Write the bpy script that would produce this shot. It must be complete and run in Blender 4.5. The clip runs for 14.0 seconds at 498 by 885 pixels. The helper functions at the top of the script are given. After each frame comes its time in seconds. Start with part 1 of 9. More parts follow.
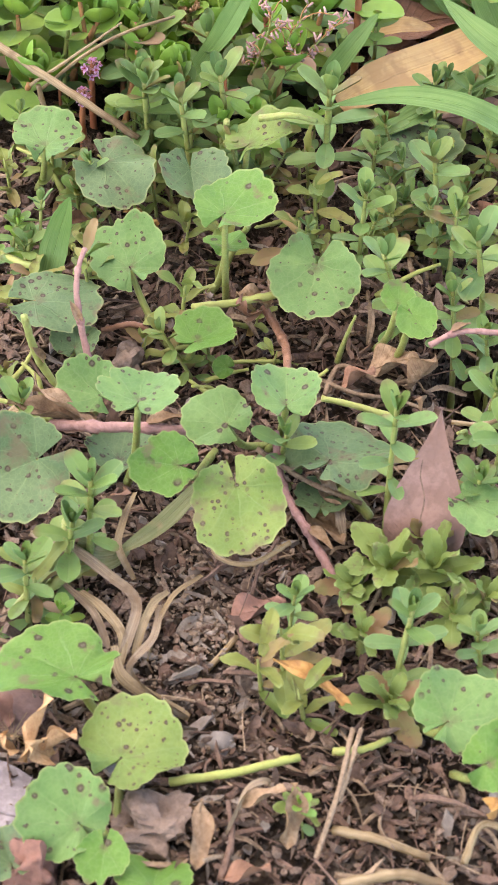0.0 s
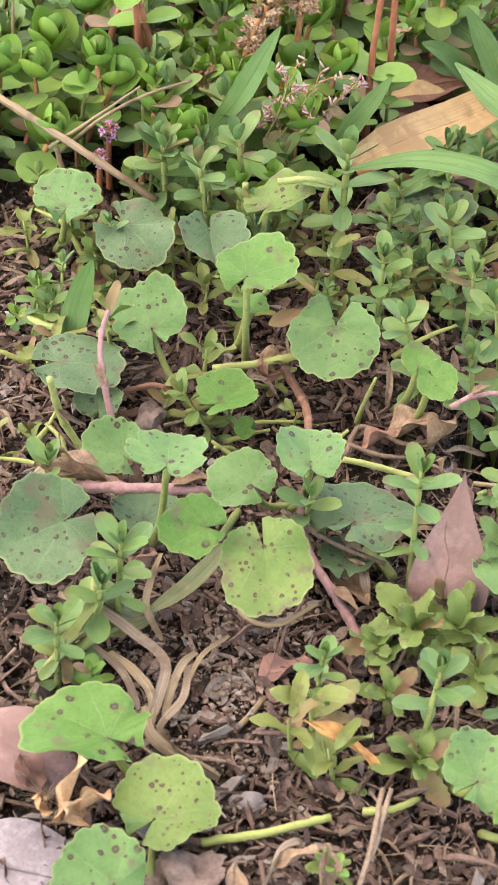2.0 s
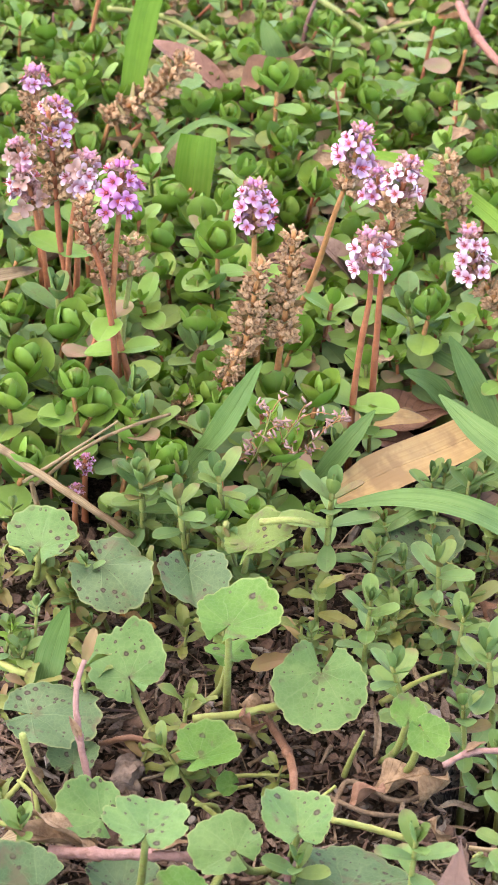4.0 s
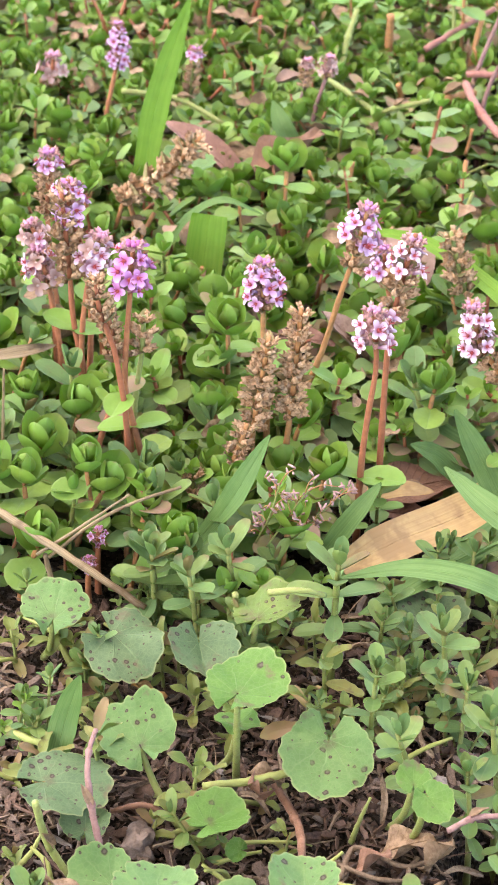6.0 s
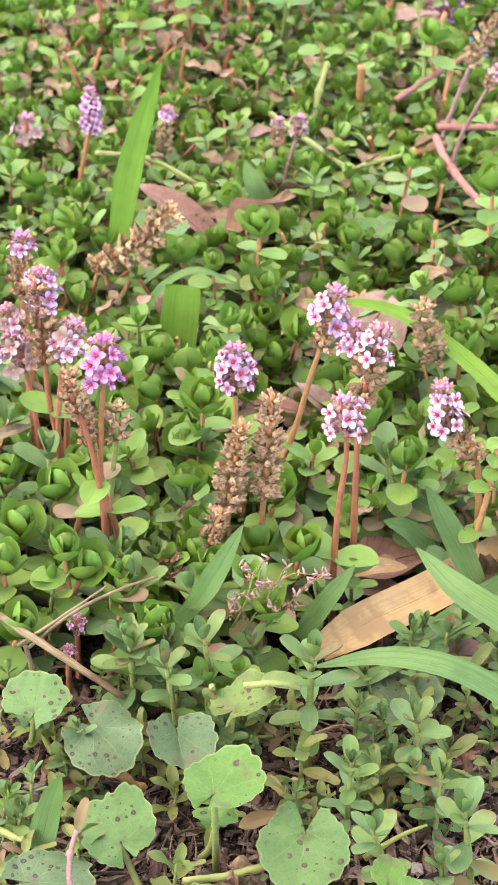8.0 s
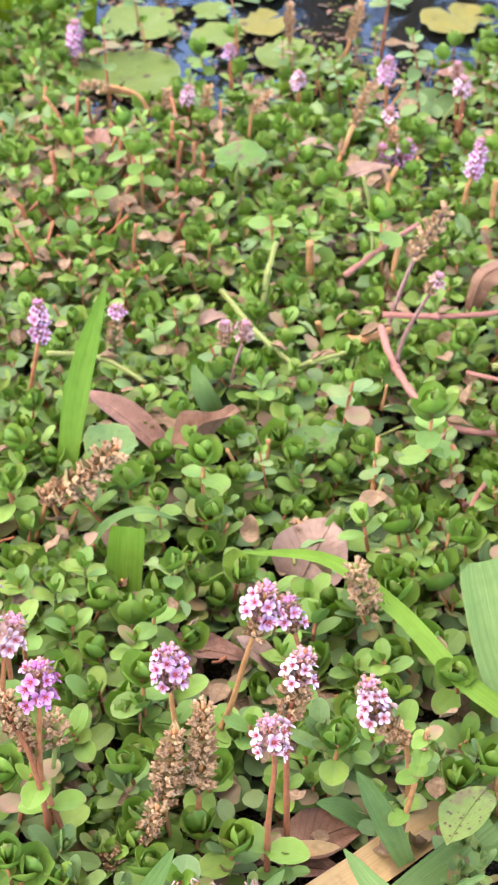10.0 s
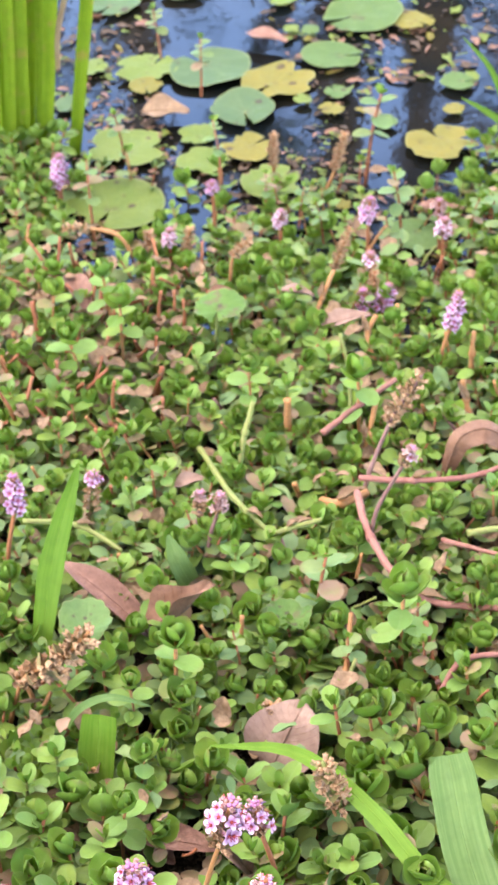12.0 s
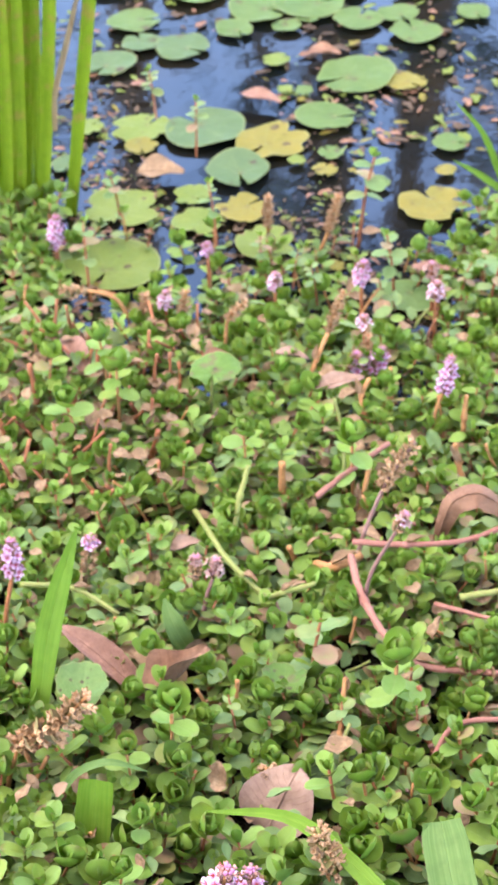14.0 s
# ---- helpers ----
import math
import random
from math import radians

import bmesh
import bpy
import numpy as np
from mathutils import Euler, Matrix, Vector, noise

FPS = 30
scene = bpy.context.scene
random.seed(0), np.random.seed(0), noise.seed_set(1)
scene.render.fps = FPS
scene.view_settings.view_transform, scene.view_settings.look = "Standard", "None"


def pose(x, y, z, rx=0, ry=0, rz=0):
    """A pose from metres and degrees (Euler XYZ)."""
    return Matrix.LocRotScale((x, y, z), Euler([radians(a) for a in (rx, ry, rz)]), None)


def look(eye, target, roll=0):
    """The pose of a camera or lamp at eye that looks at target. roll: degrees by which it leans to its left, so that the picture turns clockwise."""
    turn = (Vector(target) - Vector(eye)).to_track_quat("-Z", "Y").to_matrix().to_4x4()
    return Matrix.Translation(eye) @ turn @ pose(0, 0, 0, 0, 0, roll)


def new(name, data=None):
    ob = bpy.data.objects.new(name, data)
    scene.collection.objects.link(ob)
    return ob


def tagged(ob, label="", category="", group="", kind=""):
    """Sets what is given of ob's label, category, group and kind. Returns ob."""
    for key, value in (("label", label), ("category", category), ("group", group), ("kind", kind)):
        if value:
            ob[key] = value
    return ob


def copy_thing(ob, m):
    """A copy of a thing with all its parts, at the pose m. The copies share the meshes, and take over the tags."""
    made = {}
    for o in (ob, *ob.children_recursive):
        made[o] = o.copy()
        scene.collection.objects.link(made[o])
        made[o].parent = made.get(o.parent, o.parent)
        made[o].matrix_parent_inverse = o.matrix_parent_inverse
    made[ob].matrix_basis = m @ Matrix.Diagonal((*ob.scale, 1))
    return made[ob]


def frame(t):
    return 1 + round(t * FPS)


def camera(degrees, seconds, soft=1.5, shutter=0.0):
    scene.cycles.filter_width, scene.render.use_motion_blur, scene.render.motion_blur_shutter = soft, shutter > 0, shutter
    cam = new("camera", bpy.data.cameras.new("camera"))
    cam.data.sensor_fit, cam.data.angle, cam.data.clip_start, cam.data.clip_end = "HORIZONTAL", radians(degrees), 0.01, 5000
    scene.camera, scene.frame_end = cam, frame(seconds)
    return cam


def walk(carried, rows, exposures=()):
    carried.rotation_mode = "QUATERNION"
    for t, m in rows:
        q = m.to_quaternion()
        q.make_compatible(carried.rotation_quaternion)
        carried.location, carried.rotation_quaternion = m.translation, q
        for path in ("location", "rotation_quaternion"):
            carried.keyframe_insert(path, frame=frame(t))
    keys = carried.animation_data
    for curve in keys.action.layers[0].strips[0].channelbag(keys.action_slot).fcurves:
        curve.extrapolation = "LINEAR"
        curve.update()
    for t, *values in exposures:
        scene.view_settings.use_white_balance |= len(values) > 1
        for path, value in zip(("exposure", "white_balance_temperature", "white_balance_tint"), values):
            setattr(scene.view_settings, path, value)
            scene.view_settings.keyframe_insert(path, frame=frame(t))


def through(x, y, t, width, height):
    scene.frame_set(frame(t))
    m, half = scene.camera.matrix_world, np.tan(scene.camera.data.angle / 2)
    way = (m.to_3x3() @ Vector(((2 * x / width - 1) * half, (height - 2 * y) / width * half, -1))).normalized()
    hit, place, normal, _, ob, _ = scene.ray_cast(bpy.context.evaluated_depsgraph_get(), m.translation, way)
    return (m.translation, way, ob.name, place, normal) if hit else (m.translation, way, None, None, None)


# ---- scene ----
cam = camera(13.594, 14.0, soft=1.0)
cam.data.dof.use_dof, cam.data.dof.focus_distance, cam.data.dof.aperture_fstop = True, 0.40, 112
walk(cam, [
    (0.0, look((0.00652, -0.29026, 0.25729), (-0.02008, 0.03356, -0.05405), 0.587)),
    (0.5, look((0.00477, -0.29040, 0.25705), (-0.02082, 0.03425, -0.05350), 0.734)),
    (1.0, look((0.00256, -0.29124, 0.25747), (-0.02222, 0.03417, -0.05237), 0.837)),
    (1.5, look((0.00032, -0.29213, 0.25999), (-0.02297, 0.03438, -0.04880), 1.073)),
    (2.0, look((-0.00253, -0.29193, 0.26265), (-0.02361, 0.03854, -0.04206), 1.279)),
    (2.5, look((-0.00228, -0.29204, 0.25952), (-0.02165, 0.04603, -0.03685), 1.262)),
    (3.0, look((-0.00172, -0.28314, 0.25494), (-0.01983, 0.06566, -0.02881), 1.429)),
    (3.5, look((-0.00494, -0.27279, 0.26429), (-0.02181, 0.08477, -0.00842), 1.745)),
    (3.7, look((-0.00699, -0.27110, 0.26477), (-0.02404, 0.09069, -0.00228), 1.767)),
    (5.8, look((-0.00210, -0.27806, 0.27214), (-0.02613, 0.09594, 0.02305), 0.947)),
    (6.0, look((-0.00354, -0.27854, 0.27046), (-0.02692, 0.09630, 0.02256), 0.997)),
    (6.5, look((-0.00216, -0.28093, 0.27072), (-0.02592, 0.09492, 0.02440), 0.832)),
    (7.0, look((-0.00284, -0.28350, 0.27010), (-0.02554, 0.09329, 0.02512), 0.787)),
    (7.5, look((-0.00267, -0.28181, 0.27592), (-0.02464, 0.09497, 0.03087), 0.553)),
    (8.0, look((0.00060, -0.27119, 0.29407), (-0.02169, 0.10063, 0.04159), -0.227)),
    (8.5, look((0.01681, -0.24109, 0.33830), (-0.01002, 0.11911, 0.06990), -1.322)),
    (8.7, look((0.01369, -0.23130, 0.35711), (-0.01042, 0.12583, 0.08440), -1.165)),
    (10.8, look((0.02116, -0.21811, 0.39028), (-0.00487, 0.13495, 0.11249), -1.797)),
    (11.0, look((0.02198, -0.21470, 0.39456), (-0.00452, 0.13826, 0.11669), -1.896)),
    (11.5, look((0.02394, -0.20816, 0.40534), (-0.00328, 0.14586, 0.12888), -2.029)),
    (12.0, look((0.02969, -0.19488, 0.42161), (0.00108, 0.15882, 0.14488), -2.203)),
    (12.5, look((0.02902, -0.19078, 0.42779), (0.00130, 0.16424, 0.15266), -1.953)),
    (13.0, look((0.03041, -0.19348, 0.42369), (0.00249, 0.16437, 0.15228), -1.977)),
    (13.5, look((0.03049, -0.19324, 0.42513), (0.00310, 0.16555, 0.15491), -1.888)),
    (14.0, look((0.02854, -0.19596, 0.43271), (0.00194, 0.16278, 0.16235), -1.848)),
], exposures=[(0, 3.29, 8300, 19), (7, 3.41, 8200, 18), (14, 3.46, 8100, 18)])

# ---- sky and sun: soft light under a bright, thinly clouded sky ----
world = bpy.data.worlds.new("sky")
scene.world = world
world.use_nodes = True
SKY = world.node_tree.nodes.new("ShaderNodeTexSky")
SKY.sky_type, SKY.sun_disc = "NISHITA", False
SKY.sun_elevation, SKY.sun_rotation = radians(73), radians(-119)
SKY.air_density, SKY.dust_density = 1.0, 0.0
SKY.ozone_density = 8.0
BACK = world.node_tree.nodes["Background"]
BACK.inputs["Strength"].default_value = 0.15
world.node_tree.links.new(SKY.outputs[0], BACK.inputs["Color"])
sun = new("sun", bpy.data.lights.new("sun", "SUN"))
sun.data.energy, sun.data.angle, sun.data.color = 1.68, radians(122), (1.0, 0.86, 0.64)
sun.matrix_world = look((-1.6, -0.9, 6.0), (0, 0, 0))


# ---- materials ----
class Nodes:
    """Short hand for a node material."""

    def __init__(self, name):
        self.mat = bpy.data.materials.new(name)
        self.mat.use_nodes = True
        self.t = self.mat.node_tree
        self.bsdf = self.t.nodes["Principled BSDF"]
        self.out = self.t.nodes["Material Output"]

    def add(self, kind, **inputs):
        n = self.t.nodes.new("ShaderNode" + kind)
        for key, v in inputs.items():
            s = n.inputs[int(key[1:])] if key[0] == "i" and key[1:].isdigit() else n.inputs[key.replace("_", " ")]
            if isinstance(v, bpy.types.NodeSocket):
                self.t.links.new(v, s)
            else:
                s.default_value = v
        return n

    def math(self, op, a, b=0.0, c=0.0):
        n = self.t.nodes.new("ShaderNodeMath")
        n.operation = op
        for i, v in enumerate((a, b, c)):
            if isinstance(v, bpy.types.NodeSocket):
                self.t.links.new(v, n.inputs[i])
            else:
                n.inputs[i].default_value = v
        return n.outputs[0]

    def mix(self, f, a, b):
        n = self.t.nodes.new("ShaderNodeMix")
        n.data_type = "RGBA"
        for s, v in ((n.inputs[0], f), (n.inputs[6], a), (n.inputs[7], b)):
            if isinstance(v, bpy.types.NodeSocket):
                self.t.links.new(v, s)
            else:
                s.default_value = v if isinstance(v, float) else (*v, 1.0)
        return n.outputs[2]

    def ramp(self, f, *stops):
        n = self.add("ValToRGB", Fac=f)
        while len(n.color_ramp.elements) < len(stops):
            n.color_ramp.elements.new(0.5)
        for e, (p, c) in zip(n.color_ramp.elements, stops):
            e.position, e.color = p, (*c, 1.0) if isinstance(c, tuple) else (c, c, c, 1.0)
        return n.outputs[0]

    def link(self, a, b):
        self.t.links.new(a, b)

    def place(self):
        """Places in metres that go on over neighbouring pieces."""
        return self.add("NewGeometry").outputs["Position"]

    def noise(self, scale, detail=4.0, rough=0.6, vec=None):
        return self.add("TexNoise", Vector=vec or self.place(), Scale=scale, Detail=detail, Roughness=rough).outputs[0]

    def chance(self):
        """One random number for each piece: an object of its own or an island of a joined mesh."""
        a = self.add("ObjectInfo").outputs["Random"]
        b = self.add("NewGeometry").outputs["Random Per Island"]
        return self.math("FRACT", self.math("ADD", self.math("MULTIPLY", a, 7.31), self.math("MULTIPLY", b, 3.17)))

    def bump(self, h, strength, dist=0.0004):
        b = self.add("Bump", Strength=strength, Distance=dist, Height=h)
        self.link(b.outputs[0], self.bsdf.inputs["Normal"])

    def done(self, colour, rough=0.5, through=0.0, spec=0.5, through_tint=(1.25, 1.2, 0.6)):
        if isinstance(colour, tuple):
            self.bsdf.inputs["Base Color"].default_value = (*colour, 1)
        else:
            self.link(colour, self.bsdf.inputs["Base Color"])
        if isinstance(rough, bpy.types.NodeSocket):
            self.link(rough, self.bsdf.inputs["Roughness"])
        else:
            self.bsdf.inputs["Roughness"].default_value = rough
        self.bsdf.inputs["Specular IOR Level"].default_value = spec
        if through:
            tr = self.add("BsdfTranslucent", Color=self.mix_mul(colour, through_tint))
            m = self.add("MixShader", Fac=through, i1=self.bsdf.outputs[0], i2=tr.outputs[0])
            self.link(m.outputs[0], self.out.inputs[0])
        return self.mat

    def mix_mul(self, c, k):
        n = self.t.nodes.new("ShaderNodeMix")
        n.data_type, n.blend_type = "RGBA", "MULTIPLY"
        n.inputs[0].default_value = 1.0
        if isinstance(c, tuple):
            n.inputs[6].default_value = (*c, 1)
        else:
            self.link(c, n.inputs[6])
        n.inputs[7].default_value = (*k, 1)
        return n.outputs[2]


def leaf_material(name, *greens, wilt=None, wilt_from=0.9, rough=0.42, through=0.38, blotch=0.0):
    """A smooth fleshy leaf: each one in a green of its own, a paler midrib, a mottled blade and browned tips."""
    n = Nodes(name)
    c = n.chance()
    stops = [(i / max(1, len(greens) - 1) * 0.85, g) for i, g in enumerate(greens)]
    col = n.ramp(c, *stops)
    uv = n.add("UVMap").outputs[0]
    s = n.add("SeparateXYZ", Vector=uv)
    mid = n.math("ABSOLUTE", n.math("SUBTRACT", s.outputs[0], 0.5))
    rib = n.ramp(mid, (0.0, 1.0), (0.035, 0.25), (0.08, 0.0))
    col = n.mix(n.math("MULTIPLY", rib, 0.3), col, (0.195, 0.273, 0.104))
    rim = n.math("MAXIMUM", n.ramp(mid, (0.44, 0.0), (0.5, 1.0)), n.ramp(s.outputs[1], (0.93, 0.0), (1.0, 1.0)))
    col = n.mix(n.math("MULTIPLY", rim, 0.42), col, (0.260, 0.312, 0.143))
    mott = n.noise(420, 3)
    col = n.mix(n.ramp(mott, (0.35, 0.0), (0.75, 0.4)), col, tuple(v * 0.72 for v in greens[0]))
    pale = n.noise(130, 2)
    col = n.mix(n.ramp(pale, (0.5, 0.0), (0.75, 0.35)), col, (0.152, 0.250, 0.078))
    if wilt:
        w = n.math("MULTIPLY", n.ramp(c, (wilt_from - 0.01, 0.0), (wilt_from, 1.0)), n.ramp(n.noise(200, 3), (0.25, 0.3), (0.6, 1.0)))
        col = n.mix(w, col, wilt)
    if blotch:
        col = n.mix(n.math("MULTIPLY", n.ramp(n.noise(310, 5, 0.75), (0.56, 0.0), (0.66, 1.0)), blotch), col, (0.105, 0.072, 0.042))
    tip = n.math("MULTIPLY", n.ramp(s.outputs[1], (0.78, 0.0), (1.0, 1.0)), n.ramp(n.math("FRACT", n.math("MULTIPLY", c, 13.7)), (0.72, 0.0), (0.95, 0.8)))
    col = n.mix(tip, col, (0.156, 0.098, 0.052))
    h = n.math("ADD", n.math("MULTIPLY", n.noise(900, 2), 0.5), n.math("MULTIPLY", rib, -0.8))
    n.bump(h, 0.25, 0.0003)
    return n.done(col, n.ramp(mott, (0.3, rough - 0.02), (0.8, rough + 0.16)), through, 0.20)


def spotted_leaf_material(name, greens, edge, spot_scale=520.0, spot_amount=0.5, patch=0.0):
    """A pennywort leaf: radiating pale veins, dark ringed leaf spots and a yellowing margin."""
    n = Nodes(name)
    uv = n.add("UVMap").outputs[0]
    s = n.add("SeparateXYZ", Vector=uv)
    c = n.add("ObjectInfo").outputs["Random"]
    col = n.mix(n.ramp(n.noise(150, 3), (0.35, 0.0), (0.7, 1.0)), greens[0], greens[1])
    col = n.mix(n.math("MULTIPLY", n.ramp(n.noise(620, 4), (0.4, 0.0), (0.7, 1.0)), 0.35), col, tuple(v * 0.68 for v in greens[0]))
    swing = n.math("MULTIPLY", n.math("SUBTRACT", n.noise(260, 2), 0.5), 0.05)
    wave = n.math("ABSOLUTE", n.math("SUBTRACT", n.math("FRACT", n.math("MULTIPLY", n.math("ADD", s.outputs[0], swing), 9.0)), 0.5))
    vein = n.math("MULTIPLY", n.ramp(wave, (0.0, 1.0), (0.07, 0.0)), n.ramp(s.outputs[1], (0.02, 1.0), (0.85, 0.15)))
    col = n.mix(n.math("MULTIPLY", vein, 0.28), col, (0.195, 0.273, 0.130))
    net = n.t.nodes.new("ShaderNodeTexVoronoi")
    net.feature = "DISTANCE_TO_EDGE"
    n.link(n.place(), net.inputs["Vector"])
    net.inputs["Scale"].default_value = 1100.0
    mesh = n.ramp(net.outputs["Distance"], (0.02, 1.0), (0.12, 0.0))
    col = n.mix(n.math("MULTIPLY", mesh, 0.07), col, (0.208, 0.273, 0.143))
    rim = n.math("MULTIPLY", n.ramp(n.math("ADD", s.outputs[1], n.math("MULTIPLY", n.noise(110, 4, 0.7), 0.9)), (1.2, 0.0), (1.55, 1.0)), n.ramp(c, (0.2, 0.15), (0.9, 1.0)))
    col = n.mix(rim, col, edge)
    v = n.t.nodes.new("ShaderNodeTexVoronoi")
    v.voronoi_dimensions = "2D"
    v.inputs["Scale"].default_value = spot_scale
    flat = n.add("VectorMath", i0=n.add("TexCoord").outputs["Object"], i1=n.add("CombineXYZ", X=c, Y=c, Z=0.0).outputs[0])
    n.link(flat.outputs[0], v.inputs["Vector"])
    keep = n.ramp(n.add("SeparateColor", Color=v.outputs["Color"]).outputs[0], (1.0 - spot_amount - 0.01, 0.0), (1.0 - spot_amount, 1.0))
    spread = n.ramp(n.noise(150, 3), (0.36, 0.0), (0.50, 1.0))
    cell = n.add("SeparateColor", Color=v.outputs["Color"])
    grown = n.math("ADD", 0.16, n.math("MULTIPLY", n.math("POWER", cell.outputs[1], 3.2), 2.2))
    d = n.math("DIVIDE", n.math("ADD", v.outputs["Distance"], n.math("MULTIPLY", n.math("SUBTRACT", n.noise(1900, 3), 0.5), 0.3)), grown)
    dot = n.math("MULTIPLY", n.math("MULTIPLY", n.ramp(d, (0.15, 1.0), (0.22, 0.0)), keep), spread)
    core = n.math("MULTIPLY", n.math("MULTIPLY", n.ramp(d, (0.07, 1.0), (0.11, 0.0)), keep), spread)
    halo = n.math("MULTIPLY", n.math("MULTIPLY", n.ramp(d, (0.18, 1.0), (0.36, 0.0)), keep), spread)
    col = n.mix(n.math("MULTIPLY", halo, 0.35), col, tuple(v * 0.8 for v in edge))
    col = n.mix(n.math("MULTIPLY", dot, 0.9), col, (0.030, 0.019, 0.015))
    col = n.mix(n.math("MULTIPLY", core, 0.28), col, (0.150, 0.125, 0.092))
    heart = n.math("MULTIPLY", n.ramp(s.outputs[1], (0.04, 1.0), (0.24, 0.0)), n.ramp(n.noise(420, 3), (0.45, 0.0), (0.6, 1.0)))
    col = n.mix(n.math("MULTIPLY", heart, 0.7), col, (0.070, 0.045, 0.030))
    lip = n.ramp(s.outputs[1], (0.955, 0.0), (1.0, 1.0))
    col = n.mix(n.math("MULTIPLY", lip, 0.5), col, (0.235, 0.262, 0.110))
    if patch:
        p = n.ramp(n.math("ADD", n.noise(130, 4, 0.65), n.math("MULTIPLY", n.math("SUBTRACT", c, 0.5), 0.1)), (0.62 - 0.1 * patch, 0.0), (0.68, 1.0))
        col = n.mix(n.math("MULTIPLY", p, 0.7), col, (0.098, 0.075, 0.046))
    h = n.math("ADD", n.math("MULTIPLY", n.noise(1100, 3), 0.3), n.math("MULTIPLY", vein, -0.7))
    n.bump(n.math("ADD", n.math("ADD", h, n.math("MULTIPLY", mesh, -0.06)), n.math("MULTIPLY", n.noise(240, 2), 1.5)), 0.3, 0.0006)
    return n.done(col, n.ramp(n.noise(300, 2), (0.3, 0.40), (0.7, 0.60)), 0.22, 0.13)


def blade_material(name, green, pale, dry=None, creased=0.55):
    """A grass blade or a straw: fine lines along it, a paler midrib."""
    n = Nodes(name)
    s = n.add("SeparateXYZ", Vector=n.add("UVMap").outputs[0])
    lines = n.add("TexNoise", Vector=n.add("CombineXYZ", X=n.math("MULTIPLY", s.outputs[0], 14.0), Y=n.math("MULTIPLY", s.outputs[1], 1.2), Z=n.add("ObjectInfo").outputs["Random"]).outputs[0], Scale=1.6, Detail=3.0).outputs[0]
    col = n.mix(n.ramp(lines, (0.35, 0.0), (0.7, 1.0)), green, pale)
    rib = n.ramp(n.math("ABSOLUTE", n.math("SUBTRACT", s.outputs[0], 0.5)), (0.0, 1.0), (0.05, 0.0))
    col = n.mix(n.math("MULTIPLY", rib, 0.5), col, tuple(min(1, v * 1.3) for v in pale))
    col = n.mix(n.math("MULTIPLY", n.ramp(n.noise(210, 3), (0.45, 0.0), (0.75, 1.0)), 0.45), col, tuple(v * 0.7 for v in green))
    if dry:
        # Dry blades: the shade of creases is put into the colour as darker lines.
        crease = n.ramp(lines, (0.30, 1.0), (0.46, 0.0))
        col = n.mix(n.math("MULTIPLY", crease, creased), col, tuple(v * 0.6 for v in dry))
        d = n.ramp(n.math("ADD", n.noise(160, 3), n.math("MULTIPLY", s.outputs[1], 0.25)), (0.66, 0.0), (0.78, 1.0))
        col = n.mix(n.math("MULTIPLY", d, 0.8), col, dry)
    n.bump(n.math("ADD", lines, n.math("MULTIPLY", rib, -0.6)), 0.4, 0.0004)
    return n.done(col, 0.48, 0.4, 0.22)


def bark_material(name, a, b, c=None, scale=300.0, rough=0.7, bump=0.5, through=0.0, veins=0.0):
    """Dry leaves, stems and litter: two tones, darker blotches, a wrinkled surface."""
    n = Nodes(name)
    r = n.chance()
    col = n.mix(n.math("ADD", n.math("MULTIPLY", r, 0.55), n.math("MULTIPLY", n.noise(scale, 4, 0.65), 0.45)), a, b)
    col = n.mix(n.math("MULTIPLY", n.ramp(n.noise(scale * 3.1, 4, 0.7), (0.42, 0.0), (0.7, 1.0)), 0.6), col, c or tuple(v * 0.45 for v in a))
    h = n.noise(scale * 4, 4, 0.7)
    if veins:
        uv = n.add("SeparateXYZ", Vector=n.add("UVMap").outputs[0])
        off = n.math("ABSOLUTE", n.math("SUBTRACT", uv.outputs[0], 0.5))
        rib = n.ramp(off, (0.0, 1.0), (0.03, 0.0))
        side = n.math("ABSOLUTE", n.math("SUBTRACT", n.math("FRACT", n.math("ADD", n.math("MULTIPLY", uv.outputs[1], 11.0), n.math("MULTIPLY", off, -6.0))), 0.5))
        line = n.math("MAXIMUM", rib, n.math("MULTIPLY", n.ramp(side, (0.0, 1.0), (0.09, 0.0)), 0.6))
        col = n.mix(n.math("MULTIPLY", line, veins), col, tuple(v * 0.55 for v in a))
        blot = n.ramp(n.noise(scale * 1.7, 5, 0.7), (0.5, 0.0), (0.62, 1.0))
        col = n.mix(n.math("MULTIPLY", blot, 0.55), col, tuple(min(1, v * 1.35) for v in b))
        h = n.math("ADD", h, n.math("MULTIPLY", line, 2.4 * veins))
    n.bump(h, bump, 0.0006)
    return n.done(col, rough, through, 0.15)


M_LEAF = leaf_material("waterside_leaf", (0.123, 0.242, 0.044), (0.156, 0.280, 0.051), (0.118, 0.237, 0.059), (0.190, 0.296, 0.057), wilt=(0.249, 0.167, 0.103), wilt_from=0.94, through=0.34)
M_YOUNG = leaf_material("young_leaf", (0.138, 0.276, 0.042), (0.170, 0.308, 0.052), (0.138, 0.285, 0.057), (0.198, 0.317, 0.055), through=0.45)
M_OLD = leaf_material("older_leaf", (0.108, 0.206, 0.082), (0.134, 0.232, 0.088), (0.186, 0.240, 0.084), wilt=(0.262, 0.172, 0.118), wilt_from=0.80, rough=0.48, through=0.34)
M_BLUE = leaf_material("bluish_leaf", (0.094, 0.180, 0.062), (0.122, 0.216, 0.078), (0.112, 0.206, 0.054), (0.156, 0.228, 0.066), wilt=(0.189, 0.144, 0.061), wilt_from=0.93, blotch=0.35)
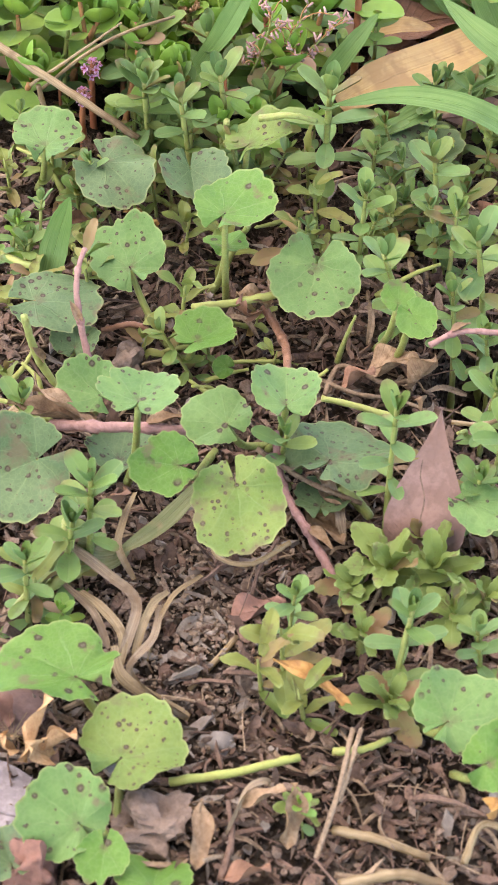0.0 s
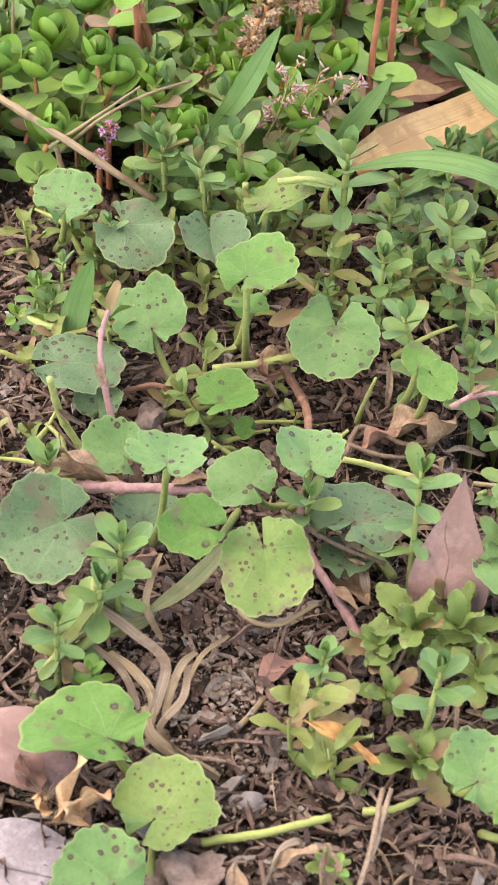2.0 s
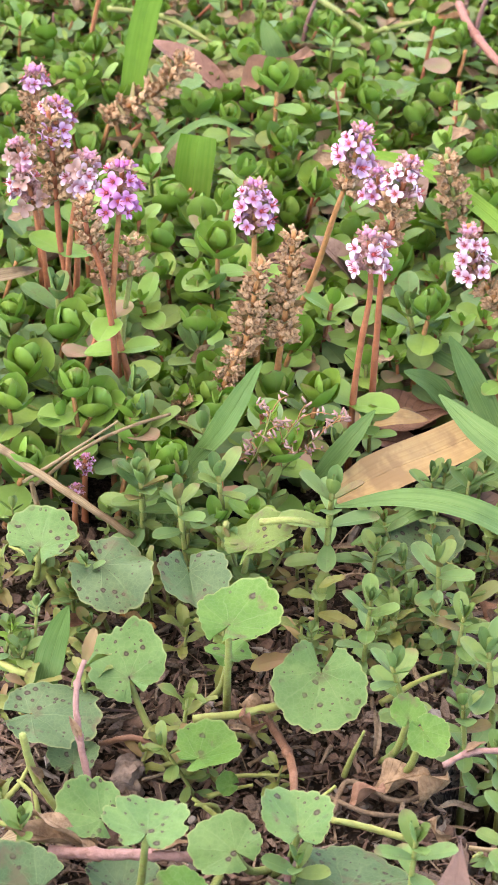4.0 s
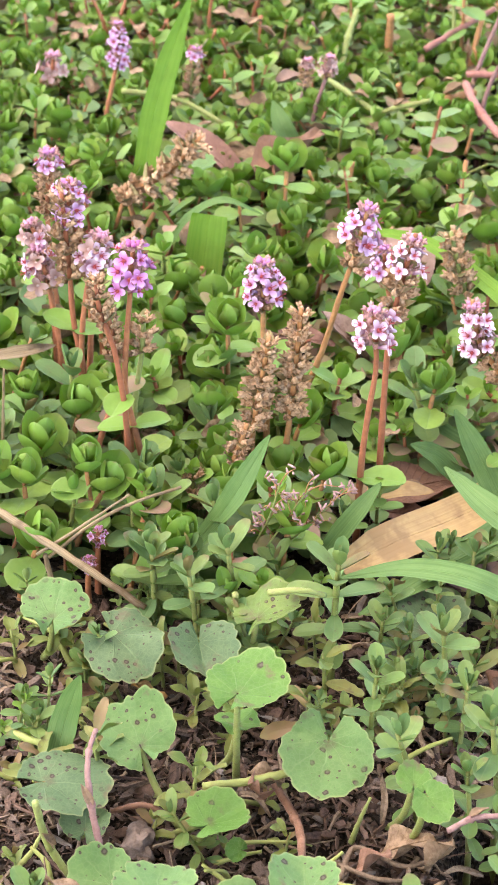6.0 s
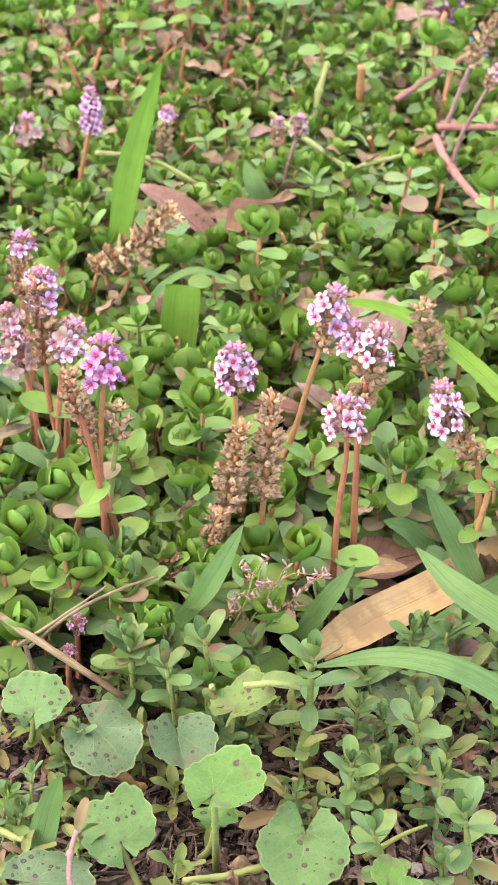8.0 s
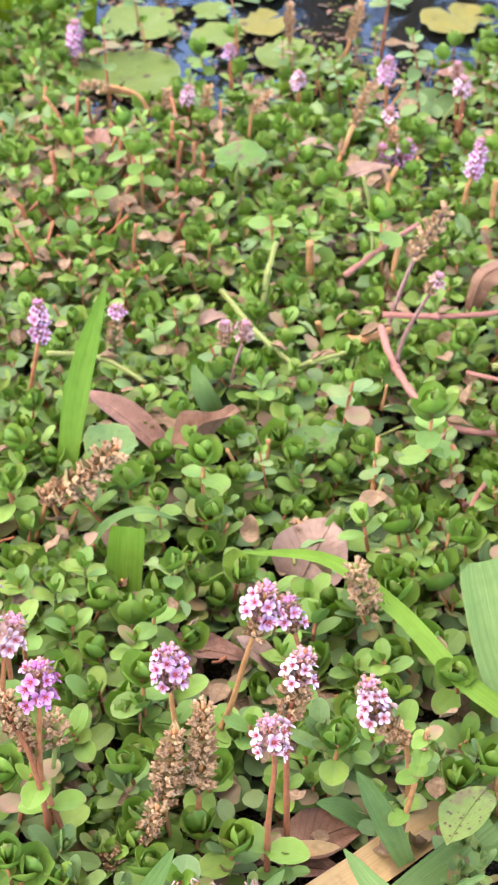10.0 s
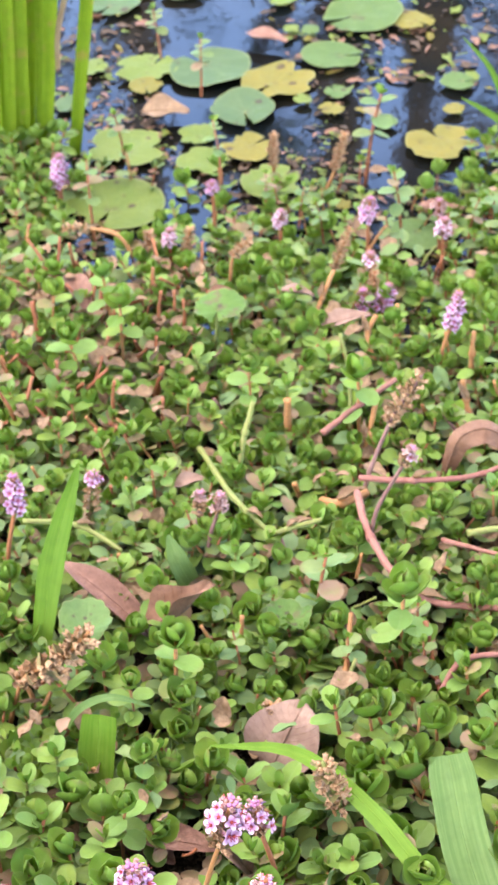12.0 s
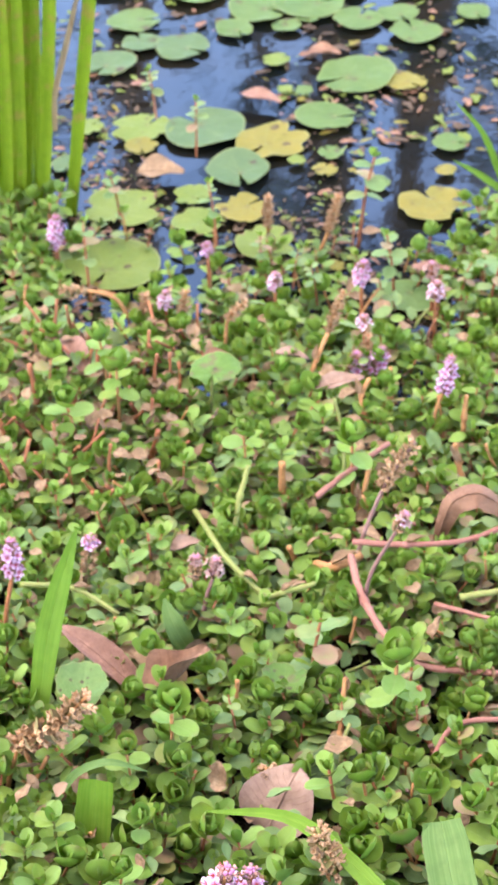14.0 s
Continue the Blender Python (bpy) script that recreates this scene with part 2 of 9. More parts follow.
M_YELLOW = leaf_material("yellowed_leaf", (0.120, 0.172, 0.040), (0.180, 0.196, 0.052), (0.112, 0.178, 0.044), (0.204, 0.190, 0.060), wilt=(0.211, 0.139, 0.070), wilt_from=0.86, blotch=0.55)
M_PENNY = spotted_leaf_material("pennywort_leaf", ((0.066, 0.136, 0.040), (0.092, 0.168, 0.054)), (0.132, 0.144, 0.048), 640, 0.5, 0.12)
M_PENNY_DARK = spotted_leaf_material("mottled_pennywort_leaf", ((0.056, 0.102, 0.044), (0.082, 0.130, 0.060)), (0.090, 0.110, 0.044), 760, 0.7, 0.45)
M_PENNY_YELLOW = spotted_leaf_material("yellowing_pennywort_leaf", ((0.086, 0.142, 0.034), (0.116, 0.164, 0.044)), (0.190, 0.150, 0.045), 900, 0.62, 0.4)
M_PENNY_CLEAN = spotted_leaf_material("fresh_pennywort_leaf", ((0.054, 0.128, 0.023), (0.077, 0.155, 0.032)), (0.102, 0.150, 0.036), 420, 0.3, 0.05)
M_GRASS = blade_material("grass_blade", (0.080, 0.168, 0.043), (0.122, 0.218, 0.068))
M_GRASS_BRIGHT = blade_material("bright_grass_blade", (0.098, 0.221, 0.019), (0.143, 0.273, 0.033))
M_REED = blade_material("reed_blade", (0.118, 0.225, 0.012), (0.215, 0.305, 0.022), (0.250, 0.215, 0.050), 0.15)
M_STRAW = blade_material("straw", (0.234, 0.172, 0.094), (0.319, 0.250, 0.156), (0.143, 0.098, 0.055))
M_STEM_RED = bark_material("reddish_stem", (0.215, 0.068, 0.037), (0.300, 0.128, 0.060), (0.130, 0.046, 0.023), 220, 0.5, 0.25)
M_STEM_PINK = bark_material("pink_stem", (0.150, 0.076, 0.068), (0.238, 0.140, 0.124), (0.098, 0.055, 0.039), 260, 0.6, 0.7)
M_STEM_GREEN = bark_material("green_stem", (0.111, 0.153, 0.036), (0.182, 0.215, 0.068), (0.130, 0.098, 0.046), 260, 0.5, 0.5)
M_RUNNER = bark_material("red_runner", (0.180, 0.070, 0.056), (0.255, 0.122, 0.094), (0.130, 0.060, 0.045), 240, 0.55, 0.6)
M_STALK = bark_material("pale_leaf_stalk", (0.165, 0.200, 0.050), (0.230, 0.260, 0.082), (0.150, 0.130, 0.050), 200, 0.5, 0.4)
M_STEM_TAN = bark_material("tan_stem", (0.260, 0.118, 0.046), (0.340, 0.176, 0.072), (0.130, 0.065, 0.033), 240, 0.55, 0.3)
M_DRY = bark_material("dried_seed_head", (0.300, 0.180, 0.098), (0.500, 0.335, 0.208), (0.150, 0.080, 0.040), 500, 0.8, 0.5)
M_DEAD = bark_material("dead_leaf", (0.120, 0.060, 0.036), (0.172, 0.094, 0.060), (0.065, 0.033, 0.021), 120, 0.5, 0.45, veins=0.4)
M_DEAD_GLOSS = bark_material("glossy_dead_leaf", (0.111, 0.055, 0.034), (0.176, 0.094, 0.058), (0.058, 0.029, 0.019), 160, 0.32, 0.3, veins=0.15)
M_DEAD_PLAIN = bark_material("plain_dead_leaf", (0.130, 0.077, 0.060), (0.172, 0.107, 0.086), (0.098, 0.057, 0.046), 70, 0.6, 0.5, veins=0.06)
M_DEAD_RED = bark_material("reddish_dead_leaf", (0.140, 0.072, 0.052), (0.192, 0.107, 0.079), (0.078, 0.040, 0.031), 150, 0.6, 0.45, veins=0.35)
M_DEAD_TAN = bark_material("tan_dead_leaf", (0.169, 0.107, 0.062), (0.260, 0.179, 0.111), (0.085, 0.049, 0.027), 260, 0.7, 0.6, 0.15, veins=0.35)
M_DEAD_PINK = bark_material("pinkish_dead_leaf", (0.155, 0.097, 0.072), (0.199, 0.135, 0.105), (0.099, 0.058, 0.043), 90, 0.6, 0.35, veins=0.5)
M_DEAD_GREY = bark_material("grey_dead_leaf", (0.125, 0.110, 0.110), (0.185, 0.165, 0.166), (0.110, 0.092, 0.092), 420, 0.8, 0.3, veins=0.12)
M_RUSSET = bark_material("russet_dead_leaf", (0.330, 0.190, 0.090), (0.450, 0.285, 0.155), (0.200, 0.095, 0.040), 240, 0.65, 0.4, 0.2, veins=0.3)
M_ORANGE = bark_material("orange_dead_leaf", (0.273, 0.124, 0.039), (0.338, 0.195, 0.065), (0.156, 0.058, 0.026), 200, 0.6, 0.3, veins=0.5)
M_TANLEAF = blade_material("tan_bamboo_leaf", (0.442, 0.300, 0.135), (0.494, 0.362, 0.175), (0.312, 0.200, 0.095), 0.1)
M_WITHER = blade_material("withered_blade", (0.130, 0.176, 0.065), (0.247, 0.234, 0.130), (0.293, 0.215, 0.117))
M_GREYED = blade_material("greyish_withered_blade", (0.202, 0.150, 0.101), (0.312, 0.247, 0.172), (0.130, 0.091, 0.058))
M_FLAKE = bark_material("bark_flake", (0.098, 0.078, 0.064), (0.234, 0.205, 0.172), (0.065, 0.051, 0.042), 300, 0.85, 0.7)
M_CRUMB = bark_material("soil_crumb", (0.027, 0.017, 0.013), (0.230, 0.166, 0.124), (0.019, 0.013, 0.010), 700, 0.9, 0.7)
M_BUFF = bark_material("buff_earth", (0.135, 0.098, 0.070), (0.235, 0.182, 0.134), (0.070, 0.050, 0.037), 800, 0.95, 0.6)
M_WEED = leaf_material("weed_leaf", (0.107, 0.169, 0.042), (0.146, 0.198, 0.049), (0.117, 0.185, 0.051), wilt=(0.169, 0.104, 0.052), wilt_from=0.86, rough=0.5, blotch=0.75)
M_SLUDGE = bark_material("wet_rotted_leaf", (0.022, 0.015, 0.010), (0.098, 0.066, 0.040), (0.010, 0.007, 0.005), 160, 0.6, 0.4)
M_LITTER = bark_material("leaf_litter", (0.020, 0.012, 0.009), (0.185, 0.118, 0.086), (0.014, 0.009, 0.007), 320, 0.85, 0.7)
M_FIBRE = bark_material("dry_fibre", (0.093, 0.061, 0.039), (0.264, 0.197, 0.132), (0.044, 0.028, 0.019), 420, 0.85, 0.7)
M_STONE = bark_material("stone", (0.130, 0.094, 0.074), (0.230, 0.175, 0.140), (0.046, 0.034, 0.027), 240, 0.9, 1.0)
M_STONE_GREY = bark_material("grey_stone", (0.110, 0.096, 0.083), (0.151, 0.135, 0.120), (0.068, 0.058, 0.050), 120, 0.85, 0.6)
M_BRICK = bark_material("brick_chip", (0.111, 0.055, 0.040), (0.156, 0.081, 0.062), (0.072, 0.039, 0.029), 300, 0.85, 0.6)
M_PAD = spotted_leaf_material("lily_pad", ((0.053, 0.110, 0.030), (0.074, 0.133, 0.040)), (0.154, 0.179, 0.042), 150, 0.15)
M_PAD_DULL = spotted_leaf_material("dull_lily_pad", ((0.048, 0.099, 0.042), (0.067, 0.120, 0.050)), (0.111, 0.137, 0.051), 150, 0.2)
M_PAD_LIME = spotted_leaf_material("lime_lily_pad", ((0.088, 0.141, 0.027), (0.117, 0.164, 0.035)), (0.188, 0.179, 0.038), 150, 0.2)
M_PAD_YELLOW = spotted_leaf_material("yellow_lily_pad", ((0.128, 0.122, 0.022), (0.168, 0.144, 0.029)), (0.172, 0.128, 0.032), 150, 0.35)


def petal_material(name, inner, outer):
    n = Nodes(name)
    s = n.add("SeparateXYZ", Vector=n.add("UVMap").outputs[0])
    c = n.chance()
    col = n.mix(n.ramp(s.outputs[1], (0.25, 0.0), (0.85, 1.0)), inner, outer)
    col = n.mix(n.math("MULTIPLY", c, 0.3), col, tuple(min(1, v * 0.8) for v in inner))
    return n.done(col, 0.5, 0.3, 0.3, (1.0, 0.9, 1.0))


M_PETAL = petal_material("pink_petal", (0.42, 0.18, 0.33), (0.64, 0.48, 0.63))
M_PETAL_PALE = petal_material("pale_pink_petal", (0.45, 0.22, 0.30), (0.74, 0.64, 0.71))
M_PETAL_MAGENTA = petal_material("magenta_petal", (0.42, 0.12, 0.30), (0.62, 0.35, 0.59))
M_PETAL_FADED = petal_material("faded_petal", (0.30, 0.165, 0.135), (0.44, 0.31, 0.285))
M_HEART = bark_material("flower_heart", (0.273, 0.033, 0.046), (0.358, 0.078, 0.065), (0.163, 0.019, 0.026), 900, 0.5, 0.1)
M_CALYX = bark_material("bract", (0.130, 0.143, 0.046), (0.234, 0.156, 0.085), (0.091, 0.078, 0.033), 500, 0.6, 0.2)


def soil_material():
    n = Nodes("dark_soil")
    col = n.mix(n.ramp(n.noise(60, 4), (0.35, 0.0), (0.7, 1.0)), (0.0097, 0.0068, 0.0049), (0.0368, 0.0255, 0.0180))
    col = n.mix(n.ramp(n.noise(700, 5, 0.7), (0.45, 0.0), (0.72, 0.8)), col, (0.0607, 0.0442, 0.0323))
    v = n.add("TexVoronoi", Vector=n.place(), Scale=1100.0)
    col = n.mix(n.math("MULTIPLY", n.ramp(n.add("SeparateColor", Color=v.outputs["Color"]).outputs[0], (0.6, 0.0), (0.75, 1.0)), 0.8), col, (0.0833, 0.0675, 0.0525))
    n.bump(n.math("ADD", n.noise(900, 8, 0.8), v.outputs["Distance"]), 1.0, 0.002)
    return n.done(col, 0.95, 0.0, 0.08)


def water_material():
    n = Nodes("pond_water")
    n.bump(n.math("ADD", n.noise(26, 2, 0.4), n.math("MULTIPLY", n.noise(120, 2), 0.15)), 0.09, 0.004)
    n.bsdf.inputs["IOR"].default_value = 1.33
    col = n.mix(n.ramp(n.noise(18, 4), (0.4, 0.0), (0.7, 1.0)), (0.0026, 0.0039, 0.0046), (0.0091, 0.0078, 0.0052))
    # Coat boosts reflections; part of the sky's blue is painted into the specular tint.
    n.bsdf.inputs["Coat Weight"].default_value, n.bsdf.inputs["Coat IOR"].default_value, n.bsdf.inputs["Coat Roughness"].default_value = 0.3, 1.2, 0.03
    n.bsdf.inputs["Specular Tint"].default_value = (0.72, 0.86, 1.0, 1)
    return n.done(col, 0.04, 0.0, 1.0)


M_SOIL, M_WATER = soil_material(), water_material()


# ---- geometry: vertices, faces and a pair of surface coordinates for each vertex ----
def grid_shell(top, bottom, uv, nu, nv):
    """A thin closed sheet over a (nu+1) x (nv+1) grid whose rim is shared by both sides."""
    idx = np.arange((nu + 1) * (nv + 1)).reshape(nu + 1, nv + 1)
    low = idx.copy()
    inner = idx[1:-1, 1:-1].ravel()
    low[1:-1, 1:-1] = np.arange(len(inner)).reshape(nu - 1, nv - 1) + idx.size
    faces = []
    for i in range(nu):
        for j in range(nv):
            faces.append((idx[i, j], idx[i, j + 1], idx[i + 1, j + 1], idx[i + 1, j]))
            faces.append((low[i, j], low[i + 1, j], low[i + 1, j + 1], low[i, j + 1]))
    return np.concatenate([top.reshape(-1, 3), bottom.reshape(-1, 3)[inner]]), faces, np.concatenate([uv.reshape(-1, 2), uv.reshape(-1, 2)[inner]])


def leaf_geo(length, width, bend=30.0, cup=0.15, nu=6, nv=4, widest=0.55, stalk=0.12, thick=0.00035, wave=0.0, point=0.5, twist=0.0, tooth=0.0):
    """A leaf from its base at the origin along +y, its upper side up. bend: degrees that the tip falls; widest: where; point: 0.5 round, 1 pointed."""
    u = 0.15 * np.linspace(0, 1, nu + 1) + 0.85 * np.sin(np.linspace(0, np.pi / 2, nu + 1))
    k = np.log(0.5) / np.log(widest)
    w = np.clip(np.sin(np.pi * np.clip(u, 0.0, 1) ** k), 0, 1) ** point * (1 - stalk) + stalk * (1 - u)
    w = w * (1 + tooth * np.where(np.arange(nu + 1) % 2, 1, -1))
    w[-1] = 0.12
    v = np.linspace(-1, 1, nv + 1)
    ang = radians(bend) * u
    ys = np.concatenate([[0], np.cumsum(np.cos((ang[1:] + ang[:-1]) / 2) * np.diff(u))]) * length
    zs = -np.concatenate([[0], np.cumsum(np.sin((ang[1:] + ang[:-1]) / 2) * np.diff(u))]) * length
    x = v[None] * w[:, None] * width / 2
    lift = cup * width * (v[None] ** 2) * w[:, None] + wave * width * np.sin(u[:, None] * 9 + v[None] * 2) * np.abs(v[None])
    tw = radians(twist) * u[:, None]
    top = np.stack([x * np.cos(tw) - lift * np.sin(tw), np.repeat(ys[:, None], nv + 1, 1) + lift * np.sin(ang)[:, None], np.repeat(zs[:, None], nv + 1, 1) + lift * np.cos(ang)[:, None] * np.cos(tw) + x * np.sin(tw)], -1)
    body = thick * (1 - v[None] ** 2) * np.ones((nu + 1, 1))
    bottom = top - np.stack([0 * body, 0 * body, body], -1)
    uv = np.stack(np.broadcast_arrays((v[None] + 1) / 2, u[:, None]), -1)
    return grid_shell(top, bottom, uv, nu, nv)


def disc_leaf_geo(radius, notch=14.0, teeth=16, tooth=0.035, cup=0.1, fold=0.0, wave=0.05, offset=0.4, nr=5, na=60, thick=0.0004, seed=0, bite=0.0):
    """A round leaf with its stalk at the origin and its notch towards -y, its rim scalloped."""
    rng = np.random.default_rng(seed)
    a = np.radians(np.linspace(notch, 360 - notch, na + 1)) - np.pi / 2
    d = offset * radius
    rim = d * np.sin(a) + np.sqrt(np.maximum(radius**2 - (d * np.cos(a)) ** 2, 0))
    rim = rim * (1 + tooth * np.abs(np.sin(a * teeth / 2)) - tooth + tooth * 0.35 * np.abs(np.sin(a * teeth * 1.1 + 1))) * (1 + 0.06 * np.sin(a * 2 + rng.uniform(0, 6)) + 0.03 * np.sin(a * 5 + rng.uniform(0, 6)))
    if bite:
        for _ in range(3 if bite < 0.3 else 7):
            at = rng.uniform(0, 2 * np.pi)
            rim *= 1 - bite * np.exp(-((np.angle(np.exp(1j * (a - at))) / rng.uniform(0.06, 0.2)) ** 2)) * rng.uniform(0.2, 1)
    s = np.linspace(0.03, 1, nr + 1)
    r = s[:, None] * rim[None]
    p, q = rng.uniform(0, 6, 2)
    z = cup * radius * (r / radius) ** 2 + fold * np.abs(r * np.cos(a)[None]) + wave * radius * s[:, None] ** 2 * (np.sin(a * 3 + p) + 0.6 * np.sin(a * 5 + q))[None]
    top = np.stack([r * np.cos(a)[None], r * np.sin(a)[None], z], -1)
    body = thick * (1 - s[:, None] ** 4) * np.ones((1, na + 1))
    bottom = top - np.stack([0 * body, 0 * body, body], -1)
    uv = np.stack(np.broadcast_arrays(np.linspace(0, 1, na + 1)[None], s[:, None]), -1)
    return grid_shell(top, bottom, uv, nr, na)


def spline(points, n):
    """n + 1 places evenly along a smooth line through the points."""
    p = np.array(points, float)
    if len(p) == 2:
        return p[0] + (p[1] - p[0]) * np.linspace(0, 1, n + 1)[:, None]
    t = np.concatenate([[0], np.cumsum(np.linalg.norm(np.diff(p, axis=0), axis=1))])
    m = np.gradient(p, t, axis=0)
    x = np.linspace(0, t[-1], n + 1)
    i = np.clip(np.searchsorted(t, x) - 1, 0, len(t) - 2)
    h = (t[i + 1] - t[i])[:, None]
    s = (x - t[i])[:, None] / h
    return (2 * s**3 - 3 * s**2 + 1) * p[i] + (s**3 - 2 * s**2 + s) * h * m[i] + (3 * s**2 - 2 * s**3) * p[i + 1] + (s**3 - s**2) * h * m[i + 1]


def tube_geo(points, r0, r1=None, sides=6, n=None, knots=0.0, wobble=0.0):
    """A round stem along a line through the points, with a swelling at each joint."""
    n = n or max(3, 4 * (len(points) - 1))
    line = spline(points, n)
    r = np.linspace(r0, r1 if r1 is not None else r0, n + 1) * (1 + knots * (np.arange(n + 1) % 4 == 2))
    if wobble:
        rng = np.random.default_rng(n * 7 + int(abs(line[-1, 0]) * 1e5))
        line = line + rng.normal(0, 0.35, line.shape) * wobble * r[:, None]
        r = r * (1 + wobble * rng.uniform(-0.4, 0.4, n + 1))
    along = np.gradient(line, axis=0)
    along /= np.linalg.norm(along, axis=1)[:, None] + 1e-9
    ref = np.array([0.3, 1.0, 0.1]) if abs(along[:, 2]).mean() > 0.6 else np.array([0.1, 0.2, 1.0])
    side = np.cross(along, ref)
    side /= np.linalg.norm(side, axis=1)[:, None] + 1e-9
    up = np.cross(side, along)
    a = np.linspace(0, 2 * np.pi, sides, endpoint=False)
    ring = line[:, None] + r[:, None, None] * (np.cos(a)[None, :, None] * side[:, None] + np.sin(a)[None, :, None] * up[:, None])
    faces = [(i * sides + j, i * sides + (j + 1) % sides, (i + 1) * sides + (j + 1) % sides, (i + 1) * sides + j) for i in range(n) for j in range(sides)]
    faces += [tuple(range(sides))[::-1], tuple(n * sides + j for j in range(sides))]
    uv = np.stack(np.broadcast_arrays(a[None] / 6.2832, np.linspace(0, 1, n + 1)[:, None]), -1)
    return ring.reshape(-1, 3), faces, uv.reshape(-1, 2)


def ribbon_geo(points, width, face=(0, 0, 1), fold=0.18, tip=0.08, base=0.7, n=18, nv=4, thick=0.0003, twist=0.0, full=0.35):
    """A blade along a line through the points: tapered to its tip, folded along its midrib, its upper side towards face."""
    line = spline(points, n)
    along = np.gradient(line, axis=0)
    along /= np.linalg.norm(along, axis=1)[:, None]
    side = np.cross(along, np.array(face, float))
    side /= np.linalg.norm(side, axis=1)[:, None] + 1e-9
    up = np.cross(side, along)
    u = np.linspace(0, 1, n + 1)
    w = np.interp(u, [0, full, 0.7, 0.9, 1], [base, 1, 0.8, 0.4, tip] if tip < 0.5 else [base, 1, 0.98, 0.96, tip]) * width / 2
    tw = np.radians(twist) * u
    s2 = side * np.cos(tw)[:, None] + up * np.sin(tw)[:, None]
    u2 = up * np.cos(tw)[:, None] - side * np.sin(tw)[:, None]
    v = np.linspace(-1, 1, nv + 1)
    top = line[:, None] + (v[None] * w[:, None])[..., None] * s2[:, None] + (fold * np.abs(v)[None] * w[:, None])[..., None] * u2[:, None]
    body = thick * (1 - v**2)
    bottom = top - body[None, :, None] * u2[:, None]
    uv = np.stack(np.broadcast_arrays((v[None] + 1) / 2, u[:, None]), -1)
    return grid_shell(top, bottom, uv, n, nv)


def lump_geo(rx, ry, rz, seed=0, rough=0.25, flat=0.0, level=2):
    """A stone or a clod of uneven shape."""
    bm = bmesh.new()
    bmesh.ops.create_icosphere(bm, subdivisions=level, radius=1.0)
    v = np.array([p.co for p in bm.verts])
    f = [tuple(q.index for q in face.verts) for face in bm.faces]
    bm.free()
    rng = np.random.default_rng(seed)
    o = rng.uniform(-50, 50, 3)
    k = np.array([noise.fractal(Vector(p * 1.3 + o), 0.8, 2.0, 3) for p in v])
    fine = np.array([noise.noise(Vector(p * 5.0 + o)) for p in v])
    v = v * (1 + rough * k + 0.22 * rough * fine)[:, None]
    v = np.sign(v) * np.abs(v) ** (1 - 0.45 * flat) * np.array([rx, ry, rz])
    return v, f, np.zeros((len(v), 2))


def moved(geo, m):
    """A copy of a piece, moved by a matrix."""
    a = np.array(m)
    return geo[0] @ a[:3, :3].T + a[:3, 3], geo[1], geo[2]


def joined(geos):
    v, f, uv, k = [], [], [], 0
    for a, b, c in geos:
        v.append(a)
        uv.append(c)
        f.extend([tuple(i + k for i in q) for q in b])
        k += len(a)
    return np.concatenate(v), f, np.concatenate(uv)


def mesh_of(name, geo, mat, smooth=True, crease=110.0):
    me = bpy.data.meshes.new(name)
    v, f, uv = geo
    me.from_pydata(v.tolist(), [], [tuple(int(i) for i in q) for q in f])
    at = np.empty(len(me.loops), np.int32)
    me.loops.foreach_get("vertex_index", at)
    me.uv_layers.new(name="UVMap").data.foreach_set("uv", uv[at].astype(np.float32).ravel())
    if smooth:
        me.polygons.foreach_set("use_smooth", np.ones(len(me.polygons), bool))
        me.set_sharp_from_angle(angle=radians(crease))
    me.materials.append(mat)
    me.update()
    return me


def part(name, geo, mat, parent=None, label="", at=None, smooth=True, crease=110.0):
    """One mesh object under a thing or a part; geo may be a mesh that others share."""
    ob = new(name, geo if isinstance(geo, bpy.types.Mesh) else mesh_of(name, geo, mat, smooth, crease))
    ob.parent = parent
    if at is not None:
        ob.matrix_basis = at
    return tagged(ob, label)


def thing(name, label, category, m=None, group=""):
    ob = new(name)
    ob.empty_display_size = 0.005
    if m is not None:
        ob.matrix_basis = m
    return tagged(ob, label, category, group)


def turned(x, y, z, az=0.0, tilt=0.0, roll=0.0, scale=1.0):
    """At a place, turned about the vertical, then tipped up at its far end and rolled; degrees."""
    return Matrix.Translation((x, y, z)) @ Euler((0, 0, radians(az))).to_matrix().to_4x4() @ Euler((radians(tilt), radians(roll), 0)).to_matrix().to_4x4() @ Matrix.Scale(scale, 4)


# ---- ground, water, far bank ----
EDGE_Y = 0.455


def hollow(x, y):
    """The depth of a dark hole between the stems."""
    return 0.05 * math.exp(-((((x - 0.0275) / 0.0085) ** 2 + ((y + 0.004) / 0.0095) ** 2) ** 2))


def ground_height(x, y):
    """Soil at zero by the camera, a hollow among the stems, falling away under the pond and rising again on its far bank."""
    v = Vector((x, y, 0.0))
    z = 0.0032 * noise.fractal(v * 28, 0.9, 2.0, 4) + 0.0014 * noise.fractal(v * 210, 0.75, 2.2, 4)
    z -= hollow(x, y)
    z -= 0.004 * min(1, max(0, (y - 0.02) / 0.1))
    z -= 0.05 * min(1, max(0, (y - EDGE_Y + 0.035 + 0.01 * math.sin(x * 40)) / 0.12))
    return z + 0.25 * min(1, max(0, (y - 9.0) / 3.0))


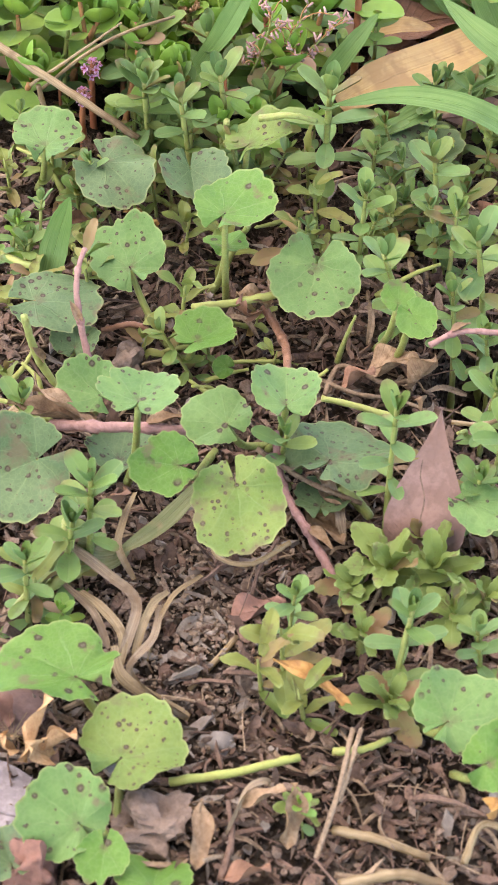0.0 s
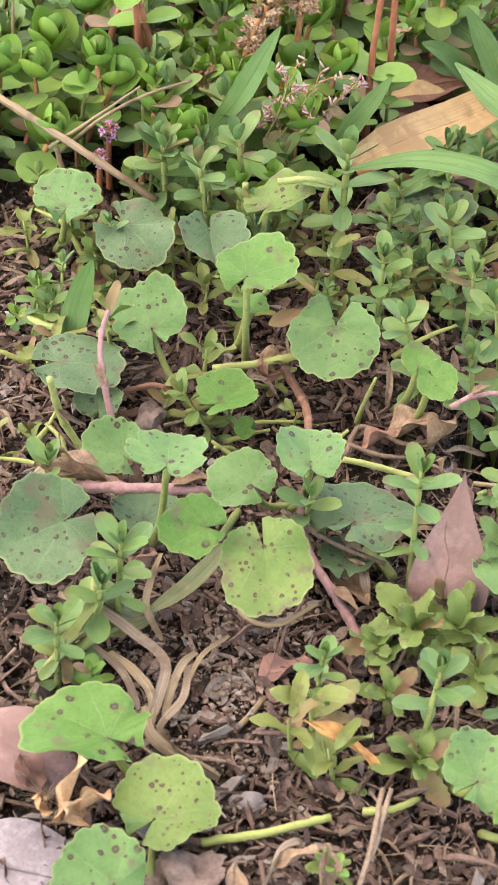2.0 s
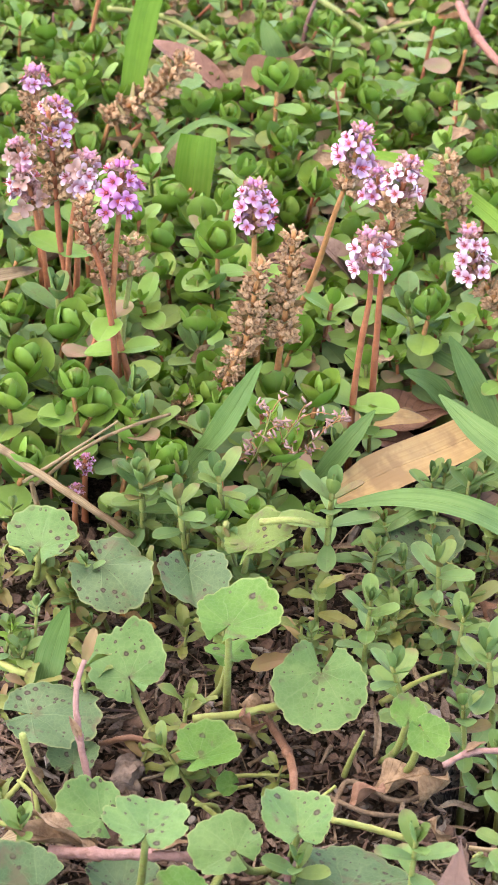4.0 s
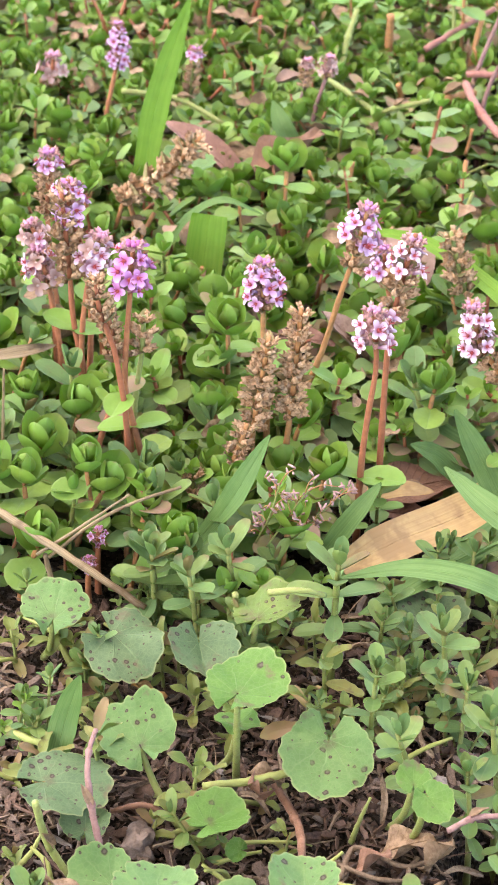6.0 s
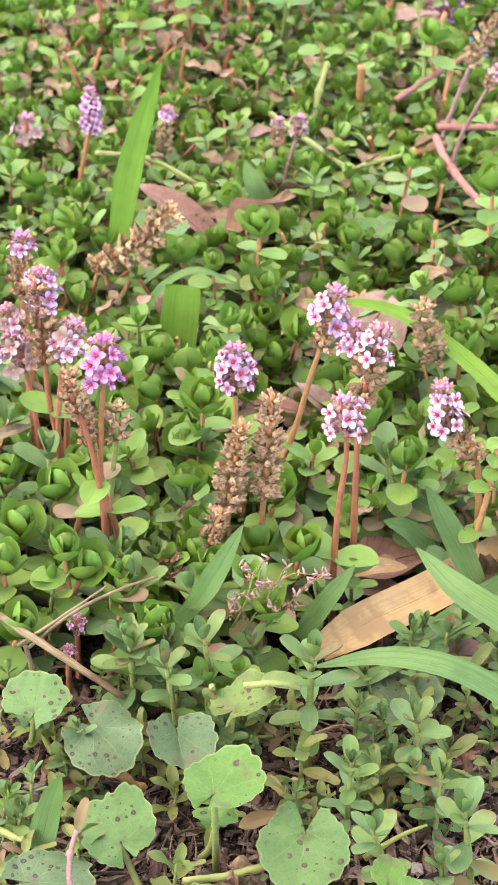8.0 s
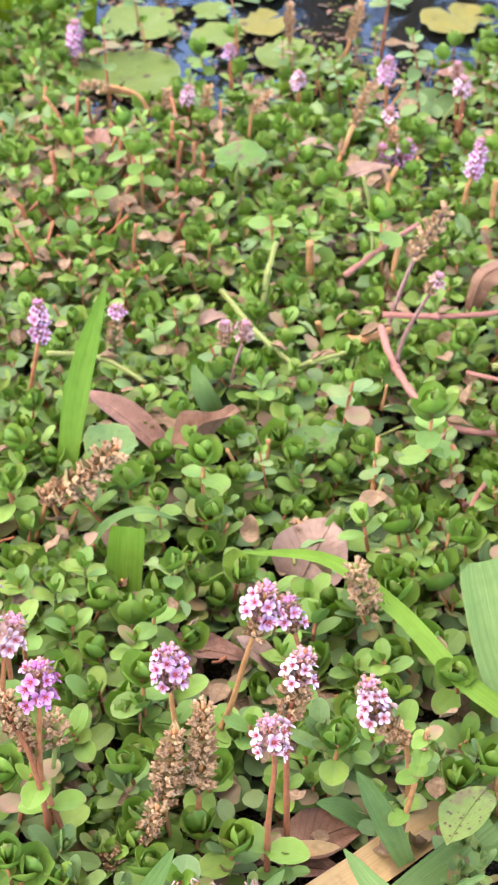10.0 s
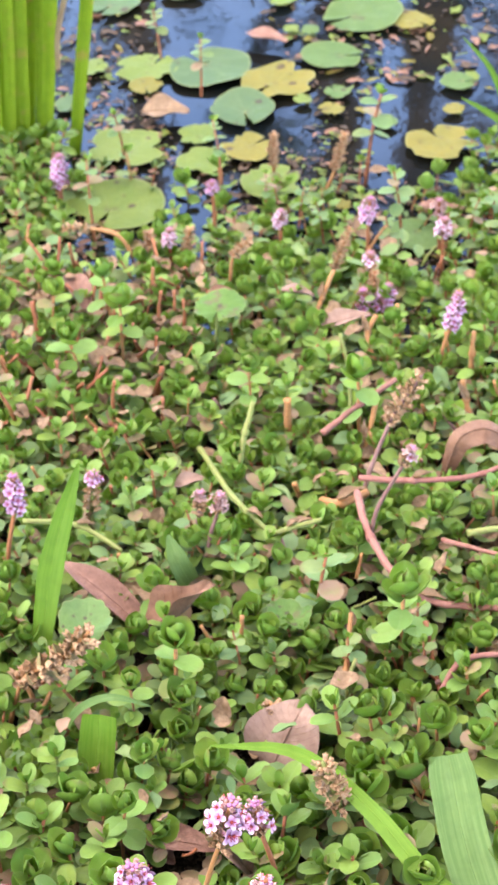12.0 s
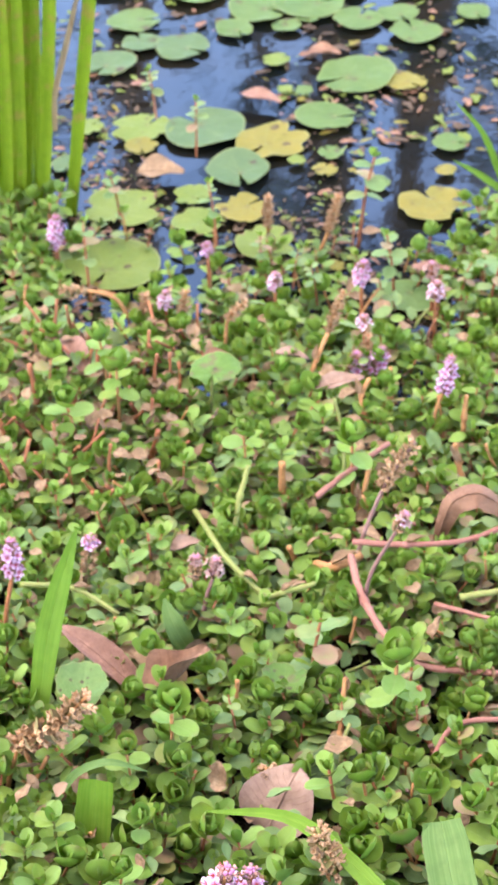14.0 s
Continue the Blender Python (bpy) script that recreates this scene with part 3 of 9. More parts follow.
def spread(lo, hi, a, b, fine, coarse):
    """Grid lines: fine steps from a to b, widening outside to lo and hi."""
    mid = list(np.arange(a, b, fine))
    right, left, step = [b], [a], coarse
    while right[-1] < hi:
        right.append(right[-1] + step)
        step *= 1.35
    step = coarse
    while left[-1] > lo:
        left.append(left[-1] - step)
        step *= 1.35
    return np.array(left[:0:-1] + mid + right)


def build_ground():
    xs = spread(-900, 900, -0.095, 0.07, 0.0012, 0.004)
    ys = spread(-900, 900, -0.15, 0.085, 0.0012, 0.004)
    v = np.array([(x, y, ground_height(x, y) if abs(x) < 3 and abs(y) < 3 else (0.2 if y > 9 else -0.01)) for x in xs for y in ys])
    v[:, 2] = np.where((np.abs(v[:, 0]) > 3) & (v[:, 1] > 0.4) & (v[:, 1] < 9), -0.06, v[:, 2])
    n = len(ys)
    f = [(i * n + j, (i + 1) * n + j, (i + 1) * n + j + 1, i * n + j + 1) for i in range(len(xs) - 1) for j in range(n - 1)]
    ob = part("ground", (v, f, v[:, :2]), M_SOIL)
    tagged(ob, "dark crumbly soil with leaf litter", "soil", "", "structure")


def build_water():
    xs, ys = np.linspace(-14, 14, 15), np.linspace(EDGE_Y - 0.07, 10.5, 12)
    v = np.array([(x, y, -0.006) for x in xs for y in ys])
    n = len(ys)
    f = [(i * n + j, (i + 1) * n + j, (i + 1) * n + j + 1, i * n + j + 1) for i in range(len(xs) - 1) for j in range(n - 1)]
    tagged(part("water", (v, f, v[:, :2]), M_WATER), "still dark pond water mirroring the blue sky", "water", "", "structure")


build_ground()
build_water()

# trees on the far bank, which show only as dark streaks mirrored in the pond
M_BARK = bark_material("bark", (0.06, 0.045, 0.035), (0.11, 0.085, 0.065), None, 6, 0.9, 0.6)
M_CROWN = bark_material("tree_leaves", (0.035, 0.075, 0.020), (0.07, 0.12, 0.035), None, 3, 0.6, 0.2)


def far_tree(x, y, height, girth, seed):
    rng = np.random.default_rng(seed)
    t = thing("tree", "tall dark tree on the far bank mirrored in the pond", "tree", pose(x, y, 0.15))
    top = (rng.uniform(-0.4, 0.4), 0, height)
    part("trunk", tube_geo([(0, 0, -0.2), (rng.uniform(-0.2, 0.2), 0, height * 0.5), top], girth, girth * 0.3, 8), M_BARK, t)
    leaves = []
    for i in range(6):
        z = height * rng.uniform(0.35, 0.95)
        a, reach = rng.uniform(0, 6.28), rng.uniform(0.5, 1.0) * girth * 4
        end = np.array([math.cos(a) * reach, math.sin(a) * reach, z + reach * 0.6])
        part("limb", tube_geo([(0, 0, z), tuple(end * (0.5, 0.5, 0.5) + (0, 0, z * 0.5)), tuple(end)], girth * 0.25, girth * 0.06, 5), M_BARK, t)
        for _ in range(26):
            c = end + rng.normal(0, 0.22, 3)
            leaves.append(moved(leaf_geo(0.22, 0.13, 20, 0.1, 3, 2), turned(*c, rng.uniform(0, 360), rng.uniform(-60, 40))))
    part("crown", joined(leaves), M_CROWN, t)


for i, (x, y) in enumerate([(-4.6, 12.0), (-1.75, 12.2), (-0.2, 12.6), (0.55, 13.4), (1.15, 12.1), (3.3, 13.0), (2.1, 13.6), (1.6, 12.8), (-0.9, 13.8)]):
    far_tree(x, y, 8.0 + (i * 37 % 5), 0.17 + 0.05 * (i * 13 % 4), i)


def unseen_shade_tree():
    """Unseen tree added behind the camera: its crown blocks sky above and behind."""
    rng = np.random.default_rng(77)
    t = thing("tree", "broad leafy tree standing behind the viewpoint", "tree", pose(0.8, -3.4, 0.0))
    part("trunk", tube_geo([(0, 0, -0.2), (0.1, 0, 2.0), (0.0, 0.3, 4.2)], 0.22, 0.12, 10), M_BARK, t)
    leaves = []
    for i in range(12):
        a = 6.283 * i / 12 + rng.uniform(-0.2, 0.2)
        end = np.array([math.cos(a) * rng.uniform(1.5, 3.2), 0.6 + math.sin(a) * rng.uniform(1.2, 2.6), rng.uniform(3.2, 5.6)])
        part("limb", tube_geo([(0, 0.2, 3.2), tuple(end * 0.5 + (0, 0, 2.0)), tuple(end)], 0.07, 0.02, 6), M_BARK, t)
        for _ in range(330):
            c = end * rng.uniform(0.45, 1.1) + (0, 0, 1.2) + rng.normal(0, 0.55, 3)
            leaves.append(moved(leaf_geo(0.26, 0.16, 20, 0.1, 3, 2), turned(*c, rng.uniform(0, 360), rng.uniform(-60, 30))))
    part("crown", joined(leaves), M_CROWN, t)


unseen_shade_tree()


# ---- low creeping shoots ----
def shoot_pieces(seed, style):
    """One shoot, as pieces (part, mesh kind, place): opposite pairs of leaves up a jointed stem."""
    rng = np.random.default_rng(seed)
    tall = rng.uniform(0.018, 0.026)
    lean = rng.uniform(-0.2, 0.2, 2) * tall
    rows = {
        "open": ((0.40, 0.9, -4), (0.64, 1.0, 8), (0.82, 1.0, 22), (0.92, 0.86, 40), (0.97, 0.62, 58), (1.0, 0.36, 74)),
        "globe": ((0.46, 0.95, -6), (0.70, 1.02, 4), (0.84, 1.04, 24), (0.87, 0.98, 36), (0.91, 0.86, 46), (0.94, 0.70, 58)),
        "spoon": ((0.24, 0.75, 0), (0.36, 0.8, 2), (0.50, 0.85, 6), (0.68, 0.95, 14), (0.83, 1.0, 30), (0.92, 0.88, 46), (0.97, 0.64, 62), (1.0, 0.38, 76)),
        "leggy": ((0.36, 1.0, -8), (0.60, 1.0, 2), (0.82, 0.86, 16), (0.95, 0.62, 42), (1.0, 0.36, 68)),
    }[style]
    length = {"open": 0.0076, "globe": 0.0074, "spoon": 0.0068, "leggy": 0.0072}[style]
    out = []
    for i, (u, size, rise) in enumerate(rows):
        for side in (0, 180):
            az = 90 * i + side + rng.uniform(-18, 18)
            kind = "old" if i < (1 if style == "open" else 2) else ("young" if i > len(rows) - 3 else "mid")
            out.append((kind, turned(lean[0] * u, lean[1] * u, tall * u, az, rise + rng.uniform(-10, 10), rng.uniform(-12, 12), length * size * rng.uniform(0.86, 1.14))))
    return tall, lean, out


def leaf_kinds(style, nu, nv):
    """Leaves one metre long, to be scaled: the lowest, the middle and the top ones of a shoot."""
    w, bend, cup, widest, base = {
        "globe": ((0.98, 0.98, 0.96), (8, -50, -74), (0.08, 0.16, 0.22), 0.56, 0.22),
        "spoon": ((0.60, 0.62, 0.60), (14, 6, -18), (0.10, 0.14, 0.22), 0.68, 0.26),
        "open": ((0.88, 0.76, 0.62), (16, 6, -16), (0.06, 0.12, 0.20), 0.62, 0.24),
        "leggy": ((0.98, 0.94, 0.80), (14, 8, -10), (0.06, 0.10, 0.16), 0.56, 0.2),
    }[style]
    return {k: leaf_geo(1, w[i], bend[i], cup[i], nu, nv, widest, base, 0.035, 0.0, 0.42) for i, k in enumerate(("old", "mid", "young"))}


STYLES = ("open", "globe", "spoon", "leggy")
LEAF_MATS = {"open": (M_OLD, M_LEAF, M_YOUNG), "globe": (M_LEAF, M_YOUNG, M_YOUNG), "spoon": (M_BLUE, M_BLUE, M_BLUE), "leggy": (M_OLD, M_OLD, M_YOUNG)}
LEAF_MESH = {}
for style in STYLES:
    for kind, mat, geo in zip(("old", "mid", "young"), LEAF_MATS[style], leaf_kinds(style, 5, 4).values()):
        LEAF_MESH[style, kind] = mesh_of("leaf", geo, mat)
SHOOT_LABEL = {
    "open": "low waterside shoot with glossy oval green leaves",
    "globe": "waterside shoot with round leaves cupped into a head",
    "spoon": "small upright shoot with spoon-shaped bluish green leaves",
    "leggy": "sparse reddish shoot with round paired leaves",
}
PROTO = {}


def shoot(x, y, z, style="open", variant=0, az=0.0, scale=1.0, lean=0.0, lean_to=0.0, label=""):
    """A single shoot as a thing of its own; its parts share their meshes with the others of its kind."""
    m = Matrix.Translation((x, y, z)) @ Euler((0, 0, radians(lean_to))).to_matrix().to_4x4() @ Euler((radians(-lean), 0, radians(az - lean_to))).to_matrix().to_4x4() @ Matrix.Scale(scale, 4)
    if (style, variant) not in PROTO:
        tall, off, pieces = shoot_pieces(variant * 11 + STYLES.index(style) * 101, style)
        t = thing("creeping_shoot", SHOOT_LABEL[style], "plant", m, "creeping shoots in the ground cover")
        stem_mat = {"open": M_STEM_GREEN, "spoon": M_STEM_GREEN, "globe": M_STEM_TAN, "leggy": M_STEM_RED}[style]
        part("stem", tube_geo([(0, 0, -0.012), (off[0] * 0.4, off[1] * 0.4, tall * 0.5), (off[0], off[1], tall)], 0.00075, 0.0004, 6, 12, 0.18), stem_mat, t)
        for kind, place in pieces:
            part("leaf", LEAF_MESH[style, kind], None, t, "", place)
        PROTO[style, variant] = t
    else:
        t = copy_thing(PROTO[style, variant], m)
    if label:
        tagged(t, label)
    return t


YELLOW_LEAF = mesh_of("leaf", leaf_geo(1, 0.42, 30, 0.16, 10, 4, 0.66, 0.25, 0.02, 0.10, 0.45, 20, 0.05), M_YELLOW)


def yellow_shoot(x, y, z, az=0.0, scale=1.0):
    """A stunted shoot with a few long yellowed leaves."""
    rng = np.random.default_rng(int(az))
    t = thing("withering_shoot", "withering yellow-green shoot with narrow leaves", "plant", turned(x, y, z, az, 0, 0, scale), "withering shoots on the soil")
    part("stem", tube_geo([(0, 0, -0.01), (0.001, 0, 0.01), (0.002, 0.001, 0.02)], 0.001, 0.0003, 6, 8, 0.15), M_STEM_GREEN, t)
    for i in range(7):
        part("leaf", YELLOW_LEAF, None, t, "", turned(0.001, 0, 0.008 + 0.002 * i, 90 * i + rng.uniform(-30, 30), 5 + 9 * i + rng.uniform(-12, 12), rng.uniform(-25, 25), rng.uniform(0.007, 0.0115)))
    return t


WEED_LEAF = mesh_of("leaf", leaf_geo(1, 0.56, 24, 0.05, 14, 4, 0.64, 0.3, 0.014, 0.10, 0.40, 14, 0.09), M_WEED)


def weed_rosette(x, y, z, az=0.0, scale=1.0, count=13):
    """A low weed: blunt, wavy-edged leaves in a loose rosette, the inner ones upright."""
    rng = np.random.default_rng(int(az) + 5)
    t = thing("weed", "low weed with blunt olive leaves, brown at the tips", "plant", turned(x, y, z, az, 0, 0, scale), "weeds on the bare soil")
    part("stem", tube_geo([(0, 0, -0.006), (0, 0, 0.004)], 0.0014, 0.0012, 7, 3), M_STEM_GREEN, t)
    for i in range(count):
        u = i / (count - 1)
        part("leaf", WEED_LEAF, None, t, "", turned(0, 0, 0.002 + 0.003 * u, 137.5 * i + rng.uniform(-15, 15), 6 + 60 * u + rng.uniform(-18, 18), rng.uniform(-30, 30), (0.0104 - 0.0045 * u) * rng.uniform(0.85, 1.2)))
    return t


def carpet(spots):
    """All the further shoots of the ground cover, joined."""
    rng = np.random.default_rng(5)
    grades = [{s: {k: (g, m) for (k, g), m in zip(leaf_kinds(s, nu, nv).items(), LEAF_MATS[s])} for s in STYLES} for nu, nv in ((5, 3), (5, 2), (4, 2))]
    heap = {}
    for x, y, s in spots:
        kinds = grades[(y > 0.22) + (y > 0.34)]
        style = STYLES[int(rng.choice(4, p=[0.34, 0.44, 0.06, 0.16]))]
        tall, off, pieces = shoot_pieces(int(rng.integers(60)) + STYLES.index(style) * 101, style)
        size = s * rng.uniform(0.74, 1.22)
        m = Matrix.Translation((x, y, max(-0.016, ground_height(x, y)) - 0.002 + 0.025 * (1.0 - s))) @ Euler((radians(rng.normal(0, 13)), radians(rng.normal(0, 13)), rng.uniform(0, 6.28))).to_matrix().to_4x4() @ Matrix.Scale(size, 4)
        stem = tube_geo([(0, 0, -0.012), (off[0] * 0.4, off[1] * 0.4, tall * 0.5), (off[0], off[1], tall)], 0.0007, 0.0004, 5, 5)
        stem_mat = (M_STEM_RED, M_STEM_GREEN, M_STEM_TAN)[int(rng.choice(3, p=[0.55, 0.15, 0.3]))]
        heap.setdefault(stem_mat, []).append(moved(stem, m))
        for kind, place in pieces:
            if rng.random() < 0.93:
                g, mat = kinds[style][kind]
                heap.setdefault(mat, []).append(moved(g, m @ place))
    for mat, geos in heap.items():
        name = "ground_cover_stems" if "stem" in mat.name else "ground_cover_leaves"
        tagged(part(name, joined(geos), mat), "dense mat of small green waterside shoots", "ground cover", "", "stuff")


# ---- flower spikes ----
PETAL = leaf_geo(0.0019, 0.0016, 10, 0.14, 5, 4, 0.64, 0.22, 0.00010, 0.0, 0.45)


def floret_mesh(mat):
    return mesh_of("floret", joined([moved(PETAL, turned(0, 0, 0.0016, a + 12, 20)) for a in (0, 90, 180, 270)] + [tube_geo([(0, 0, 0), (0, 0, 0.0017)], 0.0003, 0.0005, 5, 2)]), mat)


FLORET = {k: floret_mesh(m) for k, m in (("pink", M_PETAL), ("pale", M_PETAL_PALE), ("magenta", M_PETAL_MAGENTA), ("faded", M_PETAL_FADED))}
HEART = mesh_of("heart", joined([lump_geo(0.00036, 0.00036, 0.00026, 3, 0.1, 0, 1)] + [moved(tube_geo([(0, 0, 0), (0, 0.0006, 0.0010)], 0.00008, 0.00006, 3, 2), turned(0, 0, 0, a)) for a in range(20, 360, 90)]), M_HEART)
SEPAL = leaf_geo(0.0015, 0.0015, -34, 0.25, 3, 2, 0.5, 0.7, 0.00012, 0, 0.5)
CALYX = joined([moved(lump_geo(0.0006, 0.0006, 0.0008, 5, 0.35, 0, 1), Matrix.Translation((0, 0, 0.0006)))] + [moved(SEPAL, turned(0, 0, 0.0006, a, 50)) for a in range(0, 360, 90)])
WHORLS = []
for k in range(3):
    r = np.random.default_rng(k)
    WHORLS.append(mesh_of("seed_whorl", joined([moved(CALYX, Euler((0, 0, radians(60 * j + r.uniform(-12, 12)))).to_matrix().to_4x4() @ Matrix.Translation((0, 0.0009, r.uniform(-0.0005, 0.0005))) @ Euler((radians(r.uniform(-72, -40)), 0, radians(r.uniform(0, 90)))).to_matrix().to_4x4() @ Matrix.Scale(r.uniform(0.85, 1.2), 4)) for j in range(6)]), M_DRY))
CUP = mesh_of("calyx_ring", joined([moved(CALYX, Euler((0, 0, radians(60 * j))).to_matrix().to_4x4() @ Matrix.Translation((0, 0.0006, 0)) @ Euler((radians(-62), 0, 0)).to_matrix().to_4x4()) for j in range(6)]), bark_material("pinkish_calyx", (0.36, 0.18, 0.18), (0.44, 0.27, 0.25), (0.17, 0.11, 0.05), 700, 0.6, 0.2))
BUD = {k: mesh_of("bud", joined([moved(lump_geo(0.00075, 0.00075, 0.0010, 7, 0.12, 0, 2), Matrix.Translation((0, 0, 0.0009))), moved(lump_geo(0.00055, 0.00055, 0.0006, 8, 0.2, 0, 1), Matrix.Translation((0, 0, 0.0002)))]), m) for k, m in (("pink", M_PETAL), ("pale", M_PETAL_PALE), ("magenta", M_PETAL_MAGENTA))}
BRACT = mesh_of("bract", leaf_geo(0.0036, 0.0030, -14, 0.25, 5, 2, 0.4, 0.5, 0.00015, 0, 0.75), M_CALYX)
STEM_LEAF = mesh_of("leaf", leaf_geo(1, 0.94, 8, 0.12, 6, 4, 0.55, 0.3, 0.04), M_LEAF)


def flower_spike(label, points, head, bloom, colour="pink", fat=1.0, pairs=(), seed=0, stem=M_STEM_RED, faded=0.0, leaf_size=0.0065):
    """A flower spike: a stem through the points, of which the part past head (0 to 1) carries rings of flowers.
    bloom: the stretch of the head in bloom; the rest has gone to seed. pairs: where paired leaves sit on the stem."""
    rng = np.random.default_rng(seed)
    base = Vector(points[0])
    pts = [tuple(np.array(p) - np.array(base)) for p in points]
    t = thing("flower_spike", label, "flower", Matrix.Translation(base), "flower spikes by the pond")
    part("stem", tube_geo(pts, 0.00085, 0.0005, 7, 16, 0.1), stem, t)
    line = spline(pts, 120)
    along = np.gradient(line, axis=0)
    seg = np.linalg.norm(np.diff(line, axis=0), axis=1)
    total = seg.sum()
    for u in pairs:
        p, d = line[int(u * 120)], Vector(along[int(u * 120)])
        q = d.to_track_quat("Z", "Y").to_matrix().to_4x4()
        a0 = rng.uniform(0, 360)
        for side in (0, 180):
            part("leaf", STEM_LEAF, None, t, "", Matrix.Translation(p) @ q @ turned(0, 0, 0, a0 + side + rng.uniform(-15, 15), rng.uniform(2, 22), 0, 1.2 * leaf_size * rng.uniform(0.85, 1.15)))
    length = total * (1 - head)
    tiers, s = [], 0.0
    while s < 1.0:
        tiers.append(s)
        s += (0.0027 if bloom[0] <= s <= bloom[1] else 0.0024) * fat / length
    tiers = tiers if len(tiers) > 1 else [0.3, 0.8]
    for i, s in enumerate(tiers):
        s = s / max(0.5, tiers[-1])
        k = min(120, int((head + (1 - head) * s * 0.93) * 120))
        q = Vector(along[k]).to_track_quat("Z", "Y").to_matrix().to_4x4()
        thick = fat * (0.95 + 0.28 * math.sin(math.pi * min(1.0, 0.15 + s)))
        if not bloom[0] <= s <= bloom[1]:
            part("seed_whorl", WHORLS[i % 3], None, t, "", Matrix.Translation(line[k]) @ q @ turned(0, 0, 0, rng.uniform(0, 360), 0, 0, 0.98 * thick * rng.uniform(0.9, 1.12)))
            for side in (0, 180):
                part("bract", BRACT, None, t, "", Matrix.Translation(line[k]) @ q @ turned(0, 0, -0.0009, 90 * i + side, 24, 0, 0.95 * thick))
            continue
        part("calyx_ring", CUP, None, t, "", Matrix.Translation(line[k]) @ q @ turned(0, 0, -0.0002, 40 * i, 0, 0, thick))
        if s > 0.86 and len(tiers) > 2:
            for j in range(6):
                place = Matrix.Translation(line[k]) @ q @ turned(0, 0, 0, 60 * j + rng.uniform(-15, 15), 0) @ Matrix.Translation((0, 0.0007 * thick * (j > 0), 0.0002)) @ Euler((radians(-rng.uniform(10, 45) * (j > 0)), 0, 0)).to_matrix().to_4x4() @ Matrix.Scale(thick * rng.uniform(0.5, 0.75), 4)
                part("bud", BUD[colour], None, t, "unopened pink bud", place)
            continue
        n = 6 if fat > 0.8 else 5
        for j in range(n):
            az = 360 / n * j + 180 / n * (i % 2) + rng.uniform(-12, 12)
            rise = 10 + 50 * s**2 + rng.uniform(-8, 16)
            place = Matrix.Translation(line[k] + rng.normal(0, 0.0002, 3)) @ q @ Euler((0, 0, radians(az))).to_matrix().to_4x4() @ Matrix.Translation((0, (0.0016 - 0.0006 * s) * thick, 0)) @ Euler((radians(rise - 90), 0, rng.uniform(0, 1.5))).to_matrix().to_4x4() @ Matrix.Scale(0.9 * thick * rng.uniform(0.82, 1.1), 4)
            if rng.random() > faded:
                f = part("floret", FLORET[colour], None, t, "%s petals" % ("pale pink" if colour == "pale" else colour), place)
                part("heart", HEART, None, f, "red flower heart", Matrix.Translation((0, 0, 0.0019)) @ Matrix.Scale(1.15, 4))
            else:
                part("floret", FLORET["faded"], None, t, "faded brownish pink petals", place)
        if i % 2 == 0:
            for side in (0, 180):
                part("bract", BRACT, None, t, "", Matrix.Translation(line[k]) @ q @ turned(0, 0, -0.0004, 90 * (i // 2) + side, 30, 0, thick))
    return t


# ---- round leaves, blades, litter ----
SPIKELET = mesh_of("spikelet", moved(lump_geo(0.00030, 0.0011, 0.00030, 4, 0.12, 0, 1), Matrix.Translation((0, 0.001, 0))), bark_material("pinkish_spikelet", (0.21, 0.115, 0.105), (0.32, 0.215, 0.185), None, 600, 0.6, 0.2))


def pennywort(x, y, z, radius, az=0.0, tilt=0.0, roll=0.0, kind=M_PENNY, fold=0.05, cup=0.08, seed=0, root=None, label="round scalloped pennywort leaf with dark spots", notch=14.0):
    """A pennywort leaf at its stalk's end; az: where its notch points, from -y; root: where its stalk starts."""
    t = thing("pennywort", label, "plant", Matrix.Translation((x, y, z)), "pennywort leaves on the soil")
    part("leaf", disc_leaf_geo(radius, notch, 18, 0.06, cup - 0.16 * (seed % 4 == 1), fold + 0.06 * (seed % 5), 0.075 + 0.02 * (seed % 6), 0.42, 6, 110, seed=seed, bite=0.22 if seed % 3 == 0 else 0.06), kind, t, "", Euler((radians(tilt), radians(roll), 0)).to_matrix().to_4x4() @ Euler((0, 0, radians(az))).to_matrix().to_4x4())
    r = root or (x - 0.004, y + 0.008, 0.0)
    end = (r[0] - x, r[1] - y, r[2] - z)
    part("stalk", tube_geo([(0, 0, -0.0007), (end[0] * 0.35, end[1] * 0.35, end[2] * 0.55), end], 0.0006, 0.0008, 6, 8), M_STEM_GREEN, t)
    return t


def grass_blade(label, points, width, mat=M_GRASS, face=(0, -0.6, 1), **kw):
    base = points[0]
    t = thing("grass_sprig", label, "grass", Matrix.Translation(base))
    local = [tuple(np.array(p) - np.array(base)) for p in points]
    part("blade", ribbon_geo(local, width, face, **kw), mat, t)
    if width > 0.0022:
        off = np.array(face) / np.linalg.norm(face) * 0.00002
        part("midrib", tube_geo([tuple(np.array(p) + off) for p in local], width * 0.012, width * 0.005, 5, 14), mat, t)
    return t


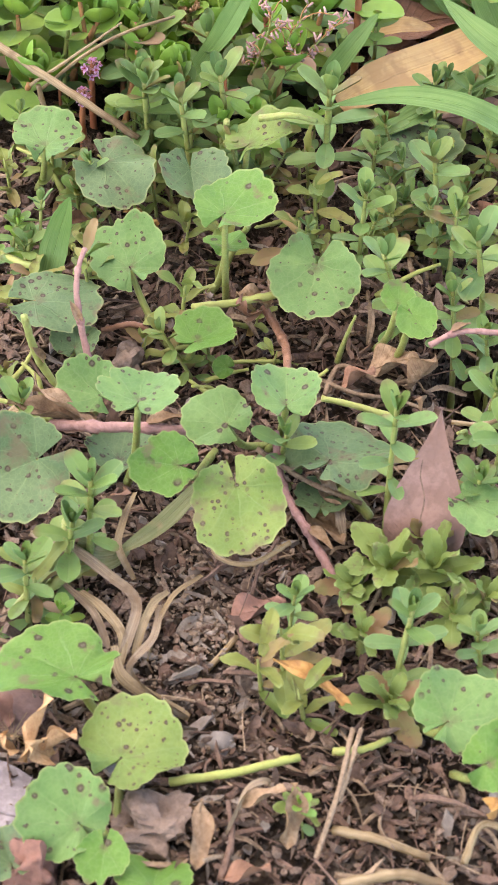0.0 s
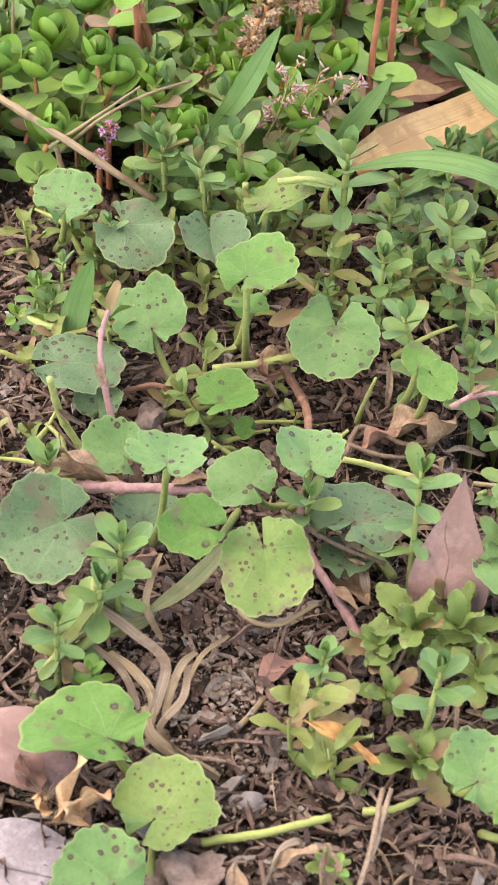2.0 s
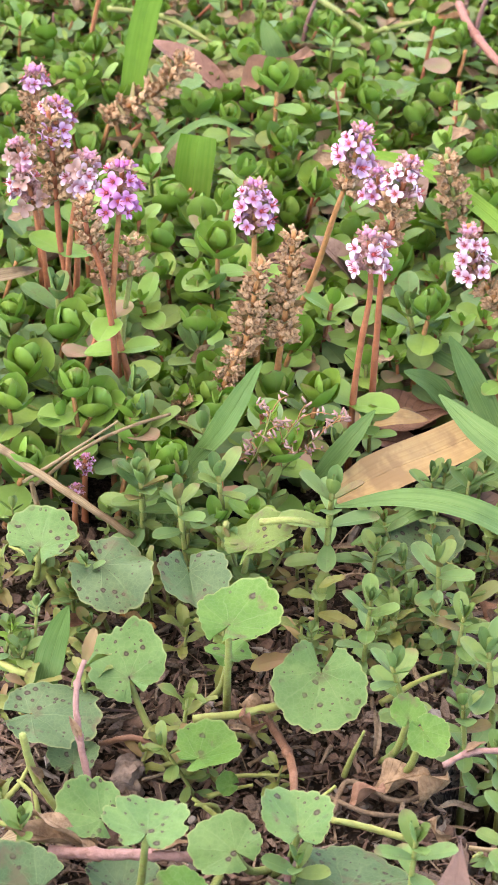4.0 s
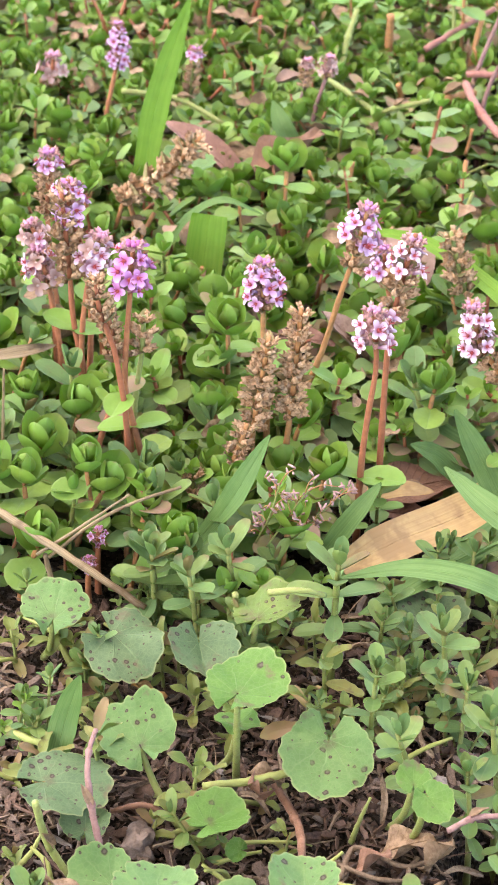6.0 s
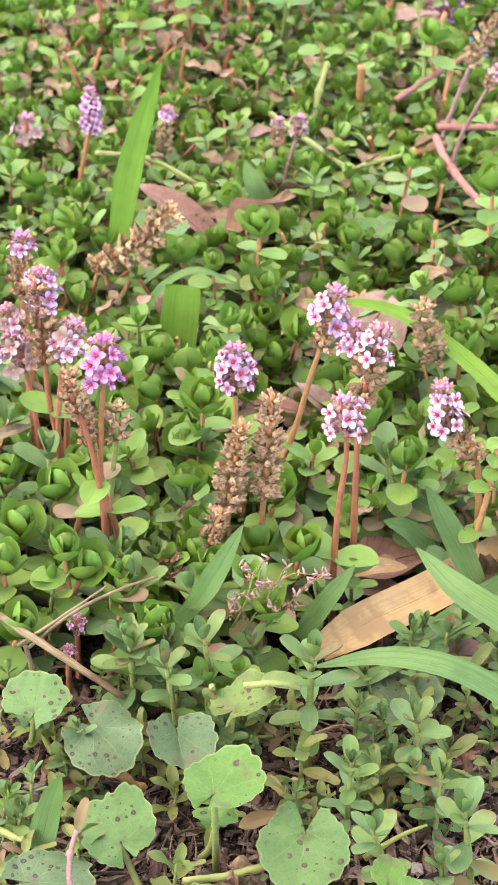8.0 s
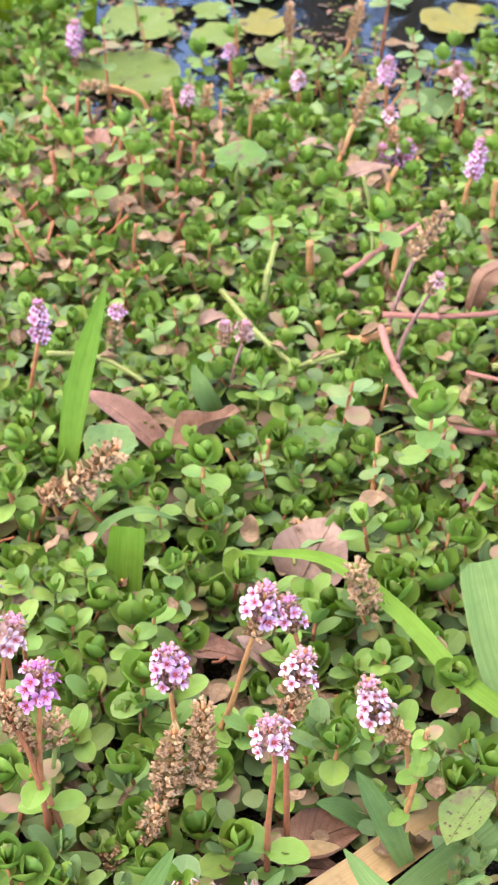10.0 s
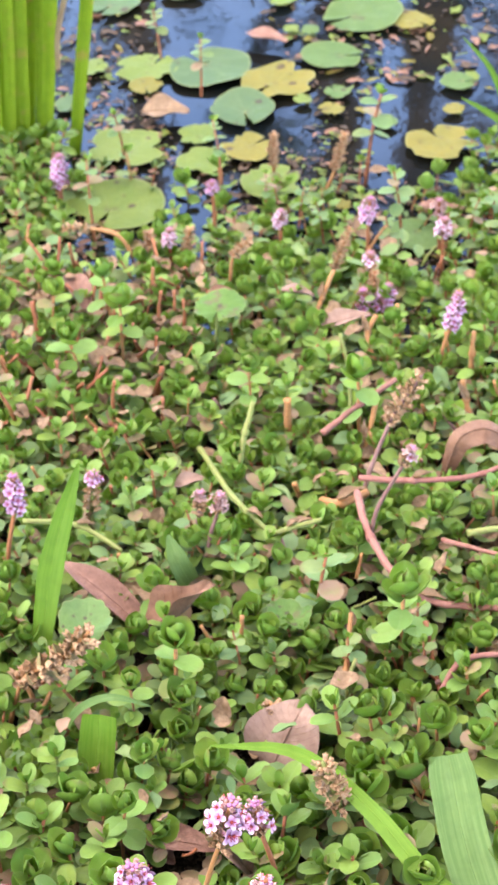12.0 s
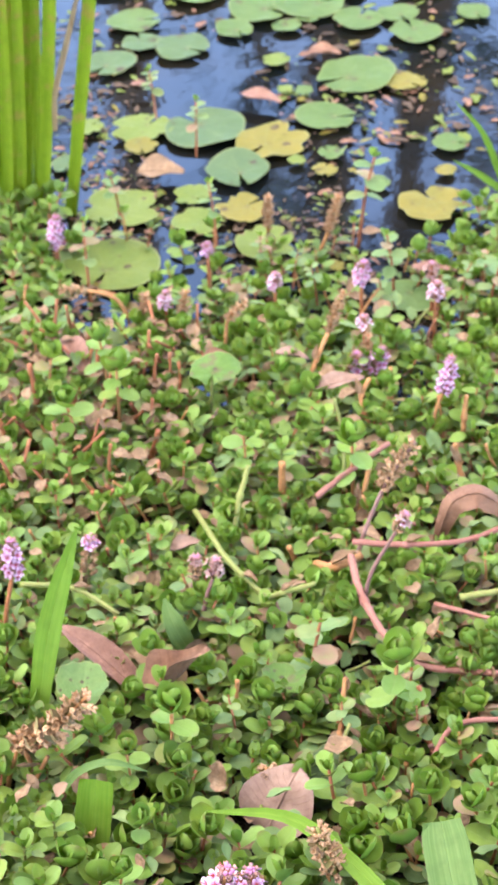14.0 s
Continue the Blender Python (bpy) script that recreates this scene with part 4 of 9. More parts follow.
def grass_panicle(label, points, seed=0):
    """An open grass flower head: a thin stalk, fine side branches and many small pinkish spikelets."""
    rng = np.random.default_rng(seed)
    base = np.array(points[0])
    local = [tuple(np.array(p) - base) for p in points]
    t = thing("grass_panicle", label, "grass", Matrix.Translation(tuple(base)))
    part("stalk", tube_geo(local, 0.0003, 0.0002, 5, 12), M_STEM_GREEN, t)
    line = spline(local, 30)
    for i in range(8, 31, 2):
        d = np.array([rng.uniform(-1, 1), rng.uniform(-0.5, 0.5), rng.uniform(-0.1, 0.9)]) * 0.006
        b = part("branch", tube_geo([tuple(line[i]), tuple(line[i] + d * 0.5 + (0, 0, 0.001)), tuple(line[i] + d)], 0.00014, 0.0001, 4, 5), M_STEM_TAN, t)
        for k in (0.55, 0.8, 1.0):
            part("spikelet", SPIKELET, None, b, "", turned(*(line[i] + d * k), rng.uniform(0, 360), rng.uniform(10, 70)))
    return t


def twig(name, label, points, r0, r1=None, mat=M_FIBRE, category="twig", sides=6, knots=0.12):
    """A stem, straw or twig through the points; a runner also has a swollen joint with a dry sheath at each bend."""
    base = points[0]
    local = [tuple(np.array(p) - np.array(base)) for p in points]
    r1 = r1 or r0
    geo = tube_geo(local, r0, r1, 8, 8 * (len(points) - 1), 0.0 if name == "runner" else knots, 0.2)
    if name != "runner":
        return tagged(part(name, geo, mat, None, label, Matrix.Translation(base)), label, category)
    t = thing(name, label, category, Matrix.Translation(base))
    part("stem", geo, mat, t)
    for i in range(1, len(local) - 1):
        r = r0 + (r1 - r0) * i / (len(local) - 1)
        along = Vector(local[i + 1]) - Vector(local[i - 1])
        q = Matrix.Translation(local[i]) @ along.to_track_quat("Y", "Z").to_matrix().to_4x4()
        part("joint", moved(lump_geo(r * 1.28, r * 1.9, r * 1.28, i, 0.3, 0, 2), q), mat, t)
        if (i + int(abs(base[0]) * 1e4)) % 2 == 0:
            part("sheath", moved(leaf_geo(r * 7, r * 3.2, 10, 0.5, 6, 4, 0.35, 0.4, r * 0.15, 0.1, 0.7), q @ turned(0, 0, r * 0.9, 20, 8)), M_DEAD_TAN, t, "dry papery sheath")
    return t


def dead_leaf(label, x, y, z, length, width, az, tilt=0.0, roll=0.0, mat=M_DEAD, bend=30.0, cup=0.2, wave=0.05, point=0.8, widest=0.45, twist=0.0, rib=True):
    """A fallen leaf with its base at the place; az: where its tip points, from +y anticlockwise."""
    ob = part("dead_leaf", leaf_geo(length, width, bend, cup, 16, 8, widest, 0.05, 0.0004, wave, point, twist), mat, None, label, turned(x, y, z, az, tilt, roll))
    if rib and length > 0.012:
        u = np.linspace(0, 1, 15) ** 0.9
        ang = radians(bend) * u
        run = np.concatenate([[0], np.cumsum(np.cos((ang[1:] + ang[:-1]) / 2) * np.diff(u))]) * length
        fall = -np.concatenate([[0], np.cumsum(np.sin((ang[1:] + ang[:-1]) / 2) * np.diff(u))]) * length
        part("midrib", tube_geo([(0, run[i], fall[i] + 0.0001) for i in (0, 4, 9, 13)], width * 0.022, width * 0.008, 5, 12), mat, ob)
    return tagged(ob, label, "dead leaf")


def curled_leaf(label, points, width, mat):
    """A dry leaf curled into an arch along the points."""
    base = points[0]
    local = [tuple(np.array(p) - np.array(base)) for p in points]
    ob = part("dead_leaf", ribbon_geo(local, width, (0, -0.45, 1), -0.35, 0.2, 0.35, 22, 6, 0.0004, 12.0, 0.5), mat, None, label, Matrix.Translation(base))
    part("midrib", tube_geo([tuple(np.array(p) + (0, 0, 0.0002)) for p in local], 0.0004, 0.0002, 5, 16), mat, ob)
    return tagged(ob, label, "dead leaf")


def stone(label, x, y, z, rx, ry, rz, az=0.0, mat=M_STONE, seed=0, flat=0.3, rough=0.55):
    ob = part("stone", lump_geo(rx, ry, rz, seed, rough, flat, 4 if rx > 0.003 else 3), mat, None, label, turned(x, y, z, az), crease=50.0)
    return tagged(ob, label, "stone")


def seed_tuft(x, y, z, size):
    """A fallen seed with its parachute of fine bristles."""
    t = thing("seed_tuft", "fallen seed with a ring of fine pale bristles", "seed", Matrix.Translation((x, y, z)))
    part("seed", lump_geo(0.0004, 0.0004, 0.0006, 2, 0.2, 0, 1), M_RUSSET, t)
    for i in range(26):
        a, up = 2.4 * i, 0.1 + 0.5 * (i * 0.37 % 1)
        d = np.array([math.cos(a) * math.cos(up), math.sin(a) * math.cos(up), math.sin(up)]) * size * (0.8 + 0.4 * (i * 0.61 % 1))
        part("bristle", tube_geo([(0, 0, 0.0003), tuple(d * 0.5 + (0, 0, 0.0002)), tuple(d)], 0.00005, 0.00003, 3, 3), M_STRAW, t)
    return t


def lily_pad(label, x, y, radius, az=0.0, mat=M_PAD, seed=0, bite=0.0, z=-0.0035):
    t = thing("lily_pad", label, "lily pad", Matrix.Translation((x, y, z)), "lily pads on the pond")
    part("leaf", disc_leaf_geo(radius, 9, 3, 0.01, 0.03, 0.0, 0.03, 0.3, 4, 40, 0.0008, seed, bite), mat, t, "", Euler((0, 0, radians(az))).to_matrix().to_4x4())
    part("stalk", tube_geo([(0, 0, -0.0002), (0.01, 0.004, -0.02), (0.02, 0.01, -0.045)], 0.001, 0.001, 5, 4), M_STEM_GREEN, t)
    return t


# ---- flower spikes ----
flower_spike('fading pink flower spike with brown seed whorls', [(-0.0760, 0.1580, 0.0012), (-0.0777, 0.1580, 0.0173), (-0.0790, 0.1580, 0.0297), (-0.0793, 0.1580, 0.0440), (-0.0783, 0.1580, 0.0605)], 0.722, (0.62, 1.0), 'pink', 1.15, pairs=(0.2, 0.42), seed=7)
flower_spike('dried brown seed spike on a stem', [(-0.0641, 0.1270, -0.0030), (-0.0649, 0.1270, 0.0078), (-0.0671, 0.1270, 0.0203), (-0.0691, 0.1270, 0.0330), (-0.0695, 0.1270, 0.0443), (-0.0707, 0.1270, 0.0647)], 0.701, (2, 3), 'pink', 1.25, pairs=(0.25, 0.5), seed=14, stem=M_STEM_RED)
flower_spike('tall pink flower spike on a reddish stem', [(-0.0672, 0.1300, -0.0030), (-0.0680, 0.1300, 0.0538), (-0.0692, 0.1300, 0.0577), (-0.0697, 0.1300, 0.0667)], 0.872, (0.0, 1.0), 'pink', 1.00, seed=21)
flower_spike('fading pink flower spike with brown seed whorls', [(-0.0673, 0.1250, -0.0030), (-0.0663, 0.1250, 0.0365), (-0.0647, 0.1250, 0.0465), (-0.0618, 0.1250, 0.0563)], 0.828, (0.2, 1.0), 'pale', 1.20, seed=28, faded=0.45)
flower_spike('fading pink flower spike with brown seed whorls', [(-0.0730, 0.1350, -0.0030), (-0.0741, 0.1350, 0.0244), (-0.0758, 0.1350, 0.0375), (-0.0780, 0.1350, 0.0469)], 0.809, (0.15, 1.0), 'pale', 1.20, seed=35, faded=0.50)
flower_spike('fading pink flower spike with brown seed whorls', [(-0.0751, 0.1380, -0.0030), (-0.0761, 0.1380, 0.0346), (-0.0778, 0.1380, 0.0454), (-0.0802, 0.1380, 0.0518)], 0.877, (0.3, 1.0), 'pale', 1.00, seed=42, faded=0.50)
flower_spike('bright magenta flower spike on a red stem', [(-0.0479, 0.0964, 0.0007), (-0.0506, 0.0964, 0.0194), (-0.0536, 0.0964, 0.0351), (-0.0532, 0.0964, 0.0450), (-0.0519, 0.0964, 0.0600), (-0.0512, 0.0964, 0.0700)], 0.856, (0, 1.0), 'magenta', 1.10, pairs=(0.25, 0.36, 0.48), seed=49, leaf_size=0.0062)
flower_spike('dried brown seed spike on a stem', [(-0.0529, 0.0940, -0.0030), (-0.0542, 0.0940, 0.0380), (-0.0563, 0.0940, 0.0490), (-0.0578, 0.0940, 0.0527), (-0.0589, 0.0940, 0.0623)], 0.853, (2, 3), 'pink', 1.05, seed=56)
flower_spike('dried brown seed spike on a stem', [(-0.0522, 0.0970, -0.0030), (-0.0535, 0.0970, 0.0305), (-0.0556, 0.0970, 0.0431), (-0.0569, 0.0970, 0.0530)], 0.823, (2, 3), 'pink', 0.95, seed=63)
flower_spike('dried brown seed spike on a stem', [(-0.0527, 0.1000, -0.0030), (-0.0517, 0.1000, 0.0316), (-0.0502, 0.1000, 0.0428), (-0.0498, 0.1000, 0.0506)], 0.855, (2, 3), 'pink', 1.10, seed=70, stem=M_STEM_GREEN)
flower_spike('tall pink flower spike on a reddish stem', [(-0.0243, 0.1161, -0.0030), (-0.0247, 0.1161, 0.0291), (-0.0255, 0.1161, 0.0378), (-0.0256, 0.1161, 0.0450), (-0.0256, 0.1161, 0.0566)], 0.805, (0.1, 1.0), 'pink', 1.10, pairs=(0.2,), seed=77, stem=M_STEM_TAN)
flower_spike('dried brown seed spike on a stem', [(-0.0196, 0.1024, -0.0030), (-0.0194, 0.1024, 0.0094), (-0.0189, 0.1024, 0.0217), (-0.0184, 0.1024, 0.0268), (-0.0168, 0.1024, 0.0530)], 0.532, (2, 3), 'pink', 1.15, seed=84, stem=M_STEM_TAN)
flower_spike('dried brown seed spike on a stem', [(-0.0260, 0.1000, -0.0030), (-0.0262, 0.1000, 0.0139), (-0.0266, 0.1000, 0.0198), (-0.0261, 0.1000, 0.0250), (-0.0232, 0.1000, 0.0472)], 0.556, (2, 3), 'pink', 1.15, seed=91, stem=M_STEM_TAN)
flower_spike('dried brown seed spike on a stem', [(-0.0298, 0.0940, -0.0066), (-0.0317, 0.0940, 0.0025), (-0.0320, 0.0940, 0.0093), (-0.0272, 0.0940, 0.0288)], 0.448, (2, 3), 'pink', 1.10, seed=1, stem=M_STEM_TAN)
flower_spike('dried brown seed spike on a stem', [(-0.0371, 0.0890, -0.0030), (-0.0375, 0.0890, 0.0057), (-0.0383, 0.0890, 0.0109), (-0.0382, 0.0890, 0.0188)], 0.641, (2, 3), 'pink', 1.10, seed=8, stem=M_STEM_GREEN)
flower_spike('pink flower spike leaning over, its lower whorls faded', [(-0.0190, 0.1293, -0.0030), (-0.0168, 0.1293, 0.0136), (-0.0132, 0.1293, 0.0248), (-0.0083, 0.1293, 0.0445), (-0.0069, 0.1293, 0.0494), (-0.0037, 0.1293, 0.0641)], 0.781, (0.45, 1.0), 'pink', 1.20, pairs=(0.3,), seed=15, stem=M_STEM_TAN, leaf_size=0.008)
flower_spike('leaning spike with pale pink flowers above dried whorls', [(0.0014, 0.0985, -0.0030), (0.0015, 0.0985, 0.0354), (0.0016, 0.0985, 0.0438), (0.0024, 0.0985, 0.0539), (0.0060, 0.0985, 0.0737)], 0.739, (0.62, 1.0), 'pale', 1.20, seed=22)
flower_spike('tall pink flower spike on a reddish stem', [(0.0061, 0.1460, -0.0030), (0.0043, 0.1460, 0.0220), (0.0012, 0.1460, 0.0360), (0.0001, 0.1460, 0.0454)], 0.806, (0.1, 1.0), 'pink', 0.95, seed=29)
flower_spike('round head of pale pink flowers on a reddish stem', [(-0.0029, 0.0901, -0.0030), (-0.0028, 0.0901, 0.0136), (-0.0025, 0.0901, 0.0247), (-0.0017, 0.0901, 0.0355), (-0.0006, 0.0901, 0.0487), (-0.0010, 0.0901, 0.0530), (-0.0017, 0.0901, 0.0609)], 0.877, (0, 1.0), 'pale', 1.15, pairs=(0.35,), seed=36, stem=M_STEM_RED, leaf_size=0.0085)
flower_spike('drooping spike with pale pink flowers and faded whorls', [(0.0290, 0.1145, -0.0030), (0.0290, 0.1145, 0.0027), (0.0293, 0.1145, 0.0211), (0.0280, 0.1145, 0.0299), (0.0222, 0.1145, 0.0383), (0.0194, 0.1145, 0.0500)], 0.597, (0.55, 1.0), 'pale', 1.15, seed=43, stem=M_STEM_TAN, faded=0.15)
flower_spike('dried brown seed spike on a stem', [(0.0268, 0.1645, -0.0030), (0.0248, 0.1645, 0.0107), (0.0213, 0.1645, 0.0217), (0.0201, 0.1645, 0.0248), (0.0159, 0.1645, 0.0402)], 0.641, (2, 3), 'pink', 1.30, seed=50, stem=M_STEM_GREEN)
flower_spike('dried seed spike bent over sideways', [(-0.0639, 0.2090, -0.0030), (-0.0642, 0.2090, 0.0048), (-0.0656, 0.2090, 0.0182), (-0.0669, 0.2090, 0.0228), (-0.0572, 0.2090, 0.0293), (-0.0476, 0.2090, 0.0410)], 0.493, (2, 3), 'pink', 1.60, seed=57, stem=M_STEM_TAN)
flower_spike('dried brown seed spike on a stem', [(-0.0733, 0.2090, -0.0030), (-0.0719, 0.2090, 0.0078), (-0.0694, 0.2090, 0.0164), (-0.0675, 0.2090, 0.0223), (-0.0640, 0.2090, 0.0257)], 0.841, (2, 3), 'pink', 1.20, seed=64, stem=M_STEM_TAN)
flower_spike('tall pink flower spike on a reddish stem', [(-0.0814, 0.2669, -0.0030), (-0.0801, 0.2669, 0.0191), (-0.0778, 0.2669, 0.0297), (-0.0766, 0.2669, 0.0355), (-0.0761, 0.2669, 0.0476)], 0.764, (0, 1.0), 'pink', 0.85, pairs=(0.2,), seed=71)
flower_spike('pink flower tip on a dried brown spike', [(-0.0564, 0.2867, -0.0030), (-0.0568, 0.2867, 0.0057), (-0.0578, 0.2867, 0.0138), (-0.0576, 0.2867, 0.0184), (-0.0560, 0.2867, 0.0332)], 0.591, (0.72, 1.0), 'pink', 0.90, seed=78, stem=M_STEM_GREEN)
flower_spike('fading pink flower spike with brown seed whorls', [(-0.1047, 0.2900, -0.0030), (-0.1036, 0.2900, 0.0059), (-0.0995, 0.2900, 0.0182), (-0.0985, 0.2900, 0.0274)], 0.702, (0.2, 1.0), 'pale', 1.20, seed=85, faded=0.80)
flower_spike('small fallen pink flower head among leaves', [(-0.0568, 0.0703, -0.0030), (-0.0566, 0.0703, 0.0097), (-0.0564, 0.0703, 0.0135), (-0.0562, 0.0703, 0.0166)], 0.841, (0, 1), 'pink', 0.50, seed=92)
flower_spike('small fallen pink flower head among leaves', [(-0.0579, 0.0640, -0.0030), (-0.0577, 0.0640, 0.0091), (-0.0575, 0.0640, 0.0110), (-0.0575, 0.0640, 0.0138)], 0.830, (0, 1), 'pink', 0.45, seed=2)
flower_spike('dried brown seed spike on a stem', [(-0.0027, 0.2070, -0.0096), (-0.0014, 0.2070, -0.0015), (0.0006, 0.2070, 0.0175)], 0.300, (2, 3), 'pink', 1.10, seed=9, stem=M_STEM_TAN)
flower_spike('faded dry spike with a few pale flowers', [(0.0222, 0.3013, -0.0030), (0.0254, 0.3013, 0.0201), (0.0308, 0.3013, 0.0380), (0.0321, 0.3013, 0.0419), (0.0411, 0.3013, 0.0591)], 0.704, (2, 3), 'pink', 1.10, seed=16, stem=M_STEM_PINK)
flower_spike('fading pink flower spike with brown seed whorls', [(0.0261, 0.2750, -0.0030), (0.0290, 0.2750, 0.0312), (0.0338, 0.2750, 0.0421), (0.0360, 0.2750, 0.0467), (0.0385, 0.2750, 0.0529)], 0.885, (0.4, 1), 'pale', 0.76, seed=23, stem=M_STEM_PINK, faded=0.60)
flower_spike('fading pink flower spike with brown seed whorls', [(-0.0289, 0.2750, -0.0030), (-0.0270, 0.2750, 0.0144), (-0.0238, 0.2750, 0.0277), (-0.0231, 0.2750, 0.0356)], 0.799, (0.5, 1), 'pale', 0.76, seed=30, stem=M_STEM_PINK, faded=0.85)
flower_spike('fading pink flower spike with brown seed whorls', [(-0.0219, 0.2700, -0.0030), (-0.0203, 0.2700, 0.0234), (-0.0176, 0.2700, 0.0330), (-0.0166, 0.2700, 0.0391)], 0.857, (0.2, 1), 'pale', 0.76, seed=37, stem=M_STEM_PINK, faded=0.80)
flower_spike('tall pink flower spike on a reddish stem', [(0.0468, 0.3688, -0.0030), (0.0483, 0.3688, 0.0137), (0.0508, 0.3688, 0.0266), (0.0519, 0.3688, 0.0296), (0.0540, 0.3688, 0.0439)], 0.695, (0, 1), 'pink', 0.76, seed=44, stem=M_STEM_TAN)
flower_spike('tall pink flower spike on a reddish stem', [(0.0263, 0.4050, 0.0014), (0.0241, 0.4050, 0.0111), (0.0225, 0.4050, 0.0200)], 0.523, (0, 1), 'pink', 0.84, seed=51)
flower_spike('tall pink flower spike on a reddish stem', [(0.0287, 0.4050, 0.0015), (0.0299, 0.4050, 0.0134), (0.0312, 0.4050, 0.0216)], 0.594, (0, 1), 'pink', 0.91, seed=58)
flower_spike('fading pink flower spike with brown seed whorls', [(0.0274, 0.4100, -0.0030), (0.0273, 0.4100, 0.0028), (0.0266, 0.4100, 0.0125), (0.0265, 0.4100, 0.0240)], 0.575, (2, 3), 'pink', 0.82, seed=65)
flower_spike('tall pink flower spike on a reddish stem', [(-0.0944, 0.4900, 0.0010), (-0.0945, 0.4900, 0.0104), (-0.0938, 0.4900, 0.0234)], 0.419, (0, 1), 'pink', 0.84, seed=72)
flower_spike('tall pink flower spike on a reddish stem', [(0.0237, 0.4450, -0.0030), (0.0238, 0.4450, 0.0133), (0.0238, 0.4450, 0.0241), (0.0247, 0.4450, 0.0321)], 0.771, (0.0, 1), 'pink', 0.84, seed=79)
flower_spike('tall pink flower spike on a reddish stem', [(0.0501, 0.4350, -0.0030), (0.0503, 0.4350, 0.0153), (0.0505, 0.4350, 0.0234), (0.0508, 0.4350, 0.0300)], 0.799, (0.0, 1), 'pale', 0.76, seed=86)
flower_spike('tall pink flower spike on a reddish stem', [(0.0500, 0.4600, -0.0030), (0.0498, 0.4600, 0.0088), (0.0496, 0.4600, 0.0169), (0.0495, 0.4600, 0.0223)], 0.786, (0.0, 1), 'pale', 0.76, seed=93, faded=0.50)
flower_spike('tall pink flower spike on a reddish stem', [(-0.0461, 0.4300, -0.0030), (-0.0462, 0.4300, 0.0176), (-0.0464, 0.4300, 0.0220), (-0.0461, 0.4300, 0.0283)], 0.799, (0.0, 1), 'pale', 0.68, seed=3)
flower_spike('tall pink flower spike on a reddish stem', [(-0.0338, 0.4700, -0.0030), (-0.0339, 0.4700, 0.0116), (-0.0340, 0.4700, 0.0196), (-0.0341, 0.4700, 0.0239)], 0.841, (0.0, 1), 'pink', 0.68, seed=10)
flower_spike('tall pink flower spike on a reddish stem', [(-0.0079, 0.4500, -0.0030), (-0.0079, 0.4500, 0.0097), (-0.0080, 0.4500, 0.0179), (-0.0079, 0.4500, 0.0237)], 0.783, (0.0, 1), 'pale', 0.68, seed=17)
flower_spike('small white flower head above leaves', [(0.0251, 0.4150, -0.0030), (0.0251, 0.4150, 0.0187), (0.0251, 0.4150, 0.0230), (0.0250, 0.4150, 0.0286)], 0.822, (0.2, 1), 'pale', 0.76, seed=24)
flower_spike('dried brown seed spike on a stem', [(0.0075, 0.4200, -0.0030), (0.0079, 0.4200, 0.0029), (0.0116, 0.4200, 0.0164), (0.0124, 0.4200, 0.0188), (0.0180, 0.4200, 0.0355)], 0.561, (2, 3), 'pink', 0.82, seed=31, stem=M_STEM_TAN)
flower_spike('dried brown seed spike on a stem', [(-0.0596, 0.4300, 0.0162), (-0.0641, 0.4300, 0.0247), (-0.0751, 0.4300, 0.0282), (-0.0843, 0.4300, 0.0281)], 0.697, (2, 3), 'pink', 0.82, seed=38, stem=M_STEM_TAN)
flower_spike('dried brown seed spike on a stem', [(-0.0542, 0.4300, -0.0030), (-0.0540, 0.4300, 0.0126), (-0.0537, 0.4300, 0.0187), (-0.0532, 0.4300, 0.0272)], 0.719, (2, 3), 'pink', 0.82, seed=45)
flower_spike('dried brown seed spike on a stem', [(-0.0424, 0.4300, -0.0030), (-0.0418, 0.4300, 0.0115), (-0.0407, 0.4300, 0.0176), (-0.0386, 0.4300, 0.0285)], 0.652, (2, 3), 'pink', 0.82, seed=52, stem=M_STEM_TAN)
flower_spike('dried brown seed spike on a stem', [(-0.0136, 0.5100, -0.0030), (-0.0136, 0.5100, 0.0023), (-0.0135, 0.5100, 0.0074), (-0.0132, 0.5100, 0.0215)], 0.427, (2, 3), 'pink', 0.82, seed=59, stem=M_STEM_TAN)
flower_spike('dried brown seed spike on a stem', [(0.0020, 0.5050, -0.0102), (0.0095, 0.5050, 0.0055), (0.0106, 0.5050, 0.0093), (0.0143, 0.5050, 0.0245)], 0.577, (2, 3), 'pink', 0.82, seed=66, stem=M_STEM_TAN)
flower_spike('dried brown seed spike on a stem', [(-0.0241, 0.4100, -0.0030), (-0.0234, 0.4100, 0.0216), (-0.0221, 0.4100, 0.0299), (-0.0160, 0.4100, 0.0370)], 0.779, (2, 3), 'pink', 0.82, seed=73, stem=M_STEM_TAN)

# ---- lily pads, reeds and leaves on the pond ----
lily_pad('round green lily pad floating on dark water', 0.0447, 0.7084, 0.0122, 200, M_PAD, 0, 0.12)
lily_pad('round green lily pad floating on dark water', 0.0198, 0.7215, 0.0118, 160, M_PAD, 1, 0.12)
lily_pad('round green lily pad floating on dark water', 0.0390, 0.7223, 0.0094, 20, M_PAD, 2, 0.12)
lily_pad('round green lily pad floating on dark water', -0.0253, 0.7284, 0.0152, 70, M_PAD, 3, 0.12)
lily_pad('round green lily pad floating on dark water', -0.0002, 0.7361, 0.0163, 120, M_PAD, 4, 0.12)
lily_pad('round green lily pad floating on dark water', -0.0377, 0.7054, 0.0093, 30, M_PAD, 5, 0.12)
lily_pad('round green lily pad floating on dark water', -0.0164, 0.7116, 0.0069, 250, M_PAD, 6, 0.12)
